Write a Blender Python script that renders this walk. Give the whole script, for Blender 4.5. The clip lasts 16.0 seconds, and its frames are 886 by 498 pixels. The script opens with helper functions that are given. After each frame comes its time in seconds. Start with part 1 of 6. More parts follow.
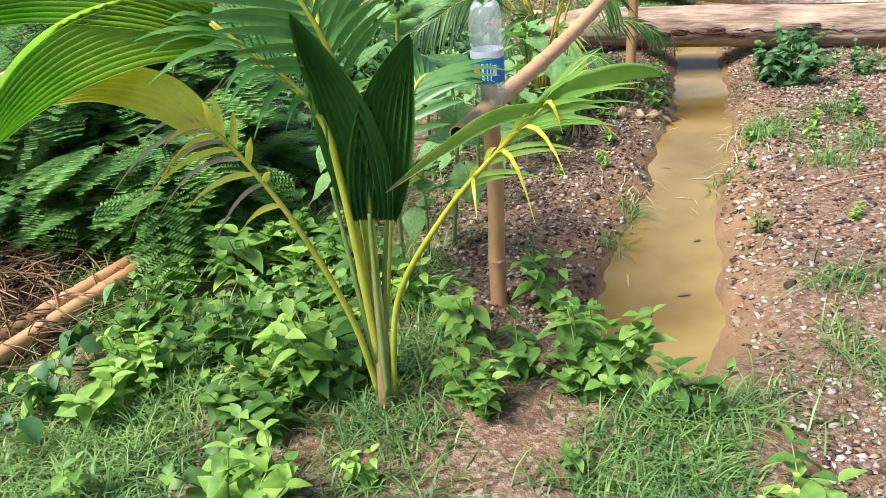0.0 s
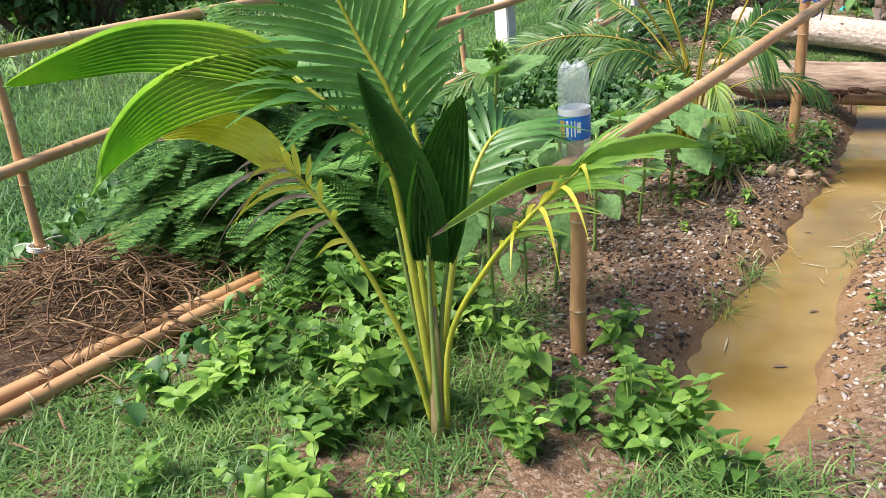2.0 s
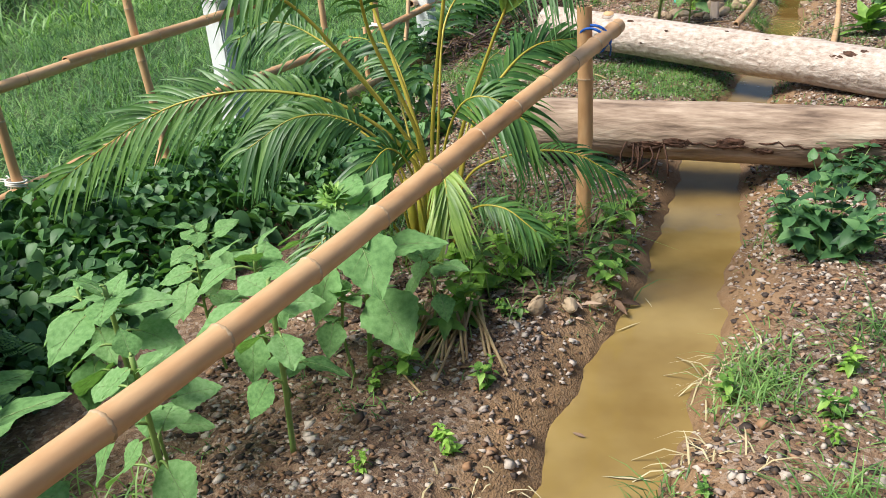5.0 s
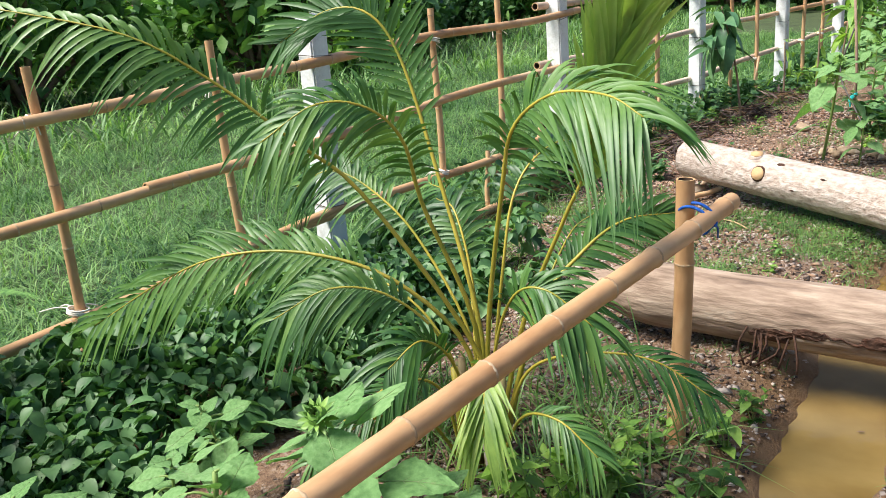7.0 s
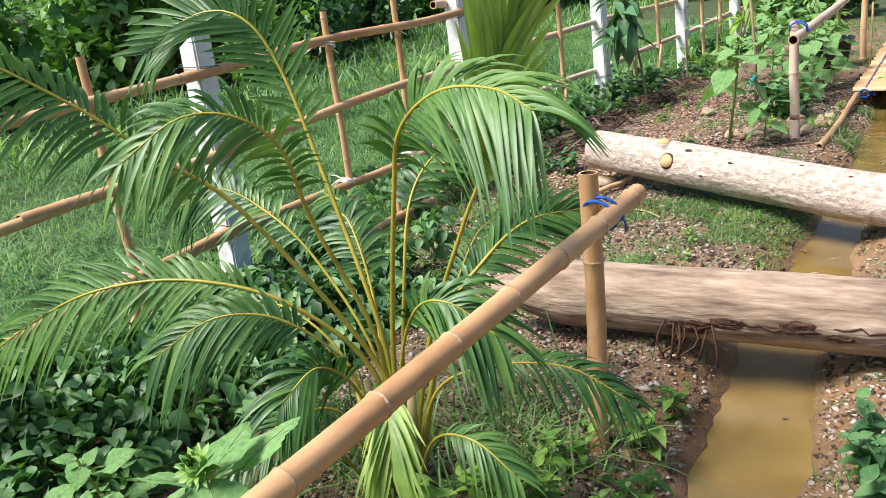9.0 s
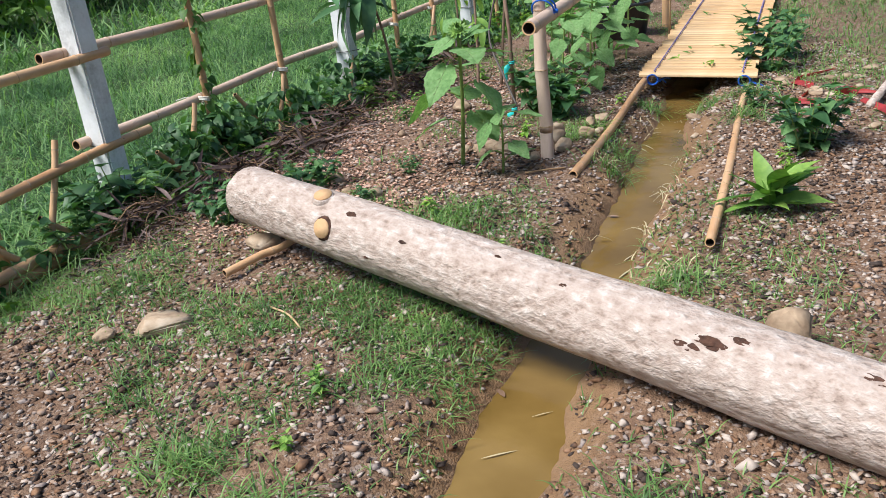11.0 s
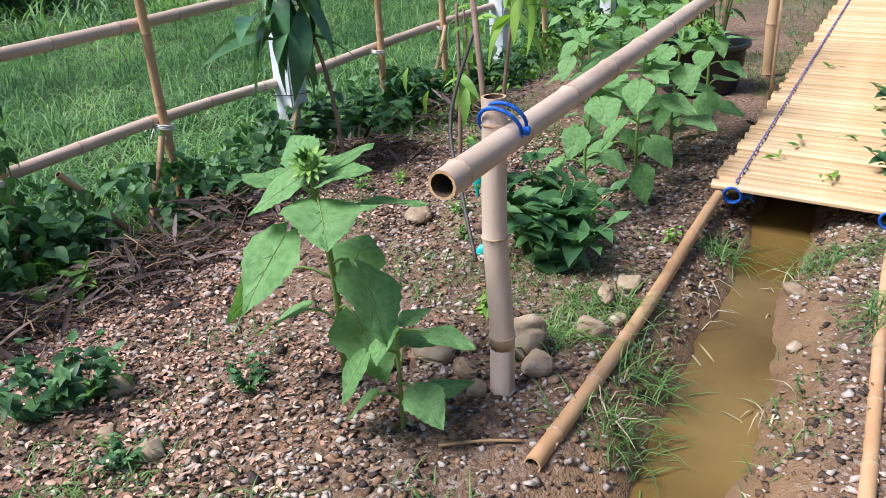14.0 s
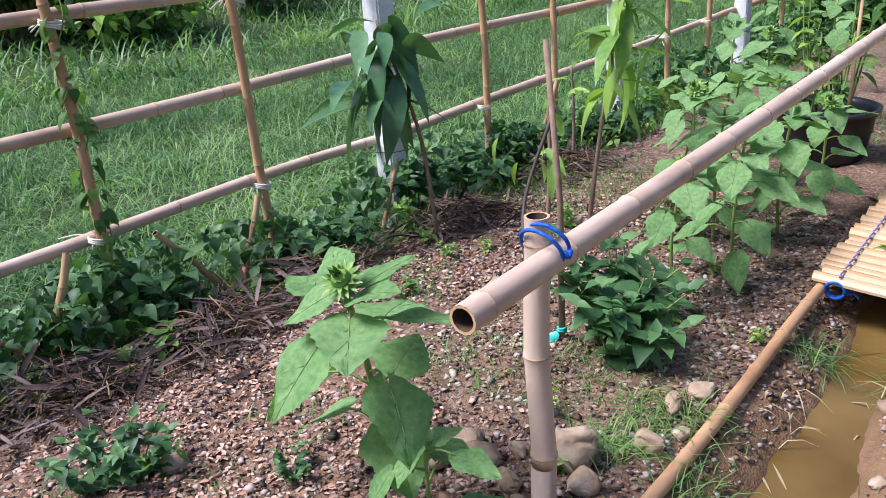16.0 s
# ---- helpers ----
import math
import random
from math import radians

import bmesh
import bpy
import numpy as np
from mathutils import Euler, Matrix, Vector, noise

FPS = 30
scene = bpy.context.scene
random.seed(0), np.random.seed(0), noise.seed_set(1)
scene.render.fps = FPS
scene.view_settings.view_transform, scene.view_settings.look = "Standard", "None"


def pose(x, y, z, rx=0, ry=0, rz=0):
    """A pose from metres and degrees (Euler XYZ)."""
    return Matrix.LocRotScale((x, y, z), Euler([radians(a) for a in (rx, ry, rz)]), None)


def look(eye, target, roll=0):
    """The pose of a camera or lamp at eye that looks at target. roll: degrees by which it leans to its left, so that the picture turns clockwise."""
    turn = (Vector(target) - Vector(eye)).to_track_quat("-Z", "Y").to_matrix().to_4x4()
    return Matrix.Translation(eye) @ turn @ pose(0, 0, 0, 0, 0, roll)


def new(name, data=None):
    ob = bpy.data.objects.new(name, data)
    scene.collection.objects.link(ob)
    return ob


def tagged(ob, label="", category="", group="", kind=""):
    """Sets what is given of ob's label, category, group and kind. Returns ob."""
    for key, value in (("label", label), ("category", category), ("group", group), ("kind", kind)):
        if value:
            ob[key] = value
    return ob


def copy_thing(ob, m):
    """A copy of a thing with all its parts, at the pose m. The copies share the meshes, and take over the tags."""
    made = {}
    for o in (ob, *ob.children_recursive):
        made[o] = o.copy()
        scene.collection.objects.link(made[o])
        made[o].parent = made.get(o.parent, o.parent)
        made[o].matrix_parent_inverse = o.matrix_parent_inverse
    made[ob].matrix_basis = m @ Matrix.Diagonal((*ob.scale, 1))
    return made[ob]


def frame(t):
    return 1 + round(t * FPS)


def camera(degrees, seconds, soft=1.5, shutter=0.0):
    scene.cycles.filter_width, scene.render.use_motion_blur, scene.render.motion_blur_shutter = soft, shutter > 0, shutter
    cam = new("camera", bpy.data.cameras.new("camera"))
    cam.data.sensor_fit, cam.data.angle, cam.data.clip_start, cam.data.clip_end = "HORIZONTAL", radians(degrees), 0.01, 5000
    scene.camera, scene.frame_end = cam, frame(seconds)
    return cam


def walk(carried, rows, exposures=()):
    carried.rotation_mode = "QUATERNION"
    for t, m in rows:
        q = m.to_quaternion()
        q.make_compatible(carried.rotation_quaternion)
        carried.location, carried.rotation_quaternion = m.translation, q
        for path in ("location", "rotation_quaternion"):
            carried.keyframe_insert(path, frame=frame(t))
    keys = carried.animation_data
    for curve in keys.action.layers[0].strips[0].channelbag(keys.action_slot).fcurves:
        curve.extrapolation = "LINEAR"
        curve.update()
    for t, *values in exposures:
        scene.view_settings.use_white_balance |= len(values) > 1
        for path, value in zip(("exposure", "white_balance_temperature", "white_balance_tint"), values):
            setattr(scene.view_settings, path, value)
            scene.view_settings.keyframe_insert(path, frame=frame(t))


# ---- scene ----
cam = camera(54.7, 16.0, soft=0.85)
PATH = [
    (0, (0.305, -0.13, 1.303), (0.164, 1.688, 0.48), -5.2),
    (0.5, (0.43, 0.01, 1.32), (0.05, 1.816, 0.551), -4.0),
    (1, (0.548, -0.039, 1.34), (-0.015, 1.741, 0.624), -4.5),
    (1.5, (0.626, -0.149, 1.351), (0.03, 1.625, 0.648), -4.8),
    (2, (0.662, -0.179, 1.351), (0.066, 1.591, 0.636), -5.2),
    (2.5, (0.694, -0.142, 1.341), (0.086, 1.618, 0.609), -6.3),
    (3, (0.746, 0.079, 1.268), (0.207, 1.826, 0.458), -7.6),
    (3.5, (0.828, 0.516, 1.299), (0.455, 2.296, 0.468), -6.8),
    (4, (0.962, 0.921, 1.308), (0.595, 2.691, 0.462), -6.5),
    (4.5, (1.034, 1.352, 1.38), (0.706, 3.115, 0.4795), -4.0),
    (5, (1.106, 1.713, 1.337), (0.759, 3.517, 0.5305), -5.4),
    (5.2, (1.131, 1.828, 1.349), (0.732, 3.631, 0.5675), -5.1),
    (7.3, (1.328, 2.318, 1.44), (0.605, 4.094, 0.872), -4.3),
    (7.5, (1.303, 2.245, 1.426), (0.614, 4.037, 0.863), -4.5),
    (8, (1.286, 2.102, 1.431), (0.656, 3.918, 0.881), -3.8),
    (8.5, (1.266, 2.154, 1.411), (0.672, 3.983, 0.86), -5.5),
    (9, (1.344, 2.489, 1.403), (0.787, 4.317, 0.812), -7.0),
    (9.5, (1.483, 2.842, 1.438), (1.138, 4.704, 0.795), -6.6),
    (9.7, (1.547, 3.033, 1.431), (1.327, 4.911, 0.781), -6.6),
    (11.8, (2.149, 4.96, 1.369), (1.775, 6.749, 0.559), -3.9),
    (12, (2.137, 5.049, 1.418), (1.671, 6.837, 0.653), -2.4),
    (12.5, (2.179, 5.477, 1.389), (1.629, 7.251, 0.647), -5.2),
    (13, (2.245, 5.88, 1.394), (1.791, 7.68, 0.651), -6.1),
    (13.5, (2.319, 6.13, 1.398), (1.905, 7.946, 0.671), -4.4),
    (14, (2.31, 6.526, 1.366), (1.872, 8.309, 0.571), -3.2),
    (14.5, (2.293, 6.781, 1.505), (1.773, 8.514, 0.653), -3.0),
    (15, (2.371, 6.848, 1.541), (1.676, 8.524, 0.7), -1.3),
    (15.5, (2.491, 6.885, 1.532), (1.656, 8.511, 0.721), -0.1),
    (16, (2.48, 6.706, 1.533), (1.743, 8.413, 0.795), -3.7),
]
walk(cam, [(t, look(eye, target, roll)) for t, eye, target, roll in PATH], [(0, 1.13, 6100, 9), (2, 1.0, 6350, 10), (3.5, 1.0, 6450, 13), (4.5, 0.88, 6600, 16), (5, 0.78, 6200, 5), (8, 1.05, 6250, 8), (9, 1.0, 6200, 8), (9.7, 0.65, 6100, 9), (12, 0.55, 5800, 9), (14.5, 0.68, 5600, 12), (16, 0.75, 5600, 20)])

# ---- world, sun and exposure ----
world = bpy.data.worlds.new("sky")
scene.world = world
world.use_nodes = True
wn = world.node_tree
sky = wn.nodes.new("ShaderNodeTexSky")
sky.sky_type, sky.sun_disc = "NISHITA", False
SUN_EL, SUN_AZ = radians(56), radians(238)      # azimuth clockwise from +y
sky.sun_elevation, sky.sun_rotation = SUN_EL, SUN_AZ
sky.air_density, sky.dust_density, sky.ozone_density = 1.0, 2.5, 0.6
wn.links.new(sky.outputs[0], wn.nodes["Background"].inputs[0])
wn.nodes["Background"].inputs[1].default_value = 0.085
sun = new("sun", bpy.data.lights.new("sun", "SUN"))
sun.data.energy, sun.data.angle, sun.data.color = 3.9, radians(24), (1.0, 0.94, 0.85)
sun.matrix_world = look((0, 0, 30), (-30 * math.cos(SUN_EL) * math.sin(SUN_AZ), -30 * math.cos(SUN_EL) * math.cos(SUN_AZ), 30 - 30 * math.sin(SUN_EL)))

# ---- materials ----
MATS = {}


def material(name, colors, scale=8.0, rough=0.7, bump=0.3, fine=60.0, island=0.0, objectwise=0.0, translucent=0.0, stretch=(1, 1, 1), spec=0.4, metal=0.0):
    """A surface of two noise scales over a ramp of colours, with optional variation piece by piece."""
    m = bpy.data.materials.new(name)
    m.use_nodes = True
    nt = m.node_tree
    N, L = nt.nodes, nt.links
    b = N["Principled BSDF"]
    tc = N.new("ShaderNodeTexCoord")
    mp = N.new("ShaderNodeMapping")
    mp.inputs["Scale"].default_value = stretch
    L.new(tc.outputs["Object"], mp.inputs[0])
    n1, n2 = N.new("ShaderNodeTexNoise"), N.new("ShaderNodeTexNoise")
    n1.inputs["Scale"].default_value, n1.inputs["Detail"].default_value = scale, 5
    n2.inputs["Scale"].default_value, n2.inputs["Detail"].default_value = fine, 4
    L.new(mp.outputs[0], n1.inputs["Vector"])
    L.new(mp.outputs[0], n2.inputs["Vector"])
    mix = N.new("ShaderNodeMath")
    mix.operation = "MULTIPLY_ADD"
    mix.inputs[1].default_value = 0.4
    L.new(n2.outputs[0], mix.inputs[0])
    half = N.new("ShaderNodeMath")
    half.operation = "MULTIPLY_ADD"
    half.inputs[1].default_value, half.inputs[2].default_value = 1.3, -0.35
    L.new(n1.outputs[0], half.inputs[0])
    L.new(half.outputs[0], mix.inputs[2])
    last = mix.outputs[0]
    for amount, node, socket in ((island, "ShaderNodeNewGeometry", "Random Per Island"), (objectwise, "ShaderNodeObjectInfo", "Random")):
        if amount:
            r = N.new(node)
            a = N.new("ShaderNodeMath")
            a.operation = "MULTIPLY_ADD"
            a.inputs[1].default_value = amount
            L.new(r.outputs[socket], a.inputs[0])
            s = N.new("ShaderNodeMath")
            s.operation = "SUBTRACT"
            s.inputs[1].default_value = amount / 2
            L.new(last, s.inputs[0])
            L.new(s.outputs[0], a.inputs[2])
            last = a.outputs[0]
    ramp = N.new("ShaderNodeValToRGB")
    el = ramp.color_ramp.elements
    while len(el) < len(colors):
        el.new(0.5)
    for i, c in enumerate(colors):
        el[i].position = 0.15 + 0.7 * i / max(1, len(colors) - 1)
        el[i].color = (*c, 1)
    L.new(last, ramp.inputs[0])
    L.new(ramp.outputs[0], b.inputs["Base Color"])
    b.inputs["Roughness"].default_value = rough
    b.inputs["Metallic"].default_value = metal
    b.inputs["Specular IOR Level"].default_value = spec
    if bump:
        bp = N.new("ShaderNodeBump")
        bp.inputs["Strength"].default_value, bp.inputs["Distance"].default_value = bump, 0.01
        L.new(mix.outputs[0], bp.inputs["Height"])
        L.new(bp.outputs[0], b.inputs["Normal"])
    if translucent:
        t = N.new("ShaderNodeBsdfTranslucent")
        bright = N.new("ShaderNodeMixRGB")
        bright.blend_type, bright.inputs[0].default_value = "MULTIPLY", 1.0
        bright.inputs[2].default_value = (1.5, 1.7, 0.7, 1)
        L.new(ramp.outputs[0], bright.inputs[1])
        L.new(bright.outputs[0], t.inputs[0])
        ms = N.new("ShaderNodeMixShader")
        ms.inputs[0].default_value = translucent
        L.new(b.outputs[0], ms.inputs[1])
        L.new(t.outputs[0], ms.inputs[2])
        L.new(ms.outputs[0], N["Material Output"].inputs[0])
    MATS[name] = m
    return m


bamboo_m = material("bamboo", [(0.36, 0.18, 0.08), (0.52, 0.30, 0.15), (0.60, 0.39, 0.22), (0.66, 0.49, 0.32)], 3.5, 0.42, 0.15, 45, objectwise=0.25, stretch=(1, 1, 0.35))
bamboo_grey = material("weathered bamboo", [(0.30, 0.20, 0.14), (0.50, 0.36, 0.27), (0.62, 0.47, 0.37), (0.68, 0.56, 0.46)], 5, 0.55, 0.2, 50, objectwise=0.25, stretch=(1, 1, 0.3))
node_m = material("bamboo node", [(0.24, 0.13, 0.06), (0.44, 0.30, 0.18), (0.62, 0.52, 0.40)], 30, 0.6, 0.3, 90)
hollow_m = material("bamboo inside", [(0.03, 0.018, 0.012), (0.10, 0.06, 0.035)], 20, 0.9, 0.3)
slat_m = material("split bamboo slat", [(0.360, 0.205, 0.086), (0.520, 0.326, 0.155), (0.600, 0.428, 0.241)], 4, 0.38, 0.15, 40, objectwise=0.4, stretch=(0.3, 1, 1))
white_m = material("white painted concrete", [(0.42, 0.42, 0.40), (0.70, 0.71, 0.71), (0.80, 0.81, 0.82)], 9, 0.75, 0.35, 70)
wire_m = material("dark wire", [(0.05, 0.045, 0.04), (0.10, 0.08, 0.07)], 30, 0.6, 0.1)
string_m = material("white string", [(0.62, 0.58, 0.50), (0.80, 0.77, 0.70)], 40, 0.8, 0.2)
blue_m = material("blue rope", [(0.01, 0.07, 0.35), (0.02, 0.14, 0.62)], 80, 0.55, 0.5, 200)
purple_m = material("violet cord", [(0.09, 0.08, 0.26), (0.22, 0.20, 0.45)], 80, 0.6, 0.4, 200)
cyan_m = material("turquoise ribbon", [(0.03, 0.45, 0.42), (0.06, 0.60, 0.55)], 30, 0.4, 0.1)
bark1_m = material("torn brown bark", [(0.069, 0.043, 0.030), (0.230, 0.157, 0.113), (0.368, 0.269, 0.200), (0.517, 0.414, 0.324)], 20, 0.85, 1.0, 90, stretch=(0.2, 1, 1))
bark2_m = material("pale grey bark", [(0.246, 0.178, 0.138), (0.414, 0.324, 0.270), (0.504, 0.416, 0.360), (0.672, 0.599, 0.551)], 38, 0.8, 1.0, 150, stretch=(0.7, 1, 1))
wood_m = material("cut wood", [(0.48, 0.27, 0.12), (0.66, 0.44, 0.24)], 14, 0.75, 0.2, 80)
scar_m = material("dark bark scar", [(0.035, 0.018, 0.012), (0.11, 0.05, 0.03)], 30, 0.9, 0.8)
stone_m = material("stones", [(0.05, 0.034, 0.027), (0.16, 0.085, 0.046), (0.27, 0.145, 0.075), (0.33, 0.22, 0.15), (0.27, 0.22, 0.20), (0.46, 0.38, 0.32)], 6, 0.8, 0.3, 60, island=1.2)
rock_m = material("pale rock", [(0.20, 0.13, 0.08), (0.38, 0.28, 0.185), (0.52, 0.43, 0.33)], 9, 0.85, 0.7, 50, objectwise=0.3)
litter_m = material("dry leaf litter", [(0.08, 0.045, 0.03), (0.20, 0.12, 0.075), (0.36, 0.25, 0.18)], 12, 0.85, 0.3, 70, island=0.9)
dark_litter = material("dark rotting leaves", [(0.035, 0.022, 0.02), (0.10, 0.065, 0.055), (0.22, 0.16, 0.14)], 12, 0.85, 0.3, 70, island=0.9)
chip_m = material("pinkish wood chips", [(0.236, 0.123, 0.079), (0.437, 0.246, 0.168), (0.614, 0.414, 0.315)], 12, 0.85, 0.3, 70, island=0.9)
twig_m = material("dry brown twigs", [(0.09, 0.05, 0.03), (0.20, 0.115, 0.06), (0.34, 0.22, 0.12)], 12, 0.85, 0.2, 70, island=0.8)
stick_m = material("dry stalks", [(0.30, 0.18, 0.09), (0.50, 0.35, 0.19)], 12, 0.75, 0.2, 60, objectwise=0.4)
grass_m = material("meadow grass", [(0.035, 0.088, 0.026), (0.085, 0.185, 0.055), (0.17, 0.30, 0.105), (0.29, 0.43, 0.17)], 0.6, 0.55, 0, 4, island=0.7, translucent=0.3)
tussock_m = material("tussock grass", [(0.022, 0.068, 0.022), (0.065, 0.155, 0.045), (0.16, 0.29, 0.10)], 0.9, 0.5, 0, 5, island=0.8, translucent=0.25)
turf_m = material("short turf grass", [(0.054, 0.119, 0.033), (0.123, 0.230, 0.063), (0.215, 0.335, 0.098)], 1.5, 0.5, 0, 6, island=0.7, translucent=0.28)
straw_m = material("dead grass straw", [(0.34, 0.27, 0.14), (0.55, 0.47, 0.29)], 2, 0.7, 0, 8, island=0.6)
weed_pale = material("yellowing weed leaves", [(0.13, 0.21, 0.04), (0.24, 0.35, 0.07), (0.40, 0.46, 0.12)], 30, 0.5, 0.15, 60, island=0.7, translucent=0.28)
weed_bright = material("bright weed leaves", [(0.10, 0.20, 0.03), (0.22, 0.38, 0.06), (0.36, 0.52, 0.11)], 14, 0.5, 0.2, 50, island=0.5, objectwise=0.4, translucent=0.3)
weed_m = material("weed leaves", [(0.060, 0.140, 0.026), (0.145, 0.275, 0.050), (0.27, 0.42, 0.085)], 5, 0.5, 0.15, 40, island=0.6, objectwise=0.6, translucent=0.28)
bush_m = material("dark bush leaves", [(0.028, 0.080, 0.028), (0.072, 0.165, 0.055), (0.155, 0.280, 0.105)], 2.5, 0.5, 0.1, 40, island=0.7, translucent=0.22)
fern_m = material("feathery shrub leaves", [(0.046, 0.123, 0.035), (0.116, 0.244, 0.062), (0.230, 0.404, 0.098)], 2, 0.5, 0, 30, island=0.6, translucent=0.22)
sun_m = material("sunflower leaves", [(0.100, 0.205, 0.068), (0.165, 0.305, 0.108), (0.240, 0.385, 0.165)], 9, 0.72, 0.35, 60, island=0.3, objectwise=0.3, translucent=0.25, spec=0.2)
stem_m = material("green stems", [(0.14, 0.22, 0.05), (0.25, 0.34, 0.10)], 12, 0.5, 0.1, 60)
vein_m = material("pale leaf veins", [(0.154, 0.245, 0.077), (0.218, 0.306, 0.115)], 12, 0.5, 0)
bud_m = material("sunflower bud", [(0.08, 0.18, 0.03), (0.22, 0.36, 0.07)], 40, 0.5, 0.2, island=0.6)
palm_dark = material("dark young coconut leaf", [(0.022, 0.078, 0.020), (0.050, 0.145, 0.032), (0.10, 0.23, 0.055)], 3, 0.36, 0.1, 40, island=0.5, translucent=0.2)
palm_m = material("coconut leaflets", [(0.040, 0.120, 0.034), (0.090, 0.225, 0.060), (0.18, 0.34, 0.10)], 3, 0.33, 0.1, 40, island=0.6, translucent=0.32)
palm_light = material("pale coconut blade", [(0.13, 0.26, 0.055), (0.25, 0.42, 0.09), (0.43, 0.50, 0.16)], 4, 0.34, 0.1, 40, island=0.5, translucent=0.45)
palm_yellow = material("yellowing palm leaf", [(0.45, 0.40, 0.04), (0.62, 0.56, 0.08), (0.70, 0.65, 0.18)], 5, 0.45, 0.1, 30, island=0.4, translucent=0.45)
palm_dry = material("withered palm tip", [(0.25, 0.16, 0.12), (0.50, 0.40, 0.34), (0.66, 0.58, 0.52)], 10, 0.8, 0.2, 50, island=0.5)
rachis_m = material("yellow green palm stalk", [(0.22, 0.28, 0.02), (0.42, 0.44, 0.05), (0.52, 0.50, 0.10)], 10, 0.4, 0.1, 50)
trunk_m = material("palm sheath", [(0.14, 0.10, 0.05), (0.34, 0.26, 0.13), (0.44, 0.42, 0.14)], 12, 0.7, 0.4, 60, stretch=(1, 1, 0.3))
areca_m = material("areca leaflets", [(0.026, 0.078, 0.022), (0.068, 0.160, 0.038), (0.165, 0.280, 0.066)], 2, 0.42, 0.05, 30, island=0.55, translucent=0.22)
areca_stalk = material("orange areca stalk", [(0.17, 0.22, 0.03), (0.38, 0.31, 0.04), (0.50, 0.40, 0.07)], 6, 0.4, 0.05, 40)
frond_pale = material("pale upright frond", [(0.13, 0.22, 0.05), (0.24, 0.35, 0.08), (0.36, 0.44, 0.13)], 4, 0.45, 0.05, 40, island=0.6, translucent=0.35)
mango_m = material("mango leaves", [(0.033, 0.094, 0.042), (0.083, 0.187, 0.079), (0.165, 0.288, 0.131)], 6, 0.35, 0.15, 30, island=0.4, translucent=0.15)
twigbark_m = material("sapling bark", [(0.16, 0.10, 0.07), (0.33, 0.23, 0.16)], 20, 0.8, 0.3)
pot_m = material("black plastic pot", [(0.012, 0.013, 0.014), (0.03, 0.032, 0.034)], 10, 0.35, 0.05)
soil_m = material("dark soil", [(0.045, 0.03, 0.02), (0.13, 0.085, 0.055)], 20, 0.95, 0.8)
red_m = material("red leaves", [(0.16, 0.015, 0.02), (0.42, 0.05, 0.05)], 12, 0.5, 0.1, island=0.6, translucent=0.2)
flower_m = material("yellow petals", [(0.62, 0.42, 0.01), (0.80, 0.60, 0.03)], 12, 0.6, 0)
label_blue = material("blue bottle label", [(0.012, 0.12, 0.52), (0.03, 0.25, 0.72)], 15, 0.3, 0)
label_white = material("white print", [(0.72, 0.75, 0.80), (0.85, 0.87, 0.90)], 20, 0.35, 0)
label_gold = material("gold print", [(0.45, 0.30, 0.08), (0.62, 0.45, 0.15)], 20, 0.35, 0)

plastic_m = bpy.data.materials.new("clear plastic")
plastic_m.use_nodes = True
pb = plastic_m.node_tree.nodes["Principled BSDF"]
pb.inputs["Base Color"].default_value = (0.80, 0.88, 0.88, 1)
pb.inputs["Alpha"].default_value = 0.30
pb.inputs["Specular IOR Level"].default_value = 0.9
pb.inputs["Roughness"].default_value = 0.22

water_m = bpy.data.materials.new("muddy water")
water_m.use_nodes = True
nt = water_m.node_tree
wb = nt.nodes["Principled BSDF"]
tc, wnz, wr = nt.nodes.new("ShaderNodeTexCoord"), nt.nodes.new("ShaderNodeTexNoise"), nt.nodes.new("ShaderNodeValToRGB")
wnz.inputs["Scale"].default_value, wnz.inputs["Detail"].default_value = 2.2, 4
nt.links.new(tc.outputs["Object"], wnz.inputs["Vector"])
wr.color_ramp.elements[0].position, wr.color_ramp.elements[0].color = 0.35, (0.20, 0.125, 0.035, 1)
wr.color_ramp.elements[1].position, wr.color_ramp.elements[1].color = 0.68, (0.33, 0.23, 0.085, 1)
nt.links.new(wnz.outputs[0], wr.inputs[0])
nt.links.new(wr.outputs[0], wb.inputs["Base Color"])
wv, wbp = nt.nodes.new("ShaderNodeTexNoise"), nt.nodes.new("ShaderNodeBump")
wv.inputs["Scale"].default_value, wv.inputs["Detail"].default_value = 14, 3
wbp.inputs["Strength"].default_value, wbp.inputs["Distance"].default_value = 0.2, 0.01
nt.links.new(tc.outputs["Object"], wv.inputs["Vector"])
nt.links.new(wv.outputs[0], wbp.inputs["Height"])
nt.links.new(wbp.outputs[0], wb.inputs["Normal"])
wb.inputs["Roughness"].default_value, wb.inputs["IOR"].default_value = 0.07, 1.33

# browner and shallower farther along the trench
wat = nt.nodes.new("ShaderNodeAttribute")
wat.attribute_name = "brown"
wr2, wmx = nt.nodes.new("ShaderNodeValToRGB"), nt.nodes.new("ShaderNodeMixRGB")
wr2.color_ramp.elements[0].position, wr2.color_ramp.elements[0].color = 0.35, (0.115, 0.068, 0.016, 1)
wr2.color_ramp.elements[1].position, wr2.color_ramp.elements[1].color = 0.68, (0.22, 0.14, 0.042, 1)
nt.links.new(wnz.outputs[0], wr2.inputs[0])
nt.links.new(wat.outputs["Fac"], wmx.inputs[0])
nt.links.new(wr.outputs[0], wmx.inputs[1])
nt.links.new(wr2.outputs[0], wmx.inputs[2])
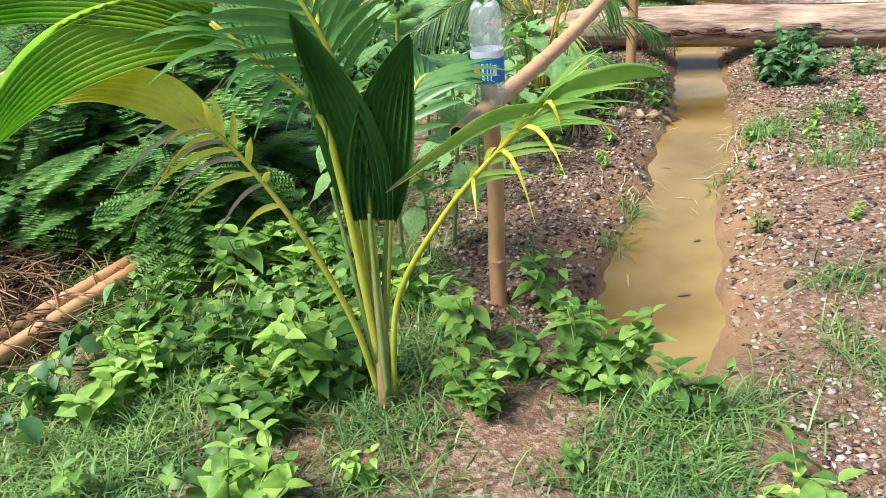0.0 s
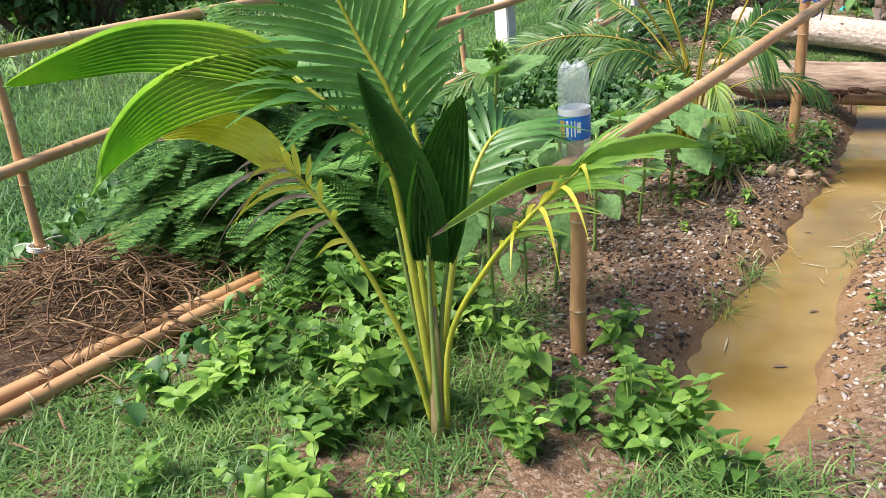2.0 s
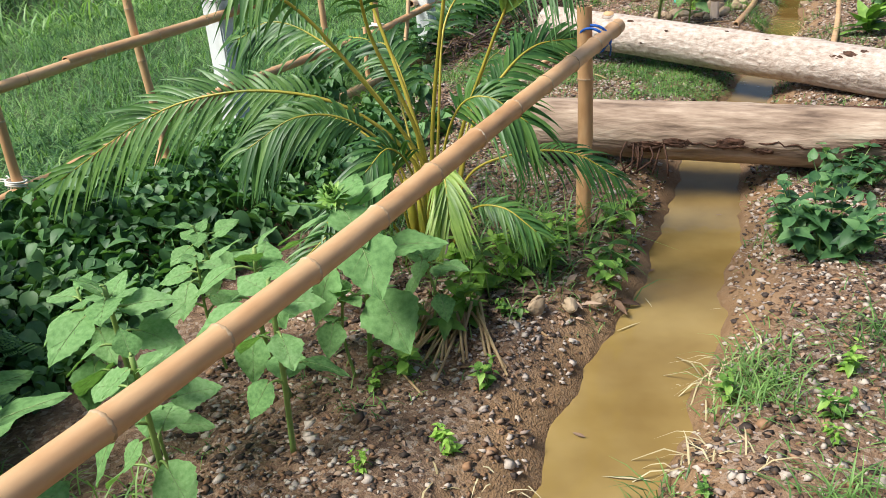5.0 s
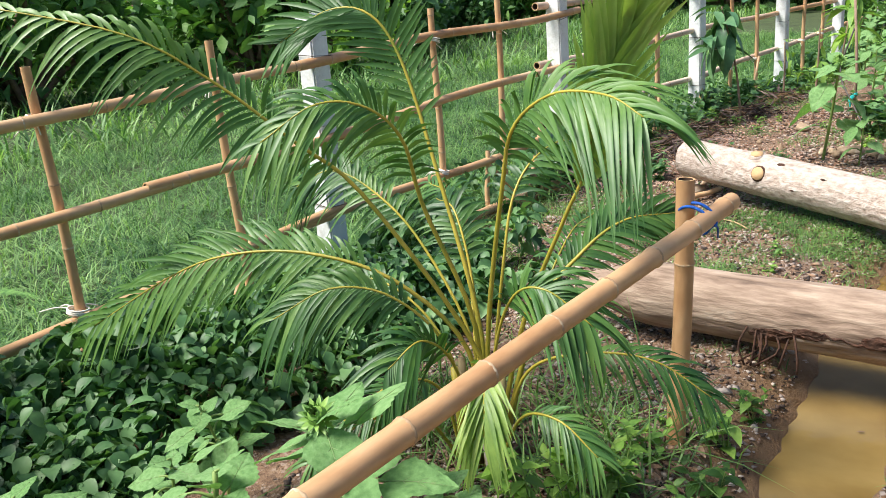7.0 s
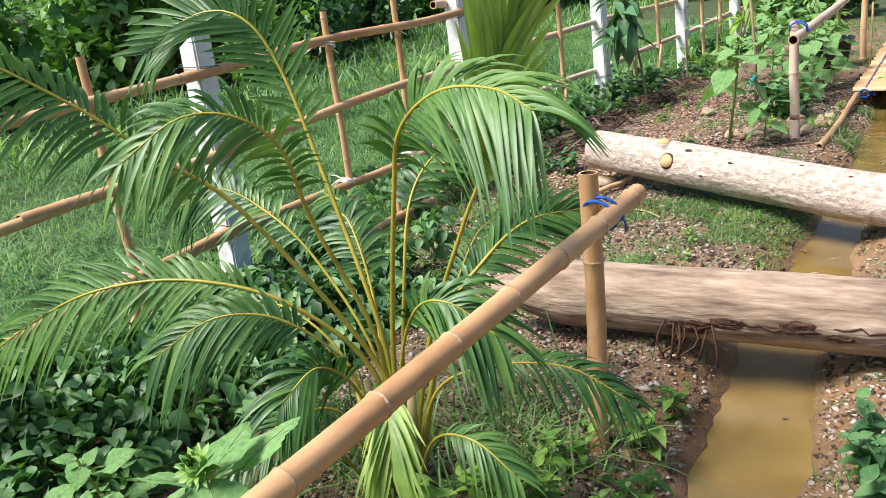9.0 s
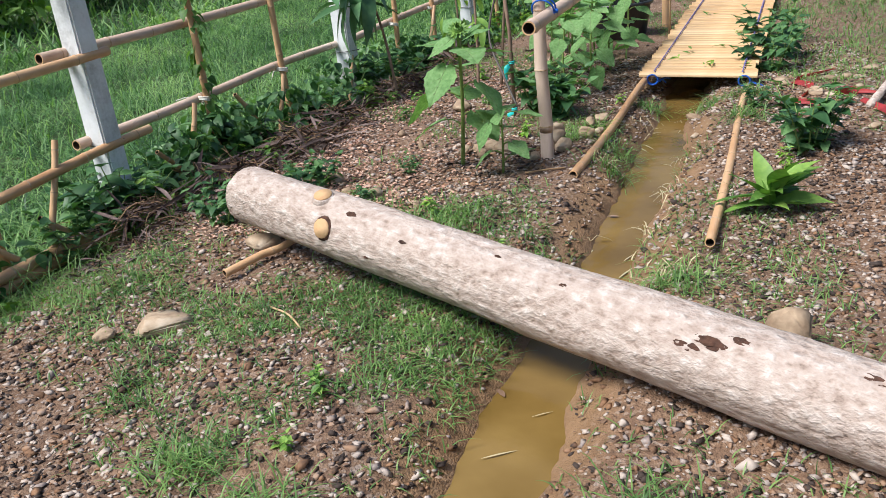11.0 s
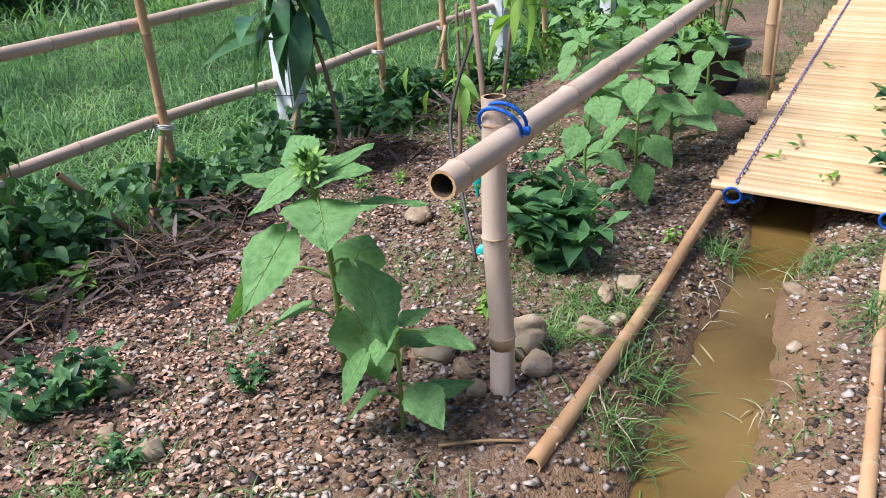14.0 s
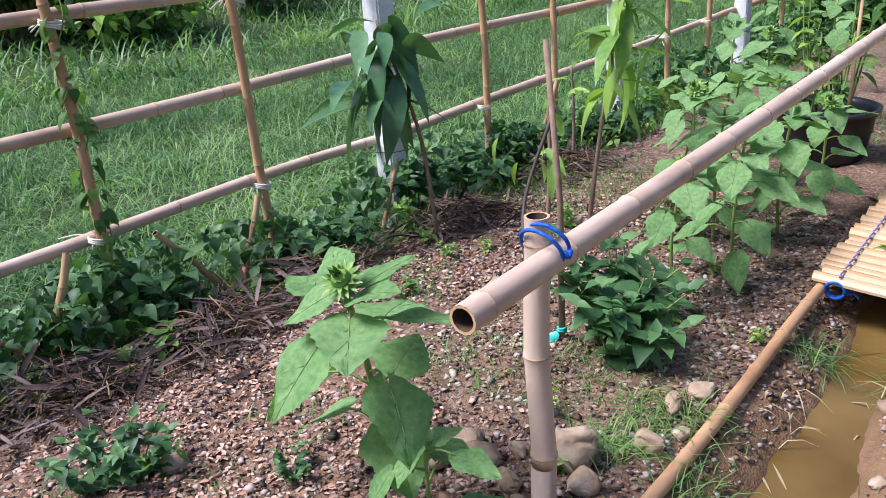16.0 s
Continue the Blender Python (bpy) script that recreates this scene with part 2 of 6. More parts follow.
nt.links.new(wmx.outputs[0], wb.inputs["Base Color"])


def ground_material():
    m = bpy.data.materials.new("gravelly red soil")
    m.use_nodes = True
    nt = m.node_tree
    N, L = nt.nodes, nt.links
    b = N["Principled BSDF"]
    tc = N.new("ShaderNodeTexCoord")

    def noise(scale, detail=5):
        n = N.new("ShaderNodeTexNoise")
        n.inputs["Scale"].default_value, n.inputs["Detail"].default_value = scale, detail
        L.new(tc.outputs["Object"], n.inputs["Vector"])
        return n.outputs[0]

    def ramp(src, stops):
        r = N.new("ShaderNodeValToRGB")
        el = r.color_ramp.elements
        while len(el) < len(stops):
            el.new(0.5)
        for e, (p, c) in zip(el, stops):
            e.position, e.color = p, (*c, 1)
        L.new(src, r.inputs[0])
        return r.outputs[0]

    def mix(f, a, c):
        x = N.new("ShaderNodeMixRGB")
        L.new(f, x.inputs[0])
        L.new(a, x.inputs[1])
        L.new(c, x.inputs[2])
        return x.outputs[0]

    soil = ramp(noise(2.3), [(0.3, (0.068, 0.038, 0.023)), (0.5, (0.155, 0.083, 0.045)), (0.7, (0.24, 0.14, 0.078))])
    vor = N.new("ShaderNodeTexVoronoi")
    vor.inputs["Scale"].default_value = 85
    L.new(tc.outputs["Object"], vor.inputs["Vector"])
    sep = N.new("ShaderNodeSeparateColor")
    L.new(vor.outputs["Color"], sep.inputs[0])
    grit = ramp(sep.outputs[0], [(0.0, (0.07, 0.042, 0.03)), (0.4, (0.18, 0.105, 0.064)), (0.75, (0.28, 0.185, 0.12)), (1.0, (0.40, 0.33, 0.28))])
    half = N.new("ShaderNodeValue")
    half.outputs[0].default_value = 0.55
    col = mix(half.outputs[0], soil, grit)
    attr = N.new("ShaderNodeAttribute")
    attr.attribute_name = "clay"
    clay = ramp(noise(9), [(0.3, (0.19, 0.105, 0.045)), (0.7, (0.30, 0.18, 0.09))])
    col = mix(attr.outputs["Fac"], col, clay)
    attr2 = N.new("ShaderNodeAttribute")
    attr2.attribute_name = "meadow"
    green = ramp(noise(3), [(0.3, (0.03, 0.045, 0.015)), (0.7, (0.075, 0.10, 0.035))])
    col = mix(attr2.outputs["Fac"], col, green)
    L.new(col, b.inputs["Base Color"])
    b.inputs["Roughness"].default_value = 0.9
    add = N.new("ShaderNodeMath")
    add.operation = "ADD"
    L.new(noise(150, 3), add.inputs[0])
    L.new(noise(32, 9), add.inputs[1])
    bp = N.new("ShaderNodeBump")
    bp.inputs["Strength"].default_value, bp.inputs["Distance"].default_value = 0.9, 0.010
    L.new(add.outputs[0], bp.inputs["Height"])
    L.new(bp.outputs[0], b.inputs["Normal"])
    return m


ground_m = ground_material()

# ---- geometry helpers ----


class Geo:
    """Collects vertices and faces, then becomes one mesh."""

    def __init__(self):
        self.v, self.f, self.m, self.n = [], [], [], 0

    def add(self, verts, faces, mat=0):
        self.v.append(np.asarray(verts, float).reshape(-1, 3))
        self.f += [tuple(int(i) + self.n for i in f) for f in faces]
        self.m += [mat] * len(faces)
        self.n += len(self.v[-1])
        return self

    def mesh(self, name, mats, smooth=True):
        me = bpy.data.meshes.new(name)
        me.from_pydata(np.concatenate(self.v).tolist() if self.v else [], [], self.f)
        for m in mats:
            me.materials.append(m)
        if len(mats) > 1:
            me.polygons.foreach_set("material_index", np.array(self.m, dtype=np.int32))
        if smooth:
            me.polygons.foreach_set("use_smooth", np.ones(len(me.polygons), dtype=bool))
        me.update()
        return me


def part(name, geo, mats, parent=None, label="", smooth=True, at=None):
    mats = mats if isinstance(mats, (list, tuple)) else [mats]
    ob = new(name, geo.mesh(name, mats, smooth) if isinstance(geo, Geo) else geo)
    if parent is not None:
        ob.parent = parent
    if label:
        ob["label"] = label
    if at is not None:
        ob.matrix_basis = at
    return ob


def thing(name, base, label, category, group="", kind=""):
    e = new(name)
    e.location = base
    e.empty_display_size = 0.1
    return tagged(e, label, category, group, kind)


def catmull(pts, n):
    p = np.asarray(pts, float)
    if len(p) < 3:
        return p[0] + np.linspace(0, 1, n)[:, None] * (p[-1] - p[0])
    q = np.vstack([2 * p[0] - p[1], p, 2 * p[-1] - p[-2]])
    out = []
    for u in np.linspace(0, len(p) - 1 - 1e-9, n):
        i = int(u)
        t = u - i
        a, b, c, d = q[i], q[i + 1], q[i + 2], q[i + 3]
        out.append(0.5 * (2 * b + (c - a) * t + (2 * a - 5 * b + 4 * c - d) * t**2 + (3 * b - a - 3 * c + d) * t**3))
    return np.array(out)


def unit(v):
    v = np.asarray(v, float)
    return v / (np.linalg.norm(v) + 1e-12)


def tube(geo, pts, radii, n=8, mat=0, cap=True):
    p = np.asarray(pts, float)
    r = np.broadcast_to(np.asarray(radii, float), (len(p),))
    tan = np.gradient(p, axis=0)
    side = np.cross(tan[0], (0, 0, 1.0))
    if np.linalg.norm(side) < 1e-4 * np.linalg.norm(tan[0]) + 1e-9:
        side = np.array((1.0, 0, 0))
    side = unit(side)
    V = []
    for i in range(len(p)):
        t = unit(tan[i])
        side = unit(side - t * (side @ t))
        up = np.cross(t, side)
        a = np.linspace(0, 2 * np.pi, n, endpoint=False)[:, None]
        V.append(p[i] + r[i] * (np.cos(a) * side + np.sin(a) * up))
    F = [(i * n + j, i * n + (j + 1) % n, (i + 1) * n + (j + 1) % n, (i + 1) * n + j) for i in range(len(p) - 1) for j in range(n)]
    if cap:
        F += [tuple(range(n))[::-1], tuple((len(p) - 1) * n + j for j in range(n))]
    geo.add(np.concatenate(V), F, mat)


def fast_mesh(name, V, quads, mats, smooth=True, tris=None):
    """A large mesh from arrays of vertices, quads and triangles."""
    me = bpy.data.meshes.new(name)
    tris = np.zeros((0, 3), int) if tris is None else tris
    me.vertices.add(len(V))
    me.vertices.foreach_set("co", np.asarray(V, np.float32).ravel())
    loops = np.concatenate([quads.ravel(), tris.ravel()]).astype(np.int32)
    me.loops.add(len(loops))
    me.loops.foreach_set("vertex_index", loops)
    me.polygons.add(len(quads) + len(tris))
    starts = np.concatenate([np.arange(len(quads)) * 4, len(quads) * 4 + np.arange(len(tris)) * 3]).astype(np.int32)
    me.polygons.foreach_set("loop_start", starts)
    if smooth:
        me.polygons.foreach_set("use_smooth", np.ones(len(starts), dtype=bool))
    for m in mats:
        me.materials.append(m)
    me.update(calc_edges=True)
    me.validate()
    return me


def turns(az, el, roll):
    """Rotation matrices whose x axis points along azimuth az and elevation el, rolled about itself."""
    ca, sa, ce, se, cr, sr = np.cos(az), np.sin(az), np.cos(el), np.sin(el), np.cos(roll), np.sin(roll)
    d = np.stack([ce * ca, ce * sa, se], -1)
    s0 = np.stack([-sa, ca, 0 * sa], -1)
    u0 = np.cross(d, s0)
    s = s0 * cr[:, None] + u0 * sr[:, None]
    return np.stack([d, s, np.cross(d, s)], -1)


def leaf_form(width, n=5, kind="ovate", droop=0.25, fold=0.15, wave=0.0):
    """A leaf one long in x: vertices in rows of three, quads."""
    V = []
    for i in range(n + 1):
        t = i / n
        w = {"ovate": math.sin(math.pi * min(1, t * 0.97 + 0.03) ** 0.75), "heart": max(0.02, math.sin(math.pi * min(1.0, 0.12 + 0.88 * t) ** 0.62)),
             "blade": (1 - t) ** 0.6, "lance": math.sin(math.pi * (0.08 + 0.92 * t))}[kind] * width / 2
        z = -droop * t * t
        wv = wave * math.sin(t * 9)
        V += [(t, -w, z + fold * w + wv), (t, 0, z), (t, w, z + fold * w - wv)]
    Q = [(3 * i + k, 3 * i + 3 + k, 3 * i + 4 + k, 3 * i + 1 + k) for i in range(n) for k in (0, 1)]
    return np.array(V), np.array(Q)


def scatter(form, pos, rot, size):
    V, Q = form
    out = np.einsum("nij,vj->nvi", rot, V) * size[:, None, None] + pos[:, None, :]
    q = Q[None] + (np.arange(len(pos)) * len(V))[:, None, None]
    return out.reshape(-1, 3), q.reshape(-1, Q.shape[1])


def lattice(ix, iy, seed):
    h = np.sin(ix * 127.1 + iy * 311.7 + seed * 74.7) * 43758.5453
    return h - np.floor(h)


def vnoise(x, y, seed=0):
    ix, iy = np.floor(x), np.floor(y)
    fx, fy = x - ix, y - iy
    fx, fy = fx * fx * (3 - 2 * fx), fy * fy * (3 - 2 * fy)
    a, b, c, d = lattice(ix, iy, seed), lattice(ix + 1, iy, seed), lattice(ix, iy + 1, seed), lattice(ix + 1, iy + 1, seed)
    return a + (b - a) * fx + (c - a) * fy + (a - b - c + d) * fx * fy - 0.5


# ---- the lie of the land ----
FA, FD = np.array([-0.104, 8.22]), np.array([0.3109, 0.9504])     # fence: a point and its way
FN = np.array([FD[1], -FD[0]])                                    # towards the garden
TY = np.array([1.78, 1.9, 2.0, 2.4, 2.8, 3.3, 3.75, 4.07, 4.5, 5.05, 5.65, 6.1, 6.5, 7.2, 7.8, 8.3, 8.8, 9.8, 12.0, 16.0, 20.0])
TL = np.array([0.72, 0.60, 0.57, 0.61, 0.74, 0.94, 1.03, 1.15, 1.27, 1.41, 1.51, 1.72, 1.82, 2.06, 2.24, 2.38, 2.51, 2.76, 3.34, 4.45, 5.6])
TR = np.array([0.72, 0.84, 0.89, 1.01, 1.08, 1.21, 1.36, 1.47, 1.56, 1.67, 1.79, 1.96, 2.03, 2.27, 2.43, 2.58, 2.69, 2.98, 3.56, 4.67, 5.8])
WY, WZ = np.array([0, 5.2, 5.6, 6.6, 7.2, 9, 20]), np.array([-0.045, -0.045, 0.01, 0.03, 0.06, 0.07, 0.09])


def fence_at(s, u=0.0, z=0.0):
    p = FA + s * FD + u * FN
    return (float(p[0]), float(p[1]), z)


def trench(x, y):
    """Distance outside the water's edge (minus: inside)."""
    l, r = np.interp(y, TY, TL), np.interp(y, TY, TR)
    wob = 0.035 * vnoise(x * 0 + y * 5, x * 0, 3) + 0.02 * vnoise(x * 14, y * 14, 4)
    side = np.maximum(l - x, x - r) + wob
    return np.where(y < 1.78, np.hypot(np.maximum(0, np.maximum(l - x, x - r)), 1.78 - y), side)


def ground_z(x, y):
    x, y = np.asarray(x, float), np.asarray(y, float)
    base = np.interp(y, [-50, 4.5, 5.5, 7, 8, 10, 13, 60], [0.07, 0.07, 0.10, 0.14, 0.175, 0.19, 0.20, 0.2])
    u = (x - FA[0]) * FN[0] + (y - FA[1]) * FN[1]
    low = np.clip((u + 0.1) / 1.0, 0, 1)
    low = low * low * (3 - 2 * low)
    field = 0.02 + 0.010 * np.maximum(0, -u - 1) ** 1.1
    g = field + (base - field) * low
    rough = np.exp(-np.maximum(0, np.hypot(x - 1, y - 6) - 9) / 6)
    g = g + rough * (0.045 * vnoise(x * 1.7, y * 1.7, 1) + 0.022 * vnoise(x * 6, y * 6, 2) + 0.012 * vnoise(x * 19, y * 19, 5))
    d = trench(x, y)
    d = d + 0.028 * vnoise(x * 8, y * 8, 33) + 0.014 * vnoise(x * 23, y * 23, 34)
    wz = np.interp(y, WY, WZ)
    bank = np.clip(d / 0.21, 0, 1)
    inside = wz - 0.10 * np.clip(-d / 0.06, 0, 1)
    shaped = np.where(d < 0, inside, wz + (np.maximum(g, wz + 0.03) - wz) * bank * (1.6 - 0.6 * bank))
    return np.where((d < 0.21) & (y > 1.5), shaped, g)


def gz(x, y):
    return float(ground_z(np.array([x]), np.array([y]))[0])


def axis_grid(lo, hi, step, far):
    core = np.arange(lo, hi + step / 2, step)
    out, d, a = [], step, 0.0
    while a < far:
        d *= 1.22
        a += d
        out.append(a)
    out = np.array(out)
    return np.concatenate([lo - out[::-1], core, hi + out])


gx, gy = axis_grid(-2.2, 4.2, 0.021, 600), axis_grid(-0.5, 12.5, 0.023, 600)
X, Y = np.meshgrid(gx, gy)
Z = ground_z(X, Y)
nx, ny = len(gx), len(gy)
idx = np.arange(nx * ny).reshape(ny, nx)
quads = np.stack([idx[:-1, :-1], idx[:-1, 1:], idx[1:, 1:], idx[1:, :-1]], -1).reshape(-1, 4)
me = fast_mesh("ground", np.stack([X, Y, Z], -1).reshape(-1, 3), quads, [ground_m])
D = trench(X, Y)
U = (X - FA[0]) * FN[0] + (Y - FA[1]) * FN[1]
clay = np.clip(1 - (D - 0.10 - 0.12 * vnoise(X * 4, Y * 4, 6)) / 0.12, 0, 1) * (Y > 1.6) * 0.85
meadow = np.clip(1 - (U + 0.05) / 0.35, 0, 1)
meadow = np.maximum(meadow, np.clip((np.hypot(X - 1.5, Y - 6) - 8) / 4, 0, 1))
for key, data in (("clay", clay), ("meadow", meadow)):
    at = me.attributes.new(key, "FLOAT", "POINT")
    at.data.foreach_set("value", data.ravel().astype(np.float32))
ground = tagged(new("ground", me), "reddish gravelly soil with a trench cut through it", "ground", kind="structure")

# muddy water standing and running in the trench
ys = np.linspace(1.7, 19, 420)
l, r, w = np.interp(ys, TY, TL) - 0.07, np.interp(ys, TY, TR) + 0.07, np.interp(ys, WY, WZ)
V = np.stack([np.stack([l + (r - l) * k, ys, w], -1) for k in np.linspace(0, 1, 5)], 1).reshape(-1, 3)
q = np.array([(5 * i + k, 5 * i + k + 1, 5 * i + k + 6, 5 * i + k + 5) for i in range(len(ys) - 1) for k in range(4)])
wme = fast_mesh("water", V, q, [water_m])
at = wme.attributes.new("brown", "FLOAT", "POINT")
at.data.foreach_set("value", np.repeat(np.clip((ys - 4.9) / 1.6, 0, 1), 5).astype(np.float32))
tagged(new("water", wme), "still muddy ochre water in the trench", "water", kind="structure")

# straws and leaf scraps afloat on the water
RW = np.random.default_rng(19)
for k in range(34):
    y = RW.uniform(2.1, 9.2)
    l0, r0 = float(np.interp(y, TY, TL)), float(np.interp(y, TY, TR))
    x = l0 + (r0 - l0) * (RW.uniform(0.0, 0.3) if RW.random() < 0.5 else RW.uniform(0.6, 1.0))
    a, L = RW.uniform(0, 3.14), RW.uniform(0.03, 0.14)
    V, Q = leaf_form(0.06 if k % 3 else 0.35, 4, "lance", 0.03, 0.2)
    R = turns(np.array([a]), np.array([0.0]), np.array([0.0]))[0]
    scrap = new("floating_straw", Geo().add(V * (L if k % 3 else L * 0.4) @ R.T, Q).mesh("floating_straw", [straw_m if k % 3 else litter_m]))
    scrap.location = (x, y, float(np.interp(y, WY, WZ)) + 0.006)
    tagged(scrap, "pale dry straw floating on muddy water", "straw", "floating straws")

# ---- bamboo work ----
RNG = np.random.default_rng(5)


def bamboo(name, p0, p1, r, label, category="bamboo pole", group="", sag=0.0, bow=0.0, taper=0.9, mat=None, pitch=0.27, hollow=True, parent=None, wander=0.006):
    """A bamboo pole with swollen nodes, a slight bend and open cut ends."""
    p0, p1 = np.array(p0, float), np.array(p1, float)
    length = np.linalg.norm(p1 - p0)
    way = (p1 - p0) / length
    root = thing(name, p0, label, category, group) if parent is None else part(name, Geo().add([(0, 0, 0)], []), [mat or bamboo_m], parent)
    rise = Vector(way).to_track_quat("Z", "Y")
    if parent is None:
        root.rotation_mode = "QUATERNION"
        root.rotation_quaternion = rise
    first = float(RNG.uniform(0.05, pitch))
    nodes = list(np.arange(first, length - 0.02, pitch * RNG.uniform(0.9, 1.1)))
    hs = sorted({0.0, length, *[h for n in nodes for h in (n - 0.03, n - 0.006, n, n + 0.006, n + 0.03) if 0 < h < length], *np.linspace(0, length, max(3, int(length / 0.15)))})
    a, b = RNG.uniform(0, 6.28, 2)
    down = sag * np.array(rise.inverted() @ Vector((0, 0, -1))) + bow * np.array(rise.inverted() @ Vector((1, 0, 0)))

    def bend(h):
        k = h / length
        return np.array([wander * math.sin(k * 7 + a), wander * math.sin(k * 5 + b), 0]) * math.sin(math.pi * k) + down * math.sin(math.pi * k)

    pts, rad = [], []
    for h in hs:
        near = min([abs(h - n) for n in nodes], default=1)
        rr = r * (1 + (taper - 1) * h / length)
        pts.append(np.array([0, 0, h]) + bend(h))
        rad.append(rr * (1.09 if near < 0.004 else 1.03 if near < 0.008 else 1.0))
    g = Geo()
    tube(g, pts, rad, 12, 0, cap=False)
    culm = part("culm", g, [mat or bamboo_m], root)
    for h in nodes:
        k = Geo()
        rr = r * (1 + (taper - 1) * h / length)
        c = np.array([0, 0, h]) + bend(h)
        tube(k, [c - (0, 0, 0.004), c - (0, 0, 0.0015), c + (0, 0, 0.0015), c + (0, 0, 0.004)], [rr * 1.03, rr * 1.12, rr * 1.11, rr * 1.03], 12, cap=False)
        part("node_ring", k, [node_m], culm)
    for h, s in ((0.0, 1), (length, -1)):
        e = Geo()
        rr = r * (1 if h == 0 else taper)
        c = np.array([0, 0, h]) + bend(h)
        ring = np.linspace(0, 2 * np.pi, 12, endpoint=False)
        o = [c + rr * np.array([math.cos(t), math.sin(t), 0]) for t in ring]
        i = [c + 0.80 * rr * np.array([math.cos(t), math.sin(t), 0]) for t in ring]
        d = [c + 0.79 * rr * np.array([math.cos(t), math.sin(t), 0]) + np.array([0, 0, s * 0.06]) for t in ring]
        e.add(o + i + d, [(j, (j + 1) % 12, 12 + (j + 1) % 12, 12 + j) for j in range(12)], 0)
        e.add(o + i + d, [(12 + j, 12 + (j + 1) % 12, 24 + (j + 1) % 12, 24 + j) for j in range(12)] + [tuple(range(24, 36))], 1)
        part("cut_end", e, [wood_m, hollow_m], culm)
    return root


def rope_loops(name, centre, axis, r, label, mat, turns_n=2, thick=0.005, tails=2, spread=0.02, group="ties"):
    """A lashing: loops round a pole, a knot and loose tails."""
    axis = unit(axis)
    s = unit(np.cross(axis, (0.3, 0.5, 0.8)))
    t = np.cross(axis, s)
    root = thing(name, centre, label, "rope", group)
    for k in range(turns_n):
        a = np.linspace(0, 2 * np.pi, 26)
        off = (k - (turns_n - 1) / 2) * spread
        pts = [axis * (off + 0.35 * spread * math.sin(x + k)) + (r + thick) * (s * math.cos(x) + t * math.sin(x)) for x in a]
        g = Geo()
        tube(g, pts, thick, 6)
        part("loop", g, [mat], root)
    g = Geo()
    for k in range(3):
        a = np.linspace(0, 2 * np.pi, 12)
        tube(g, [s * (r + 2 * thick) + thick * 1.5 * np.array([math.cos(x), math.sin(x + k), math.sin(x * 2 + k)]) for x in a], thick, 5)
    part("knot", g, [mat], root)
    for k in range(tails):
        e = s * (r + 0.03) + np.array([*RNG.uniform(-0.10, 0.10, 2), -RNG.uniform(-0.02, 0.07)])
        g = Geo()
        tube(g, catmull([s * (r + thick), (s * (r + 0.02) + e) / 2 + (0, 0, 0.01), e], 8), thick * 0.7, 5)
        part("tail", g, [mat], root)
    return root


# handrail beside the trench: first post, bottle, rail, second post
P1 = np.array([0.283, 2.175])
bamboo("bamboo_post", (P1[0], P1[1], gz(*P1) - 0.08), (P1[0] + 0.008, P1[1] - 0.01, 0.775), 0.0255, "thick tan bamboo post topped by an upturned plastic bottle", group="handrail posts", wander=0.004)
bamboo("bamboo_rail", (1.205, 4.854, 0.785), (0.208, 1.928, 0.682), 0.0265, "smooth tan bamboo handrail sloping along the trench", group="handrails", sag=0.006, bow=0.03, mat=bamboo_m, pitch=0.24)
P2 = np.array([1.07, 4.70])
bamboo("bamboo_post", (P2[0], P2[1], gz(*P2) - 0.08), (P2[0] + 0.02, P2[1], 0.885), 0.029, "tan bamboo post lashed to the handrail with blue rope", group="handrail posts")
rope_loops("rope_lashing", (1.118, 4.69, 0.775), (0.35, 0.9, 0.3), 0.044, "bright blue rope lashing round post and rail", blue_m, 2, 0.0045, 1, 0.020)
P3 = np.array([2.0, 8.318])
bamboo("bamboo_post", (P3[0], P3[1], gz(*P3) - 0.08), (P3[0], P3[1], 0.93), 0.031, "pale tan bamboo post standing among stones", group="handrail posts", mat=bamboo_grey)
bamboo("bamboo_rail", (1.955, 7.99, 0.842), (3.12, 12.2, 0.93), 0.030, "pale bamboo handrail with a dark hollow end", group="handrails", sag=0.012, mat=bamboo_grey, pitch=0.3)
rope_loops("rope_lashing", (2.02, 8.30, 0.875), (0.3, 0.9, 0.35), 0.046, "bright blue rope lashing round post and rail", blue_m, 2, 0.0045, 1, 0.020)
bamboo("bamboo_post", (3.03, 11.87, gz(3.03, 11.87) - 0.08), (3.03, 11.87, 1.02), 0.032, "tan bamboo post beside the slatted footbridge", group="handrail posts")
bamboo("bamboo_post", (4.03, 14.9, 0.1), (4.03, 14.9, 1.05), 0.032, "tan bamboo post far along the trench", group="handrail posts")

# upturned bottle
bt = thing("plastic_bottle", (P1[0] + 0.008, P1[1] - 0.01, 0.66), "clear plastic bottle upturned over a bamboo post", "bottle")


def lathe(profile, n=28, centre=(0, 0), lobes=0, depth=0.0):
    g = Geo()
    V, F = [], []
    for r, z, w in profile:
        for j in range(n):
            a = 2 * math.pi * j / n
            rr = r * (1 + depth * w * math.cos(lobes * a)) if lobes else r
            V.append((centre[0] + rr * math.cos(a), centre[1] + rr * math.sin(a), z - (0.02 * w * (0.5 - 0.5 * math.cos(lobes * a)) if lobes else 0)))
    for i in range(len(profile) - 1):
        F += [(i * n + j, i * n + (j + 1) % n, (i + 1) * n + (j + 1) % n, (i + 1) * n + j) for j in range(n)]
    return g.add(V, F)


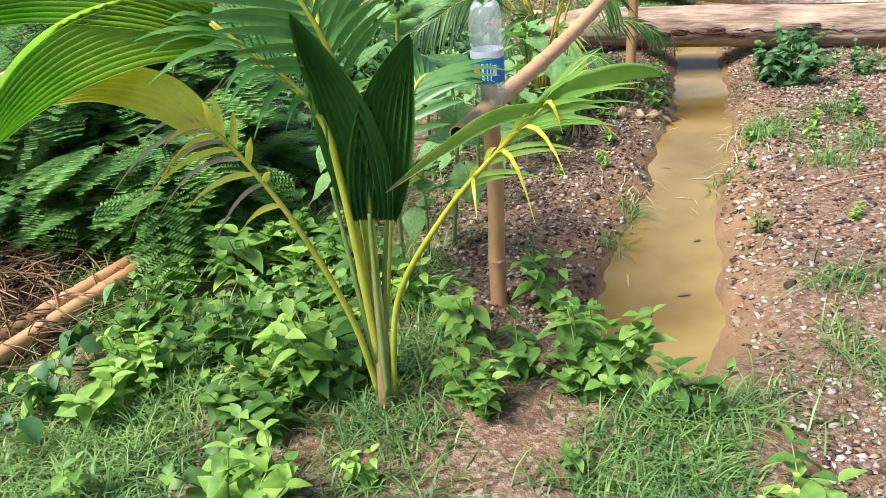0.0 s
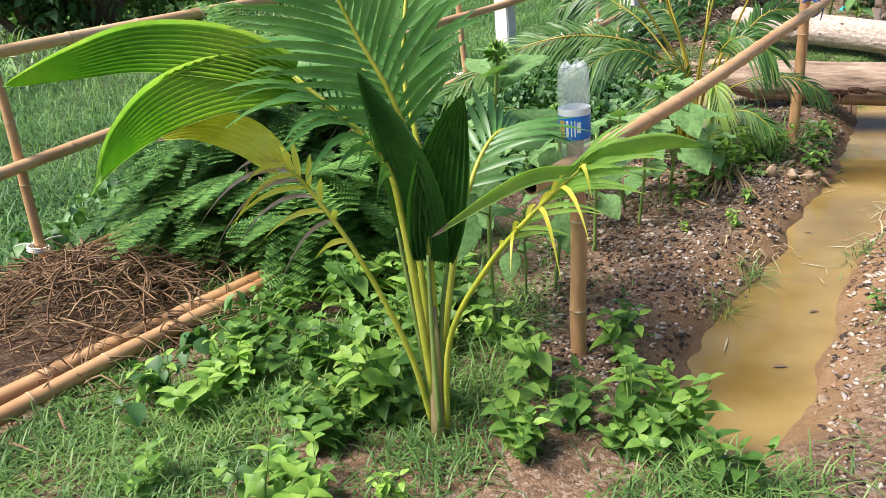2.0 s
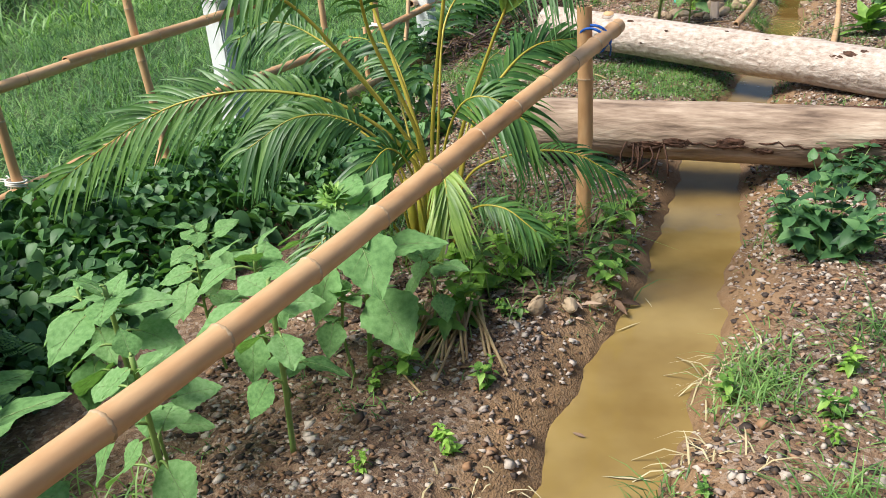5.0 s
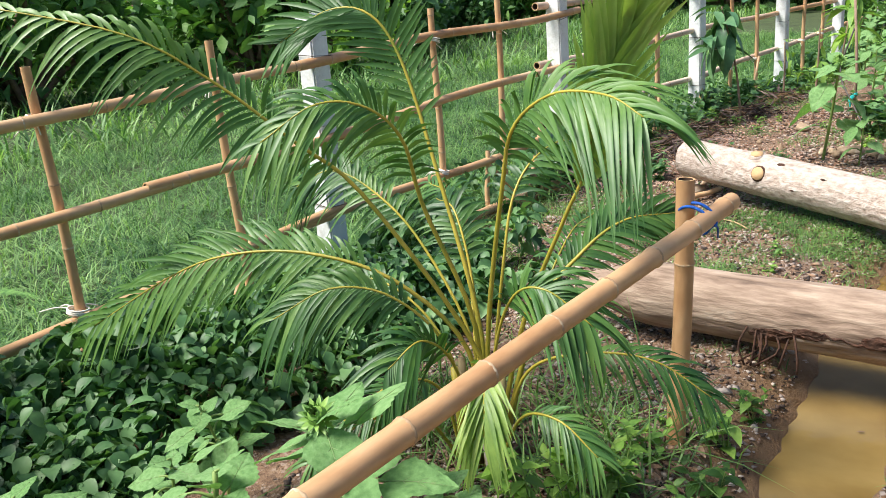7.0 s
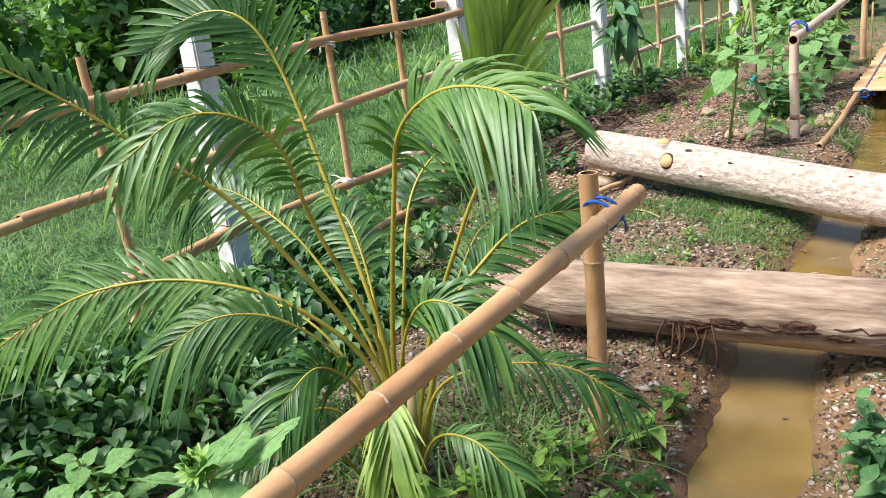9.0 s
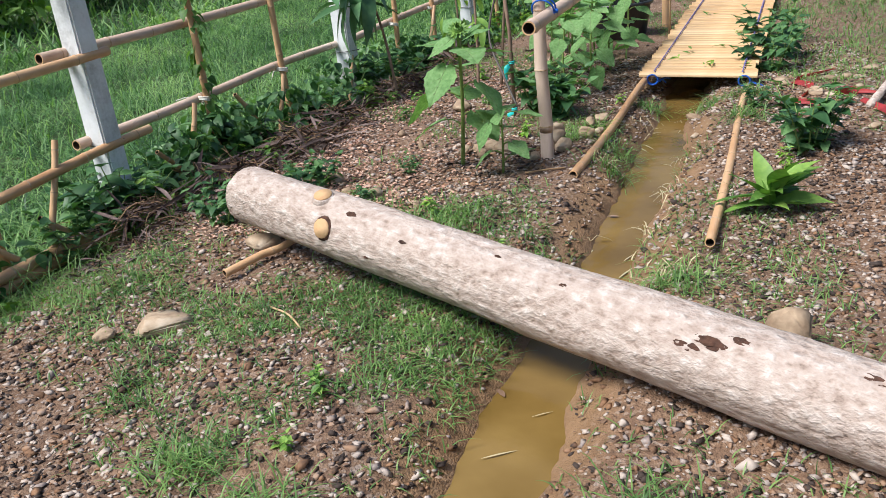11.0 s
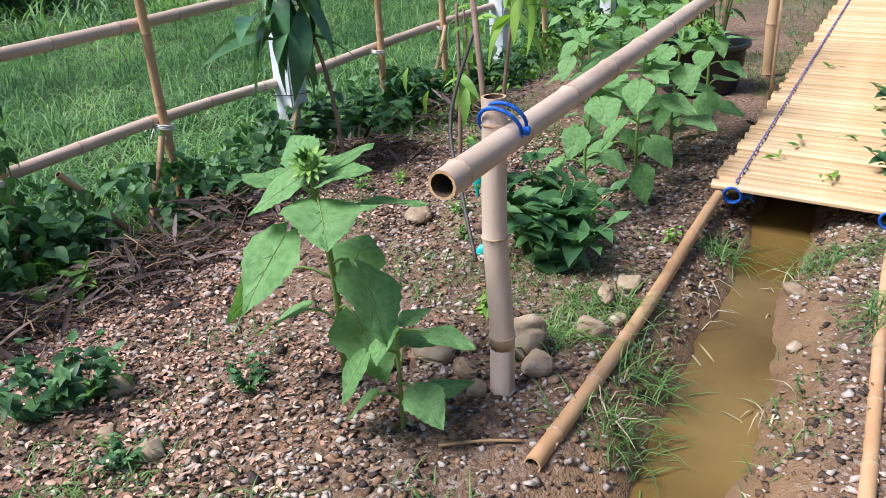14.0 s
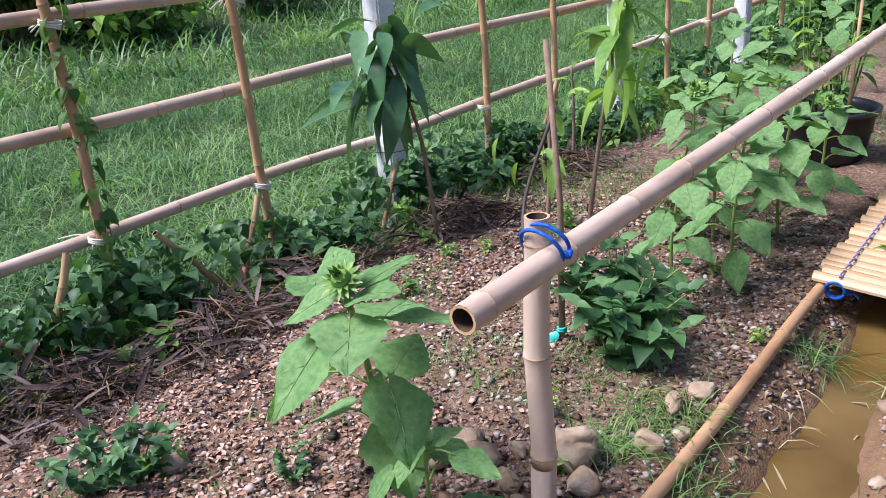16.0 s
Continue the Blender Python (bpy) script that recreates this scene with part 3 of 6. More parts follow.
bp = part("shell", lathe([(0.026, -0.012, 0), (0.030, 0.0, 0), (0.037, 0.03, 0), (0.0425, 0.06, 0), (0.0435, 0.09, 0), (0.0425, 0.17, 0), (0.041, 0.185, 0), (0.0435, 0.20, 0), (0.044, 0.24, 0), (0.043, 0.27, 0.2), (0.038, 0.295, 0.8), (0.026, 0.307, 1), (0.012, 0.30, 0.6), (0.002, 0.292, 0)], 30, lobes=5, depth=0.05), [plastic_m], bt)
bp.visible_shadow = False
part("label", lathe([(0.0452, 0.095, 0), (0.0455, 0.10, 0), (0.0455, 0.155, 0), (0.0452, 0.16, 0)]), [label_blue], bt, "blue wrapped label with white print")
part("label_band", lathe([(0.0450, 0.161, 0), (0.0452, 0.163, 0), (0.0452, 0.178, 0), (0.0450, 0.18, 0)]), [label_white], bt)
for a0, a1, z0, z1, m in ((3.8, 4.25, 0.10, 0.15, label_gold), (4.35, 4.5, 0.105, 0.15, label_white), (4.65, 4.72, 0.105, 0.15, label_white), (5.0, 5.25, 0.115, 0.145, label_white), (4.85, 4.92, 0.105, 0.15, label_white)):
    g = Geo()
    k = np.linspace(a0, a1, 5)
    g.add([(0.0462 * math.cos(x), 0.0462 * math.sin(x), z) for z in (z0, z1) for x in k], [(i, i + 1, i + 6, i + 5) for i in range(4)])
    part("print_bar", g, [m], bt)

# ---- fence ----


def concrete_post(s, lean=0.0, height=1.5):
    x, y, _ = fence_at(s)
    root = thing("concrete_post", (x, y, gz(x, y) - 0.05), "white painted square concrete fence post with wire ties", "post", "white fence posts")
    root.rotation_euler = (radians(lean), 0, radians(-18 + RNG.uniform(-5, 5)))
    bm = bmesh.new()
    bmesh.ops.create_cube(bm, size=1)
    bmesh.ops.scale(bm, vec=(0.118, 0.118, height), verts=bm.verts)
    bmesh.ops.translate(bm, vec=(0, 0, height / 2), verts=bm.verts)
    for v in bm.verts:
        if v.co.z > 1:
            v.co.x *= 0.92
            v.co.y *= 0.92
    bmesh.ops.bevel(bm, geom=bm.edges[:], offset=0.008, segments=2, affect="EDGES")
    me = bpy.data.meshes.new("shaft")
    bm.to_mesh(me)
    bm.free()
    part("shaft", me, [], root)
    me.materials.append(white_m)
    for z in (0.45, 0.86, 1.2):
        g = Geo()
        q = 0.063
        w = RNG.uniform(-0.015, 0.015, 5)
        tube(g, [(-q, -q, z + w[0]), (q, -q, z + w[1]), (q, q, z + w[2]), (-q, q, z + w[3]), (-q, -q, z + w[0] + 0.008)], 0.0022, 5)
        tube(g, catmull([(-q, -q, z), (-q - 0.03, -q - 0.02, z - 0.02), (-q - 0.02, -q - 0.03, z - 0.06)], 6), 0.0018, 5)
        part("wire_tie", g, [wire_m], root)
    return root


for s in (-2.27, 0.0, 2.34, 4.6, 6.7, 8.9, 11.2):
    concrete_post(s, RNG.uniform(-1, 1), 1.39 if s < -1 else 1.52)

RAIL = "long tan bamboo fence rail tied to upright poles"
for s0, z0, s1, z1, dark in ((-8.5, 0.93, -2.2, 1.14, 0), (-2.4, 1.13, 0.2, 1.22, 0), (-8.0, 0.48, -3.0, 0.74, 0), (-3.3, 0.735, 0.1, 0.86, 0), (-7.5, 0.05, -2.2, 0.40, 0), (-2.6, 0.36, 0.25, 0.44, 0),
                         (-0.21, 1.27, 4.4, 1.24, 1), (4.1, 1.22, 11, 1.25, 0), (-0.215, 0.885, 4.2, 0.91, 1), (3.9, 0.90, 11, 0.98, 0), (-0.14, 0.466, 2.5, 0.488, 1), (2.3, 0.475, 6.6, 0.595, 1), (6.3, 0.58, 11, 0.62, 0)):
    bamboo("fence_rail", fence_at(s0, 0.045 * (1 if s0 < -0.5 else -1), z0), fence_at(s1, 0.045 * (1 if s0 < -0.5 else -1), z1), 0.0255, RAIL, "fence rail", "fence rails", wander=0.02, mat=bamboo_grey if dark else bamboo_m, pitch=0.33)
for s, top, lean in ((-6.06, 1.15, 0.02), (-3.67, 1.27, 0.0), (-2.86, 1.29, 0.0), (-1.37, 1.33, 0.02), (-0.74, 1.45, 0.03), (0.77, 1.5, -0.03), (1.53, 1.5, -0.05), (3.1, 1.45, 0.0), (3.78, 1.4, 0.02), (5.3, 1.4, 0.02), (6.0, 1.4, 0.0), (7.6, 1.4, 0.02), (9.6, 1.4, 0.0)):
    a = fence_at(s + 0.03, 0.005)
    b = fence_at(s + lean, 0.005)
    bamboo("fence_pole", (a[0], a[1], gz(a[0], a[1]) - 0.1), (b[0], b[1], top), 0.0215, "upright orange-tan bamboo fence pole tied with white string", "fence pole", "fence poles", taper=0.85)
    for z in ((1.08, 0.32) if s < 0 else (0.47 + 0.03 * max(0, s - 2.5), 1.25)):
        zz = z + (0.035 * (s + 3.67) if s < -0.3 else 0)
        c = fence_at(s, 0.02 if s < 0 else -0.01, zz)
        rope_loops("string_tie", c, (0.1, 0.2, 1), 0.036, "white string tie knotted round pole and rail", string_m, 3, 0.0042, 8, 0.010, "string ties")
for s0, z0, s1, z1, r in ((-0.33, 0.55, -0.53, 0.02, 0.016), (0.613, 0.482, 0.445, 0.05, 0.016), (0.26, 0.315, 0.52, 0.05, 0.013), (0.961, 0.445, 1.25, 0.08, 0.014), (1.46, 0.454, 1.30, 0.05, 0.015), (2.32, 0.40, 2.16, 0.05, 0.013), (3.767, 0.53, 3.5, 0.1, 0.015),
                          (-0.52, 0.25, -0.22, -0.04, 0.014), (0.35, 0.2, 0.55, 0.06, 0.015), (-0.95, 0.45, -1.0, 0.0, 0.016), (-3.55, 0.3, -3.85, 0.02, 0.016), (-2.8, 0.42, -3.0, 0.05, 0.015), (-1.0, 0.4, -0.6, 0.05, 0.015)):
    bamboo("bamboo_stake", fence_at(s1, 0.06, z1), fence_at(s0, 0.05, z0), r, "short brown bamboo stake propping the lowest rail", "stake", "short stakes", mat=bamboo_m, pitch=0.2)
for s0, s1, z0, z1 in ((-3.0, -0.16, 0.05, 0.10), (0.3, -1.4, 0.03, 0.04)):
    bamboo("bamboo_pole", fence_at(s0, 0.12, z0 + 0.03), fence_at(s1, 0.10, z1), 0.028, "tan bamboo pole lying along the foot of the fence", group="lying poles")

# poles lying in the weeds near the young palm
for a, b in (((-1.32, 1.42), (-0.72, 3.06)), ((-1.43, 1.46), (-0.86, 2.75)), ((-1.95, 2.75), (-0.95, 3.55))):
    bamboo("bamboo_pole", (*a, gz(*a) + 0.05), (*b, gz(*b) + 0.06), 0.027, "long tan bamboo pole lying on the weedy ground", group="lying poles")
bamboo("bamboo_stake", (-1.35, 2.9, 0.05), (-1.2, 3.2, 0.42), 0.02, "brown bamboo stake leaning in the shrubs", "stake", "short stakes")

# ---- logs across the trench ----


def log(name, p0, p1, r0, r1, mat, label, seed, tip=0.0, groove=0.008):
    p0, p1 = np.array(p0, float), np.array(p1, float)
    length = np.linalg.norm(p1 - p0)
    root = thing(name, p0, label, "log", "logs over the trench")
    root.rotation_mode = "QUATERNION"
    root.rotation_quaternion = Vector((p1 - p0) / length).to_track_quat("X", "Z")
    n, m = 170, 64
    V = []
    for i in range(n + 1):
        k = i / n
        r = (r0 + (r1 - r0) * k) * (1 - tip * max(0, 1 - k / 0.10) ** 1.5)
        for j in range(m):
            a = 2 * math.pi * j / m
            c = np.array([k * length * 3.1, math.cos(a) * 1.6 + seed, math.sin(a) * 1.6])
            d = 0.055 * noise.noise(Vector(c)) + 0.02 * noise.noise(Vector((c[0] * 1.5, c[1] * 6, c[2] * 6))) + 0.014 * noise.noise(Vector((c[0] * 6, c[1] * 12, c[2] * 12))) + 0.012 * noise.noise(Vector((c[0] * 14, c[1] * 22, c[2] * 22))) + groove * noise.noise(Vector((c[0] * 1.2 + 5, c[1] * 11, c[2] * 11)))
            rr = r * (1 + d)
            V.append((k * length, rr * math.cos(a), rr * math.sin(a)))
    F = [(i * m + j, i * m + (j + 1) % m, (i + 1) * m + (j + 1) % m, (i + 1) * m + j) for i in range(n) for j in range(m)]
    part("bark", Geo().add(V, F), [mat], root)
    for base, s in ((0, -1), (n * m, 1)):
        ring = np.array(V[base:base + m])
        c = ring.mean(0)
        inner = c + 0.55 * (ring - c) + np.array([s * 0.006, 0, 0])
        F2 = [(j, (j + 1) % m, m + (j + 1) % m, m + j) for j in range(m)] + [tuple(range(m, 2 * m))]
        part("sawn_end", Geo().add(np.vstack([ring + np.array([s * 0.001, 0, 0]), inner]), F2), [wood_m], root, "pale sawn end grain")
    return root, length


def knot_stub(root, x, ang, r, size, out, cut=True):
    """A sawn branch stub, or a dark scar, on a log lying along x."""
    g = Geo()
    d = np.array([0.1, math.cos(ang), math.sin(ang)])
    c = np.array([x, r * math.cos(ang), r * math.sin(ang)])
    if cut:
        tube(g, [c - d * 0.03, c + d * 0.3 * out, c + d * out], [size * 1.35, size * 1.2, size * 1.04], 14)
        stub = part("branch_stub", g, [scar_m if size > 0.035 else bark2_m], root)
        k = Geo()
        tube(k, [c + d * out * 0.9, c + d * (out + 0.004)], [size * 0.98, size * 0.95], 14)
        part("cut_face", k, [wood_m], stub, "orange sawn face of a branch stub")
    else:
        bm = bmesh.new()
        bmesh.ops.create_icosphere(bm, subdivisions=3, radius=1)
        for v in bm.verts:
            q = v.co * 2.0 + Vector((x * 9, ang, 0))
            w = 0.9 + 0.4 * noise.noise(q) + 0.25 * noise.noise(q * 2.7)
            v.co = Vector((v.co.x * size * 2.2 * w, v.co.y * size * 0.8 * w, v.co.z * 0.006 * (1 + noise.noise(q * 4))))
        rot = Matrix.Translation(c - unit((0, d[1], d[2])) * 0.002) @ Vector((0, d[1], d[2])).to_track_quat("Z", "Y").to_matrix().to_4x4()
        bm.transform(rot)
        me = bpy.data.meshes.new("bark_scar")
        bm.to_mesh(me)
        bm.free()
        me.materials.append(scar_m)
        part("bark_scar", me, [], root, "dark torn bark scar")


lg1, n1 = log("log", (0.62, 5.47, 0.285), (3.7, 4.96, 0.16), 0.118, 0.135, bark1_m, "old brown log with torn bark lying across the trench", 1.3, 0.72, 0.035)
for x, a, s in ((0.74, 3.45, 0.036), (0.86, 3.25, 0.026), (1.08, 3.20, 0.030), (1.20, 3.40, 0.020), (1.62, 2.95, 0.022), (2.2, 3.2, 0.028)):
    knot_stub(lg1, x, a, 0.125 + 0.004 * x, s, 0.03, False)
for k in range(9):
    g = Geo()
    y0 = -0.10 - 0.02 * RNG.random()
    x0 = 0.66 + 0.03 * k * RNG.random()
    tube(g, catmull([(x0, y0, -0.02), (x0 + RNG.uniform(-0.03, 0.03), y0 - 0.04, -0.08), (x0 + RNG.uniform(-0.05, 0.05), y0 - 0.04, -0.15)], 6), 0.004, 5)
    part("bark_strip", g, [scar_m], lg1, "hanging strip of torn bark")
g = Geo()
tube(g, [(1.65, -0.012, 0.116), (1.9, -0.02, 0.121), (2.4, -0.022, 0.124), (3.1, -0.01, 0.126)], [0.004, 0.012, 0.014, 0.010], 7)
part("pale_split", g, [wood_m], lg1, "pale split where bark has peeled off")
g = Geo()
tube(g, [(1.0, 0.03, 0.112), (1.5, 0.012, 0.122), (2.4, 0.008, 0.130), (3.1, 0.012, 0.132)], [0.004, 0.007, 0.008, 0.006], 6)
part("lifted_bark", g, [scar_m], lg1, "dark lifted edge of bark")

g = Geo()
crack = [(0.70, 3.62), (0.78, 3.30), (0.92, 3.22), (1.05, 3.34), (1.22, 3.12), (1.40, 3.22), (1.62, 3.10), (1.85, 3.20), (2.1, 3.12)]
cr = catmull([(x, (0.122 + 0.005 * x) * math.cos(a), (0.122 + 0.005 * x) * math.sin(a)) for x, a in crack], 60)
cr[:, 2] += 0.006 * np.sin(np.arange(60) * 1.9) + 0.004 * np.sin(np.arange(60) * 3.7)
tube(g, cr, 0.002 + 0.0045 * np.abs(np.sin(np.arange(60) * 0.7)) * np.linspace(1, 0.3, 60), 6)
part("bark_crack", g, [scar_m], lg1, "long dark crack in the bark")

lg2, n2 = log("log", (0.835, 7.495, 0.37), (3.29, 5.62, 0.185), 0.112, 0.118, bark2_m, "pale grey-barked log with sawn branch stubs over the trench", 7.9)
knot_stub(lg2, 0.50, 1.80, 0.106, 0.034, 0.014)
knot_stub(lg2, 0.58, 2.80, 0.106, 0.036, 0.012)
for x, a, s in ((0.68, 2.1, 0.012), (0.95, 2.4, 0.010), (1.3, 1.9, 0.007), (1.55, 2.1, 0.010), (1.93, 2.5, 0.022), (1.98, 2.25, 0.024), (2.04, 2.0, 0.016), (2.35, 1.9, 0.022), (2.7, 2.1, 0.018), (0.8, 3.2, 0.008)):
    knot_stub(lg2, x, a, 0.113, s, 0.02, False)
bamboo("bamboo_pole", (0.80, 7.18, 0.17), (1.02, 7.43, 0.20), 0.016, "short bamboo piece lying beneath the pale log", group="lying poles")

# ---- slatted footbridge ----
BO, BD, BN = np.array([2.60, 9.73]), unit((0.27, 0.963)), unit((0.915, -0.40))
bridge = thing("footbridge", (*BO, 0.2), "footbridge of split bamboo slats laced with violet cord", "bridge")
W, SL = 0.66, 0.0575
for i in range(112):
    g = Geo()
    k = np.linspace(-1, 1, 5)
    V = []
    j0, j1 = RNG.uniform(-0.016, 0.016, 2)
    for e in (-0.012 + j0, W + j1):
        V += [(*(BN * e + BD * (SL / 2 * x)), 0.016 * (1 - x * x) + 0.005 * math.sin(i * 1.7)) for x in k]
        V += [(*(BN * e + BD * (SL / 2 * x)), 0.016 * (1 - x * x) - 0.010 + 0.005 * math.sin(i * 1.7)) for x in k]
    F = [(a, a + 1, a + 11, a + 10) for a in range(4)] + [(a + 5, a + 15, a + 16, a + 6) for a in range(4)] + [(a, a + 5, a + 6, a + 1) for a in range(4)] + [(a + 10, a + 11, a + 16, a + 15) for a in range(4)] + [(0, 10, 15, 5), (4, 9, 19, 14)]
    g.add(V, F)
    ob = part("slat", g, [slat_m], bridge, smooth=False)
    ob.location = (*(BD * (0.03 + i * 0.0592)), 0.045 + 0.0006 * i)
for e in (0.07, 0.59):
    g = Geo()
    pts = []
    for i in range(112 * 3):
        s = 0.01 + i * 0.0592 / 3
        pts.append((*(BD * s + BN * (e + 0.008 * math.sin(i * 2.1))), 0.062 + 0.0002 * i + 0.006 * math.cos(i * 2.1)))
    tube(g, pts, 0.0035, 5)
    part("lacing_cord", g, [purple_m], bridge, "violet cord lacing the slats")
for k, (a, b) in enumerate((((2.11, 8.04), (2.665, 9.86)), ((2.545, 7.20), (3.20, 9.56)))):
    d = unit(np.subtract(b, a))
    b2 = np.array(b) + d * 1.6
    bamboo("bamboo_bar", (*a, 0.185), (*b2, 0.205), (0.021, 0.018)[k], "long tan bamboo bearer running under the footbridge", "bamboo pole", "bridge bearers", wander=0.015)
for e in (0.06, 0.60):
    p = BO + BN * e + BD * 0.02
    rope_loops("rope_lashing", (*p, 0.215), BD.tolist() + [0.0], 0.027, "dark blue rope tying slats to the bearer", blue_m, 3, 0.005, 2, 0.016)

# ---- stones ----


def rock(x, y, size, label, flat=0.7, seed=0.0, group="rocks", sink=0.3, mat=None):
    rr = np.random.default_rng(int(seed * 100) + 5)
    bm = bmesh.new()
    for k in range(17):
        q = unit(rr.normal(0, 1, 3)) * rr.uniform(0.85, 1.12)
        bm.verts.new((q[0] * size[0], q[1] * size[1], q[2] * size[2]))
    hull = bmesh.ops.convex_hull(bm, input=bm.verts[:])
    bmesh.ops.delete(bm, geom=[v for v in bm.verts if not v.link_faces], context="VERTS")
    bmesh.ops.bevel(bm, geom=bm.edges[:], offset=0.12 * min(size), segments=2, affect="EDGES")
    bmesh.ops.triangulate(bm, faces=bm.faces[:])
    bmesh.ops.subdivide_edges(bm, edges=[e for e in bm.edges if e.calc_length() > 0.25 * max(size)], cuts=1)
    for v in bm.verts:
        v.co *= 1 + 0.10 * noise.noise(v.co * 28 + Vector((seed, 0, 0)))
    me = bpy.data.meshes.new("rock")
    bm.to_mesh(me)
    bm.free()
    me.materials.append(mat or rock_m)
    me.polygons.foreach_set("use_smooth", np.ones(len(me.polygons), dtype=bool))
    ob = tagged(new("rock", me), label, "rock", group)
    ob.location = (x, y, gz(x, y) + size[2] * (0.8 - sink))
    ob.rotation_euler = (0, 0, seed * 2.1)
    return ob


# three pale stones near (2.7, 9.0) stand in for bright reflection and foam
for k, (x, y, sx, sy, sz, lab) in enumerate(((1.80, 8.44, 0.075, 0.05, 0.045, "tan rock lying at the foot of a bamboo post"), (1.88, 8.50, 0.035, 0.03, 0.03, "small pale rock beside a bamboo post"), (2.03, 8.50, 0.085, 0.07, 0.08, "pale grey-streaked rock behind a bamboo post"),
        (1.90, 8.36, 0.045, 0.035, 0.04, "pinkish rock beside a bamboo post"), (1.94, 8.29, 0.03, 0.03, 0.03, "small tan rock at a post's foot"), (1.50, 9.46, 0.085, 0.06, 0.05, "buff rock on bare soil"), (2.24, 8.85, 0.07, 0.045, 0.035, "flat pale rock near the trench"), (2.30, 8.95, 0.06, 0.04, 0.03, "flat pale rock near the trench"),
        (1.61, 8.46, 0.04, 0.03, 0.035, "white stone behind the sunflower"), (1.66, 8.48, 0.035, 0.03, 0.03, "tan stone behind the sunflower"), (1.34, 8.72, 0.03, 0.02, 0.04, "small brown stone on the soil"), (0.68, 6.86, 0.13, 0.08, 0.05, "long buff rock in the grass"), (0.50, 6.80, 0.05, 0.04, 0.035, "small pale rock in the grass"),
        (0.88, 7.44, 0.085, 0.06, 0.045, "brown rock wedged beneath the pale log"), (2.64, 6.52, 0.085, 0.07, 0.09, "pinkish buff rock on the bank"), (2.68, 9.0, 0.05, 0.04, 0.03, "pale stone standing in for bright reflection and foam on the water"), (2.80, 9.1, 0.06, 0.04, 0.03, "pale stone standing in for bright reflection and foam on the water"), (2.75, 8.75, 0.03, 0.03, 0.02, "pale stone standing in for bright reflection and foam on the water"),
        (1.03, 4.12, 0.04, 0.03, 0.035, "grey-green stone under the weeds"), (0.93, 4.05, 0.045, 0.03, 0.035, "ochre stone beside dry stalks"), (1.12, 4.22, 0.03, 0.03, 0.03, "ochre stone by the weeds"), (0.93, 7.62, 0.06, 0.04, 0.04, "brown rock on the slope"), (1.0, 8.2, 0.05, 0.045, 0.03, "pinkish flat stone on the slope"), (3.3, 8.6, 0.05, 0.04, 0.03, "pale stone on the bank"),
        (1.74, 8.50, 0.05, 0.04, 0.045, "tan rock beside the sunflower"), (1.69, 8.40, 0.035, 0.035, 0.04, "white quartz stone beside the sunflower"), (2.08, 8.40, 0.05, 0.04, 0.05, "grey-streaked rock beside a bamboo post"), (2.20, 8.62, 0.05, 0.045, 0.04, "rusty brown stone near the trench"), (2.27, 8.72, 0.03, 0.03, 0.025, "small pale stone near the trench"), (1.24, 7.95, 0.05, 0.035, 0.03, "pinkish flat stone on the mound"), (1.45, 7.75, 0.03, 0.022, 0.02, "bluish grey stone on the mound"), (1.02, 7.62, 0.07, 0.05, 0.05, "grey-brown rock beside the pale log"), (1.1, 8.0, 0.035, 0.03, 0.025, "buff stone on the mound"), (1.62, 10.2, 0.04, 0.03, 0.03, "buff stone on bare soil"), (1.2, 9.0, 0.03, 0.025, 0.025, "orange stone in the weeds"), (0.98, 2.10, 0.025, 0.02, 0.02, "white stone at the water's edge"))):
    rock(x, y, (sx, sy, sz), lab, seed=k * 1.37)


def pebbles(n, lo, hi, seed, keep, label, big=(0.006, 0.022)):
    rng = np.random.default_rng(seed)
    xy = rng.uniform(lo, hi, (n, 2))
    k = keep(xy[:, 0], xy[:, 1]) > rng.random(n)
    xy = xy[k]
    n = len(xy)
    oct_v = np.array([(1, 0, 0), (0, 1, 0), (-1, 0, 0), (0, -1, 0), (0.1, 0.05, 0.8), (0, 0, -0.8), (0.7, 0.7, 0.25), (-0.7, 0.6, 0.2), (-0.6, -0.75, 0.25), (0.75, -0.65, 0.2)])
    tri = np.array([(0, 6, 4), (6, 1, 4), (1, 7, 4), (7, 2, 4), (2, 8, 4), (8, 3, 4), (3, 9, 4), (9, 0, 4), (0, 5, 6), (6, 5, 1), (1, 5, 7), (7, 5, 2), (2, 5, 8), (8, 5, 3), (3, 5, 9), (9, 5, 0)])
    size = rng.uniform(big[0], big[1], n) ** 1.0 * rng.uniform(0.5, 1, n)
    rot = turns(rng.uniform(0, 6.28, n), rng.uniform(-0.4, 0.4, n), rng.uniform(-0.4, 0.4, n))
    shape = np.stack([rng.uniform(0.7, 1.4, n), rng.uniform(0.6, 1.1, n), rng.uniform(0.4, 0.8, n)], -1)
    jit = oct_v[None] * shape[:, None] * (1 + 0.25 * rng.standard_normal((n, 10, 1)))
    pos = np.stack([xy[:, 0], xy[:, 1], ground_z(xy[:, 0], xy[:, 1]) + size * 0.15], -1)
    V = np.einsum("nij,nvj->nvi", rot, jit) * size[:, None, None] + pos[:, None]
    T = tri[None] + (np.arange(n) * 10)[:, None, None]
    me = fast_mesh("gravel", V.reshape(-1, 3), np.zeros((0, 4), int), [stone_m], False, T.reshape(-1, 3))
    return tagged(new("gravel", me), label, "gravel", kind="stuff")


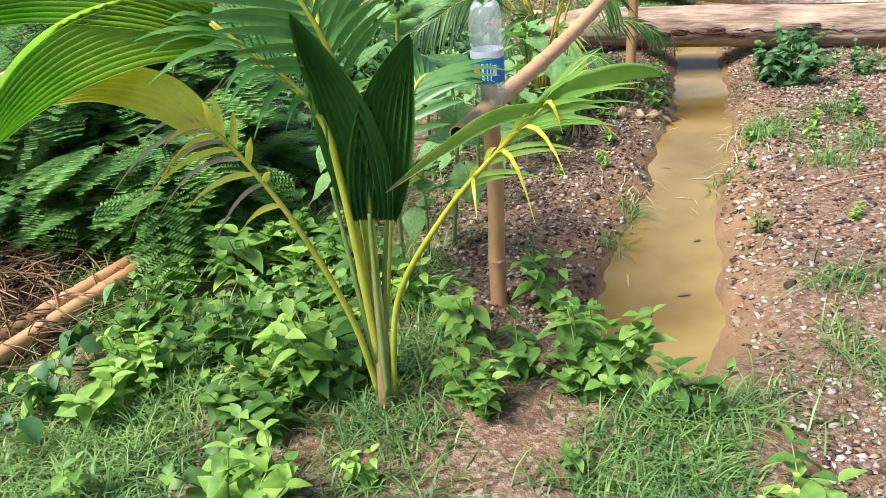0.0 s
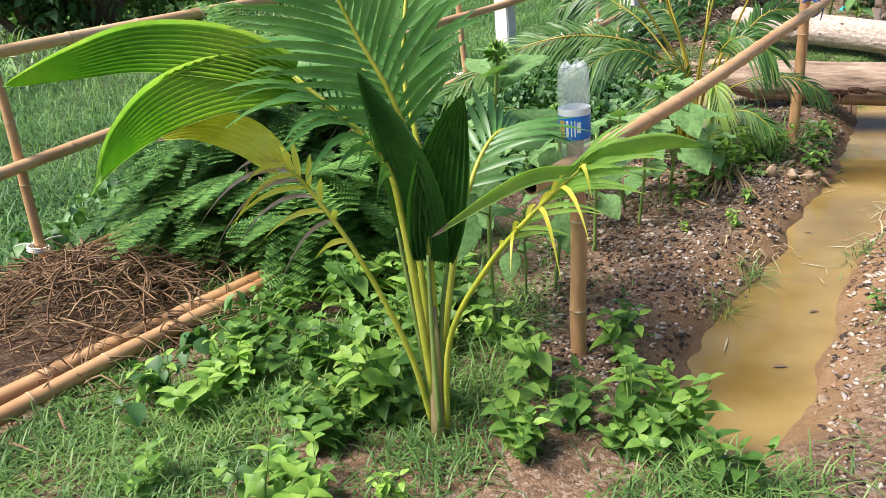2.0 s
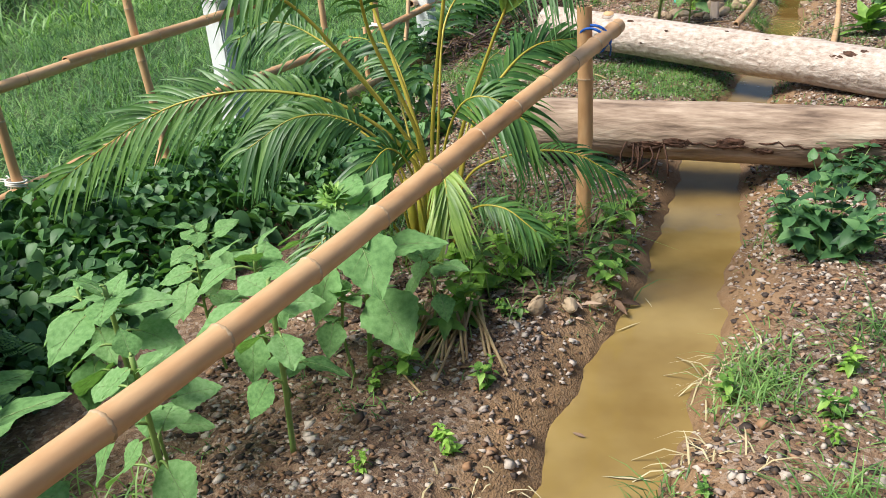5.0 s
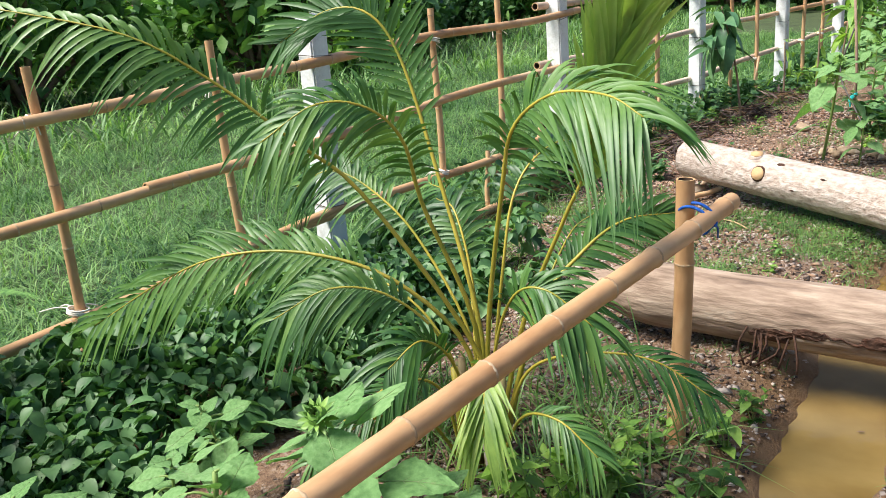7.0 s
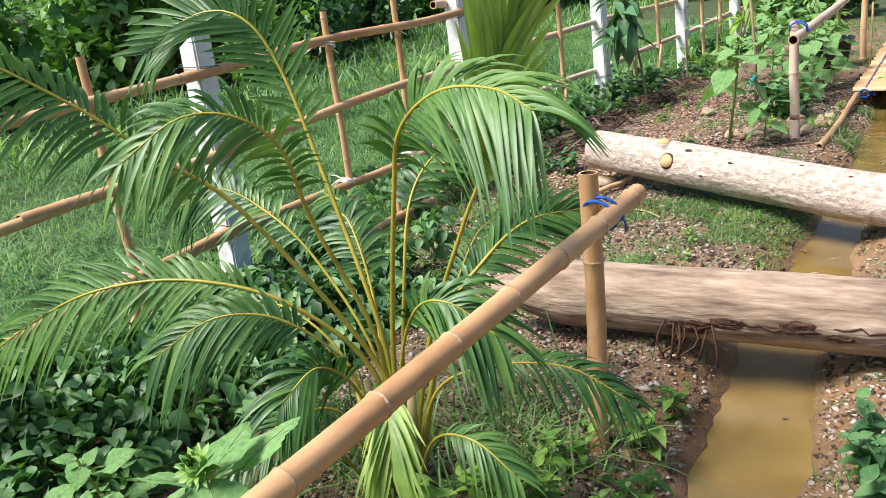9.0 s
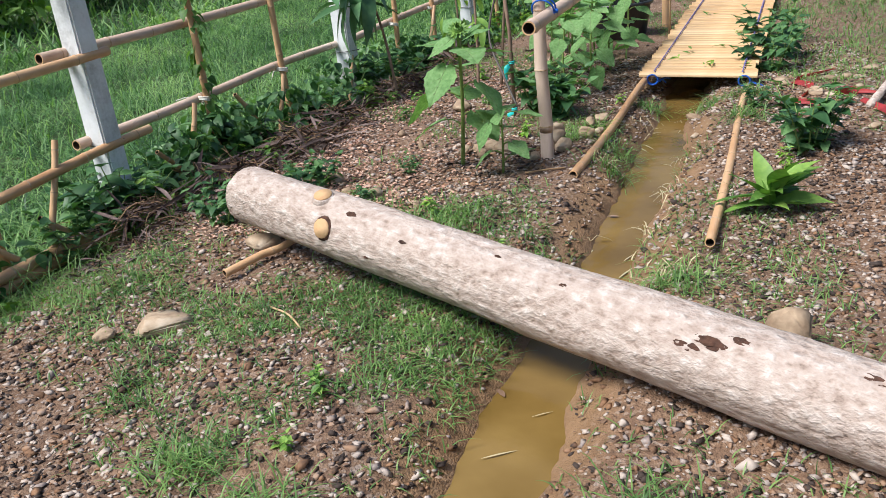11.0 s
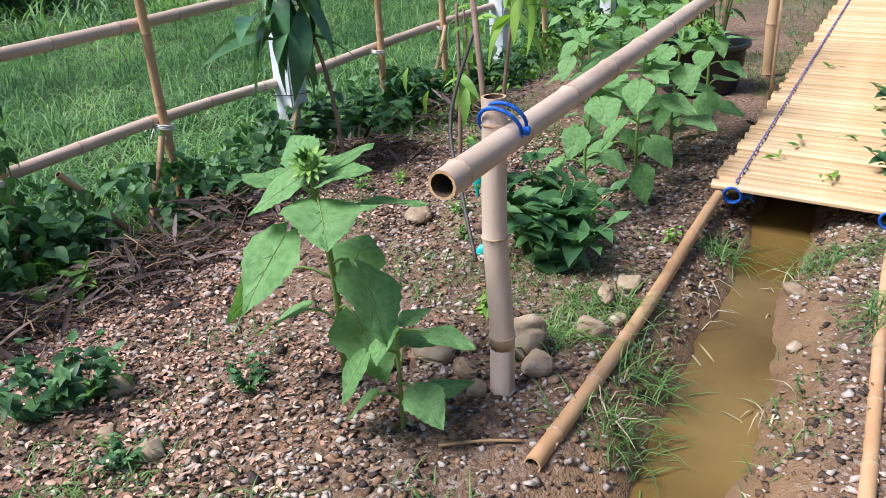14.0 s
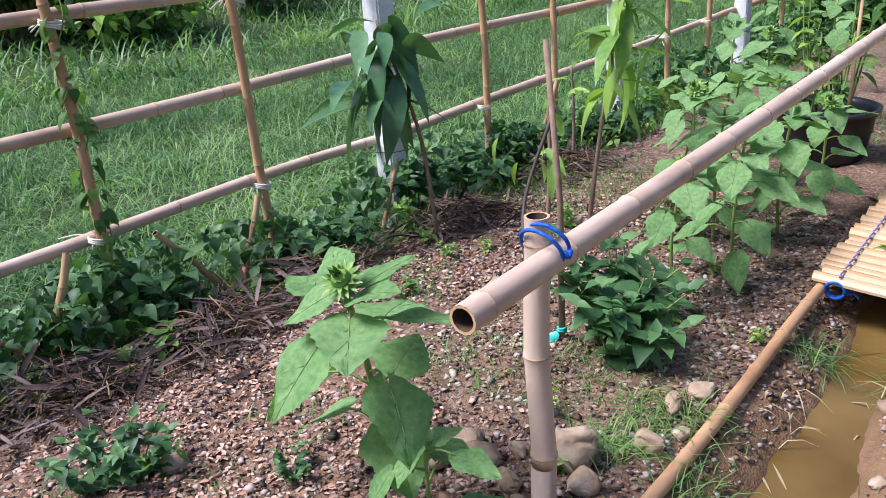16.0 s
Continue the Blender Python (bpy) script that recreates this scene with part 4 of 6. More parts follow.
def bare(x, y):
    """How bare of green the ground is: high along the trench and on the mound."""
    u = (x - FA[0]) * FN[0] + (y - FA[1]) * FN[1]
    d = trench(x, y)
    return np.where((d > 0.03) & (u > 0.25) & ((y > 2.0) | (x > 0.95)), 0.25 + 1.3 * np.clip(vnoise(x * 2.5, y * 2.5, 8) + 0.35, 0, 1), 0)


pebbles(120000, (0.0, 1.2), (4.0, 10.6), 11, bare, "loose red and grey gravel over bare soil", (0.004, 0.017))
pebbles(5000, (0.0, 1.9), (4.0, 11.0), 12, lambda x, y: bare(x, y) * 0.8, "scattered larger pebbles over bare soil", (0.009, 0.026))


def litter(n, lo, hi, seed, keep, mat, label, size, width=0.45, name="leaf_litter"):
    rng = np.random.default_rng(seed)
    xy = rng.uniform(lo, hi, (n, 2))
    xy = xy[keep(xy[:, 0], xy[:, 1]) > rng.random(n)]
    n = len(xy)
    pos = np.stack([xy[:, 0], xy[:, 1], ground_z(xy[:, 0], xy[:, 1]) + rng.uniform(0.003, 0.014, n)], -1)
    V, q = scatter(leaf_form(width, 3, "ovate", 0.15, 0.5), pos, turns(rng.uniform(0, 6.28, n), rng.uniform(-0.25, 0.35, n), rng.uniform(-0.6, 0.6, n)), rng.uniform(size[0], size[1], n))
    return tagged(new(name, fast_mesh(name, V, q, [mat])), label, "leaf litter", kind="stuff")


litter(24000, (-0.4, 2.0), (4.0, 12.5), 21, bare, litter_m, "brown wood chips and dry leaf litter on soil", (0.008, 0.024))
litter(38000, (0.2, 7.5), (2.3, 11.0), 24, lambda x, y: np.clip(bare(x, y) * (0.55 + 1.5 * vnoise(x * 1.8, y * 1.8, 41)), 0, 1) * (x < 0.9 + 0.28 * (y - 5)), chip_m, "pinkish wood chips and stone flakes over the mound", (0.007, 0.027), 0.55, "wood_chips")
litter(14000, (-0.6, 7.4), (2.2, 12.5), 22, lambda x, y: np.exp(-(((x - FA[0]) * FN[0] + (y - FA[1]) * FN[1]) - 0.46) ** 2 / 0.05), dark_litter, "grey-brown fallen leaves heaped below the fence", (0.025, 0.08), 0.20)
litter(1400, (0.3, 4.0), (1.2, 5.0), 23, lambda x, y: np.exp(-((x - 0.75) ** 2 + (y - 4.45) ** 2) / 0.12), litter_m, "brown dry leaves beneath the palm clump", (0.03, 0.08), 0.3)

# ---- young coconut palm ----


def leaflets(geo, curve, t0, t1, n, length, width, spread, droop, mat=0, sides=(1, -1), up=(0, 0, 1), jitter=0.15, rng=None, end=0.45, stations=5, lift=0.0, pleat=0.25):
    """Rows of narrow leaflets along a stalk."""
    rng = rng or RNG
    c = np.asarray(curve)
    tan = np.gradient(c, axis=0)
    for k in range(n):
        t = t0 + (t1 - t0) * k / max(1, n - 1)
        f = t * (len(c) - 1)
        i = min(int(f), len(c) - 2)
        p = c[i] + (f - i) * (c[i + 1] - c[i])
        d = unit(tan[i])
        s = unit(np.cross(d, up))
        nrm = np.cross(s, d)
        prof = math.sin(math.pi * (0.18 + 0.62 * k / max(1, n - 1))) if end < 1 else 1
        for side in sides:
            a = spread * (1 - 0.45 * k / max(1, n - 1)) + rng.normal(0, jitter * 0.5)
            way = unit(d * math.cos(a) + s * side * math.sin(a) + nrm * (lift + rng.normal(0, jitter)))
            L = length * prof * rng.uniform(0.88, 1.08)
            wv = unit(np.cross(way, nrm))
            up2 = np.cross(wv, way)
            V = []
            dr = droop * rng.uniform(0.7, 1.3)
            for j in range(stations + 1):
                x = j / stations
                q = p + way * L * x - np.array([0, 0, 1]) * dr * L * x * x
                w = width / 2 * (math.sin(math.pi * (0.12 + 0.86 * x ** 0.8)))
                V += [q - wv * w + up2 * w * pleat, q, q + wv * w + up2 * w * pleat]
            quads5 = [(3 * j + m, 3 * j + 3 + m, 3 * j + 4 + m, 3 * j + 1 + m) for j in range(stations) for m in (0, 1)]
            if isinstance(geo, Geo):
                geo.add(V, quads5, mat)
            else:
                part("leaflet", Geo().add(V, quads5), [mat], geo)


def pleated(geo, curve, width, side, mat=0, pleats=7, depth=0.006, teeth=0.0, n=26, tipmat=None):
    """A broad undivided palm blade with lengthwise pleats, tapering at both ends."""
    c = catmull(curve, n)
    tan = np.gradient(c, axis=0)
    cols = pleats * 2 + 1
    V = []
    for i in range(n):
        x = i / (n - 1)
        w = width * (math.sin(math.pi * min(1, 0.10 + 0.9 * x) ** 0.85) ** 0.7 * (1 - 0.25 * x) + (0.10 * (1 - x)))
        s = unit(np.asarray(side) - unit(tan[i]) * (np.asarray(side) @ unit(tan[i])))
        nn_ = np.cross(unit(tan[i]), s)
        for j in range(cols):
            k = j / (cols - 1) - 0.5
            pull = teeth * x ** 6 * (0.5 + 0.5 * math.cos(k * 2 * math.pi * 2.5)) * width
            V.append(c[i] + s * w * k + nn_ * (depth * (j % 2) * min(1, w / width * 1.5) - 0.35 * w * (k * k)) - unit(tan[i]) * pull)
    F = [(i * cols + j, i * cols + j + 1, (i + 1) * cols + j + 1, (i + 1) * cols + j) for i in range(n - 1) for j in range(cols - 1)]
    cut = int(len(F) * 0.9)
    geo.add(V, F[:cut] if tipmat is not None else F, mat)
    if tipmat is not None:
        geo.add(V, F[cut:], tipmat)


PB = np.array([-0.01, 1.641, 0.0])
palm = thing("coconut_palm", (PB[0], PB[1], 0.07), "young coconut palm with pleated dark fronds, one yellowing", "palm")
PO = -np.array([PB[0], PB[1], 0.07])


def stalk(parent, pts, r0, r1, mat, n=22, name="frond"):
    c = catmull(pts, n)
    g = Geo()
    tube(g, c, np.linspace(r0, r1, n), 7)
    return part(name, g, [mat], parent), c


def rel(pts):
    return np.asarray(pts, float) + PO


g = Geo()
tube(g, rel([(-0.01, 1.641, 0.03), (-0.008, 1.642, 0.15), (0.0, 1.645, 0.28), (0.005, 1.648, 0.46)]), [0.022, 0.019, 0.016, 0.010], 12)
part("trunk", g, [trunk_m], palm, "brown fibrous sheathed stem base")

# left frond, turning yellow with withered tips
fr, c = stalk(palm, rel([(-0.02, 1.64, 0.11), (-0.06, 1.62, 0.35), (-0.15, 1.59, 0.61), (-0.24, 1.56, 0.79), (-0.29, 1.54, 0.86)]), 0.009, 0.004, rachis_m)
leaflets(fr, c, 0.55, 0.97, 5, 0.20, 0.017, 1.0, 0.75, palm_yellow, (-1,), (0, -1, 0.3), jitter=0.2, lift=0.05)
leaflets(fr, c, 0.62, 0.95, 6, 0.14, 0.016, 0.8, 0.3, palm_yellow, (1,), (0, -1, 0.3), jitter=0.2, lift=0.1)
leaflets(fr, c, 0.62, 0.99, 5, 0.27, 0.014, 0.85, 0.85, palm_dry, (-1,), (0, -1, 0.3), jitter=0.22, lift=0.1, stations=8)
g = Geo()
pleated(g, rel([(-0.285, 1.54, 0.855), (-0.36, 1.52, 0.93), (-0.46, 1.48, 0.965), (-0.57, 1.445, 0.94)]), 0.095, (0.15, 0.0, 1), 0, 7, 0.005, 0.2, tipmat=1)
part("blade", g, [palm_yellow, palm_dry], fr, "yellow undivided leaf end with withered tip", smooth=False)

# right frond reaching over the trench side
fr, c = stalk(palm, rel([(0.010, 1.650, 0.100), (0.055, 1.620, 0.390), (0.173, 1.580, 0.598), (0.291, 1.550, 0.741), (0.398, 1.530, 0.846)]), 0.009, 0.004, rachis_m)
leaflets(fr, c, 0.62, 0.99, 9, 0.24, 0.012, 0.45, 0.35, palm_light, (1,), (0, -1, 0.5), jitter=0.12, lift=0.05)
leaflets(fr, c, 0.58, 0.99, 7, 0.13, 0.011, 0.5, 0.6, palm_yellow, (-1,), (0, -1, 0.5), jitter=0.15, lift=0.05)
leaflets(fr, c, 0.66, 1.0, 4, 0.20, 0.012, 0.9, 1.0, palm_yellow, (1,), jitter=0.2)
leaflets(fr, c, 0.86, 1.0, 6, 0.26, 0.010, 0.3, 0.28, palm_light, (1, -1), (0, -1, 0.5), jitter=0.12)
g = Geo()
pleated(g, rel([(0.398, 1.530, 0.846), (0.454, 1.530, 0.875), (0.566, 1.550, 0.898), (0.662, 1.580, 0.876)]), 0.055, (0.1, -0.3, 1), 0, 5, 0.006, 0.5)
part("blade", g, [palm_light], fr)

# tall left frond with two broad blades
fr, c = stalk(palm, rel([(-0.01, 1.64, 0.20), (-0.04, 1.63, 0.67), (-0.08, 1.62, 0.86), (-0.247, 1.580, 1.051)]), 0.011, 0.006, rachis_m)
leaflets(fr, c, 0.55, 0.98, 13, 0.34, 0.020, 1.15, 0.42, palm_m, (-1,), jitter=0.12, lift=0.1)
leaflets(fr, c, 0.52, 0.98, 16, 0.13, 0.012, 0.9, 0.1, palm_m, (1,), jitter=0.12, lift=0.3)
g = Geo()
pleated(g, rel([(-0.247, 1.580, 1.051), (-0.374, 1.520, 1.116), (-0.545, 1.460, 1.145), (-0.715, 1.420, 1.121), (-0.900, 1.400, 1.080)]), 0.125, (-0.1, 0.35, 1), 0, 11, 0.016, 0.1)
part("blade", g, [palm_light], fr, "broad pleated mid-green blade", smooth=False)
g = Geo()
pleated(g, rel([(-0.243, 1.580, 1.032), (-0.375, 1.500, 1.051), (-0.489, 1.420, 1.021), (-0.598, 1.380, 0.943), (-0.689, 1.360, 0.830)]), 0.135, (-0.3, 0.35, 1), 0, 11, 0.016, 0.45)
part("blade", g, [palm_light], fr, "broad drooping blade with toothed yellowish tip", smooth=False)

# upright fronds
for pts, n, L, wdt, mt, upv in (([(0.0, 1.65, 0.30), (0.01, 1.65, 0.75), (-0.03, 1.63, 0.97), (-0.10, 1.61, 1.14), (-0.16, 1.58, 1.32)], 18, 0.34, 0.021, palm_m, (0.4, -1, 0.3)),
                              ([(-0.01, 1.70, 0.40), (-0.05, 1.82, 0.78), (-0.09, 1.87, 0.99), (-0.08, 1.93, 1.20), (-0.05, 1.98, 1.34)], 20, 0.36, 0.026, palm_m, (0.1, -1, 0.4)),
                              ([(0.01, 1.67, 0.30), (0.05, 1.76, 0.60), (0.09, 1.84, 0.76), (0.13, 1.91, 0.83), (0.17, 1.97, 0.83)], 12, 0.24, 0.020, palm_m, (0, -0.4, 1)),
                              ([(-0.01, 1.66, 0.30), (-0.07, 1.76, 0.72), (-0.17, 1.86, 0.97), (-0.31, 1.95, 1.08), (-0.46, 2.02, 1.06)], 16, 0.36, 0.021, palm_m, (0, -0.4, 1))):
    fr, c = stalk(palm, rel(pts), 0.010, 0.003, rachis_m)
    leaflets(fr, c, 0.42, 0.99, n, L, wdt, 0.95, 0.22, mt, (1, -1), upv, jitter=0.07, lift=0.05)
g = Geo()
pleated(g, rel([(0.015, 1.645, 0.58), (0.0, 1.625, 0.76), (-0.03, 1.60, 0.90), (-0.085, 1.565, 1.06)]), 0.15, (1, -0.25, 0.25), 0, 9, 0.014)
part("young_leaf", g, [palm_dark], palm, "dark undivided young leaf", smooth=False)
g = Geo()
pleated(g, rel([(0.02, 1.645, 0.58), (0.05, 1.635, 0.74), (0.09, 1.62, 0.88), (0.145, 1.58, 1.00)]), 0.145, (1, 0.25, -0.3), 0, 9, 0.014)
part("young_leaf", g, [palm_dark], palm, "dark undivided young leaf", smooth=False)
g = Geo()
pleated(g, rel([(0.40, 1.53, 0.845), (0.30, 1.515, 0.835), (0.20, 1.50, 0.785), (0.07, 1.49, 0.70)]), 0.038, (0.1, -0.2, 1), 0, 3, 0.005, tipmat=1)
part("bent_leaflet", g, [palm_light, palm_dry], palm, "long pale leaflet bent over with a dry tip")
for pts in ([(0.0, 1.65, 0.12), (0.02, 1.66, 0.4), (0.05, 1.70, 0.62)], [(-0.015, 1.64, 0.12), (-0.04, 1.645, 0.4), (-0.07, 1.66, 0.66)], [(0.0, 1.63, 0.12), (0.005, 1.63, 0.4), (0.01, 1.64, 0.6)]):
    stalk(palm, rel(pts), 0.008, 0.005, stem_m, name="leaf_stalk")

# ---- areca palm clump ----
AB = (0.55, 4.42, 0.06)
areca = thing("areca_palm", AB, "clumping areca palm with orange stalks and arching fronds", "palm")
AO = -np.array(AB)
ARECA = (
    # stalk line, leaflet length, leaflet count, form
    ([(0.55, 4.42, 0.08), (0.563, 4.43, 0.40), (0.283, 4.35, 0.90), (0.135, 4.25, 1.08), (-0.014, 4.15, 1.25), (-0.188, 4.05, 1.384), (-0.535, 3.95, 1.478)], 0.20, 44, "hang"),
    ([(0.53, 4.42, 0.08), (0.52, 4.44, 0.42), (0.33, 4.40, 0.643), (0.073, 4.38, 0.725), (-0.189, 4.36, 0.718), (-0.414, 4.34, 0.643), (-0.72, 4.30, 0.47)], 0.24, 46, "fan"),
    ([(0.54, 4.44, 0.08), (0.538, 4.50, 0.45), (0.392, 4.60, 0.934), (0.285, 4.65, 1.248), (0.194, 4.65, 1.38), (0.059, 4.65, 1.395), (-0.112, 4.65, 1.31)], 0.22, 40, "up"),
    ([(0.56, 4.42, 0.08), (0.577, 4.45, 0.509), (0.655, 4.40, 0.925), (0.708, 4.35, 1.092), (0.822, 4.30, 1.179), (0.968, 4.20, 1.187), (1.06, 4.12, 1.15)], 0.25, 46, "hang"),
    ([(0.58, 4.43, 0.08), (0.662, 4.50, 0.495), (0.794, 4.50, 0.819), (0.847, 4.50, 0.937), (0.907, 4.50, 1.16), (0.979, 4.50, 1.34)], 0.30, 30, "pale"),
    ([(0.59, 4.43, 0.08), (0.707, 4.50, 0.534), (0.814, 4.60, 0.688), (0.921, 4.70, 0.762), (1.058, 4.80, 0.762)], 0.17, 32, "fan"),
    ([(0.54, 4.41, 0.08), (0.54, 4.45, 0.489), (0.42, 4.42, 0.86), (0.40, 4.36, 1.06), (0.34, 4.28, 1.16), (0.24, 4.20, 1.18), (0.12, 4.12, 1.10)], 0.20, 36, "hang"),
    ([(0.50, 4.39, 0.08), (0.47, 4.32, 0.36), (0.40, 4.18, 0.44), (0.30, 4.06, 0.38)], 0.14, 24, "low"),
    ([(0.57, 4.38, 0.08), (0.60, 4.30, 0.40), (0.645, 4.20, 0.50), (0.67, 4.12, 0.47), (0.68, 4.07, 0.38)], 0.17, 26, "bright"),
    ([(0.60, 4.42, 0.08), (0.68, 4.43, 0.37), (0.846, 4.40, 0.47), (1.039, 4.40, 0.47), (1.19, 4.40, 0.38)], 0.13, 30, "low"),
    ([(0.52, 4.44, 0.08), (0.51, 4.50, 0.42), (0.318, 4.60, 0.712), (0.13, 4.66, 0.86), (-0.02, 4.70, 0.90), (-0.16, 4.72, 0.84)], 0.19, 34, "hang"),
    ([(0.50, 4.42, 0.08), (0.44, 4.48, 0.40), (0.26, 4.55, 0.56), (0.06, 4.58, 0.58), (-0.12, 4.56, 0.46)], 0.18, 30, "hang"),
    ([(0.60, 4.45, 0.08), (0.66, 4.62, 0.45), (0.72, 4.85, 0.66), (0.76, 5.08, 0.68)], 0.18, 26, "hang"),
    ([(0.52, 4.46, 0.08), (0.44, 4.70, 0.50), (0.30, 4.95, 0.74), (0.14, 5.14, 0.76)], 0.20, 28, "hang"),
    ([(0.60, 4.40, 0.08), (0.70, 4.32, 0.30), (0.82, 4.26, 0.34), (0.93, 4.22, 0.27)], 0.12, 24, "low"),
    ([(0.51, 4.38, 0.08), (0.44, 4.24, 0.32), (0.34, 4.10, 0.36), (0.22, 4.00, 0.28)], 0.14, 24, "low"),
    ([(0.55, 4.44, 0.08), (0.60, 4.52, 0.62), (0.63, 4.62, 0.88), (0.72, 4.76, 0.98), (0.84, 4.90, 0.94)], 0.20, 32, "hang"),
    ([(0.56, 4.40, 0.08), (0.62, 4.36, 0.46), (0.70, 4.30, 0.66), (0.80, 4.26, 0.70), (0.92, 4.24, 0.62)], 0.19, 30, "hang"),
    ([(0.54, 4.46, 0.08), (0.50, 4.56, 0.55), (0.42, 4.66, 0.78), (0.32, 4.76, 0.80)], 0.20, 30, "hang"),
    ([(0.55, 4.38, 0.08), (0.54, 4.28, 0.44), (0.50, 4.16, 0.58), (0.44, 4.06, 0.54)], 0.18, 28, "hang"),
    ([(0.53, 4.40, 0.08), (0.47, 4.40, 0.44), (0.34, 4.34, 0.62), (0.18, 4.28, 0.66), (0.02, 4.22, 0.58)], 0.20, 32, "hang"),
)
FORMS = {"hang": (0.95, 0.62, 0.0145, (0.15, -0.8, 0.65), areca_m, 0.05), "fan": (0.85, 0.34, 0.014, (0.1, -0.9, 0.45), areca_m, 0.02), "up": (0.95, 0.15, 0.016, (0.2, -0.9, 0.4), areca_m, 0.12),
         "pale": (0.42, 0.06, 0.026, (0.3, -1, 0.2), frond_pale, 0.15), "low": (0.95, 0.5, 0.010, (0, -0.5, 0.8), areca_m, 0.05), "bright": (0.6, 0.5, 0.014, (0, -0.9, 0.4), frond_pale, 0.05)}
for k, (pts, ln, count, form) in enumerate(ARECA):
    spread, droop, wide, upv, mt, lift = FORMS[form]
    fr, c = stalk(areca, np.array(pts) + AO, 0.0085 if k < 7 else 0.006, 0.0016, areca_stalk, 30)
    g = fr if k < 5 else Geo()
    leaflets(g, c, 0.56 if form == "pale" else 0.40 if k < 7 else 0.45, 0.995, count, ln, wide, spread, droop, mt if k < 5 else 0, (1, -1), upv, jitter=0.13, lift=lift, stations=6)
    if k >= 5:
        part("leaflets", g, [mt], fr)["kind"] = "stuff"
for k in range(7):
    a = k * 0.9
    g = Geo()
    tube(g, [(0.05 * math.cos(a), 0.05 * math.sin(a), -0.03), (0.06 * math.cos(a), 0.06 * math.sin(a), 0.2), (0.07 * math.cos(a), 0.07 * math.sin(a), 0.34)], [0.018, 0.016, 0.011], 9)
    part("cane", g, [areca_stalk if k % 3 else trunk_m], areca)
g = Geo()
pleated(g, [(0.06, -0.10, 0.30), (0.065, -0.13, 0.18), (0.07, -0.15, 0.02)], 0.045, (1, 0.2, 0), 0, 2, 0.004)
part("dry_sheath", g, [palm_dry], areca, "grey dry hanging sheath")

# ---- sunflowers ----


def serrate_leaf(n=16, width=0.9, droop=0.35, twist=0.0):
    """A heart-shaped, pointed, toothed leaf one long in x with raised veins."""
    V, F = [], []
    cols = 9
    for i in range(n + 1):
        t = i / n
        w = width / 2 * (min(1.0, (t / 0.26 + 0.02)) ** 0.55 if t < 0.26 else (1 - ((t - 0.26) / 0.74) ** 1.35) ** 0.95 + 0.004)
        for j in range(cols):
            k = j / (cols - 1) * 2 - 1
            tooth = 1 + (0.06 if i % 2 else -0.04) * (abs(k) > 0.9)
            back = -0.16 * abs(k) ** 1.5 * max(0, 1 - t / 0.30)
            quilt = 0.012 * math.cos(9.5 * (t - 0.35 * abs(k)) * 2) * (1 - k * k) * min(1, 4 * abs(k))
            V.append((t + back, w * k * tooth, -droop * t ** 1.7 + 0.20 * abs(k) * w - 0.10 * k * k * w + quilt + twist * k * w * t + 0.02 * math.sin(t * 11 + k * 4) * abs(k)))
    for i in range(n):
        for j in range(cols - 1):
            F.append((i * cols + j, (i + 1) * cols + j, (i + 1) * cols + j + 1, i * cols + j + 1))
    g = Geo().add(V, F, 0)
    mid = [(t, 0, -droop * t ** 1.7 + 0.006) for t in np.linspace(0, 0.96, 9)]
    tube(g, mid, np.linspace(0.009, 0.002, 9), 4, 1)
    for s in (1, -1):
        for t0, reach in ((0.05, 0.30), (0.24, 0.29), (0.44, 0.20), (0.62, 0.12)):
            tube(g, [(t0 + q * 0.26, s * reach * width * q, -droop * (t0 + q * 0.26) ** 1.7 + 0.006 + 0.05 * q * reach) for q in (0, 0.5, 1)], [0.0045, 0.0035, 0.0015], 4, 1)
    return g.mesh("leaf", [sun_m, vein_m])


LEAF_SUN = serrate_leaf(16, 0.98, 0.20)
LEAF_SUN2 = serrate_leaf(14, 0.88, 0.12, 0.25)


def bud_mesh(size):
    g = Geo()
    rng = np.random.default_rng(3)
    for ring, (n, el, ln) in enumerate(((14, 0.15, 1.25), (13, 0.5, 1.15), (11, 0.9, 1.0), (8, 1.2, 0.85))):
        for k in range(n):
            a = 2 * math.pi * (k + 0.5 * ring) / n
            R = turns(np.array([a]), np.array([el]), np.array([0.0]))[0]
            V, Q = leaf_form(0.42, 4, "ovate", -0.35 if ring > 1 else 0.1, 0.3)
            p = np.array([math.cos(a), math.sin(a), 0]) * 0.55 * (1 - ring * 0.2) + np.array([0, 0, 0.12 * ring])
            g.add((V * ln * 0.62 @ R.T + p) * size, Q)
    bm_v, bm_f = [], []
    for i in range(6):
        for j in range(12):
            a, e = 2 * math.pi * j / 12, -0.9 + 0.42 * i
            bm_v.append((0.6 * math.cos(e) * math.cos(a) * size, 0.6 * math.cos(e) * math.sin(a) * size, (0.4 * math.sin(e) + 0.25) * size))
    g.add(bm_v, [(i * 12 + j, i * 12 + (j + 1) % 12, (i + 1) * 12 + (j + 1) % 12, (i + 1) * 12 + j) for i in range(5) for j in range(12)])
    return g.mesh("bud", [bud_m])


BUD = bud_mesh(0.038)


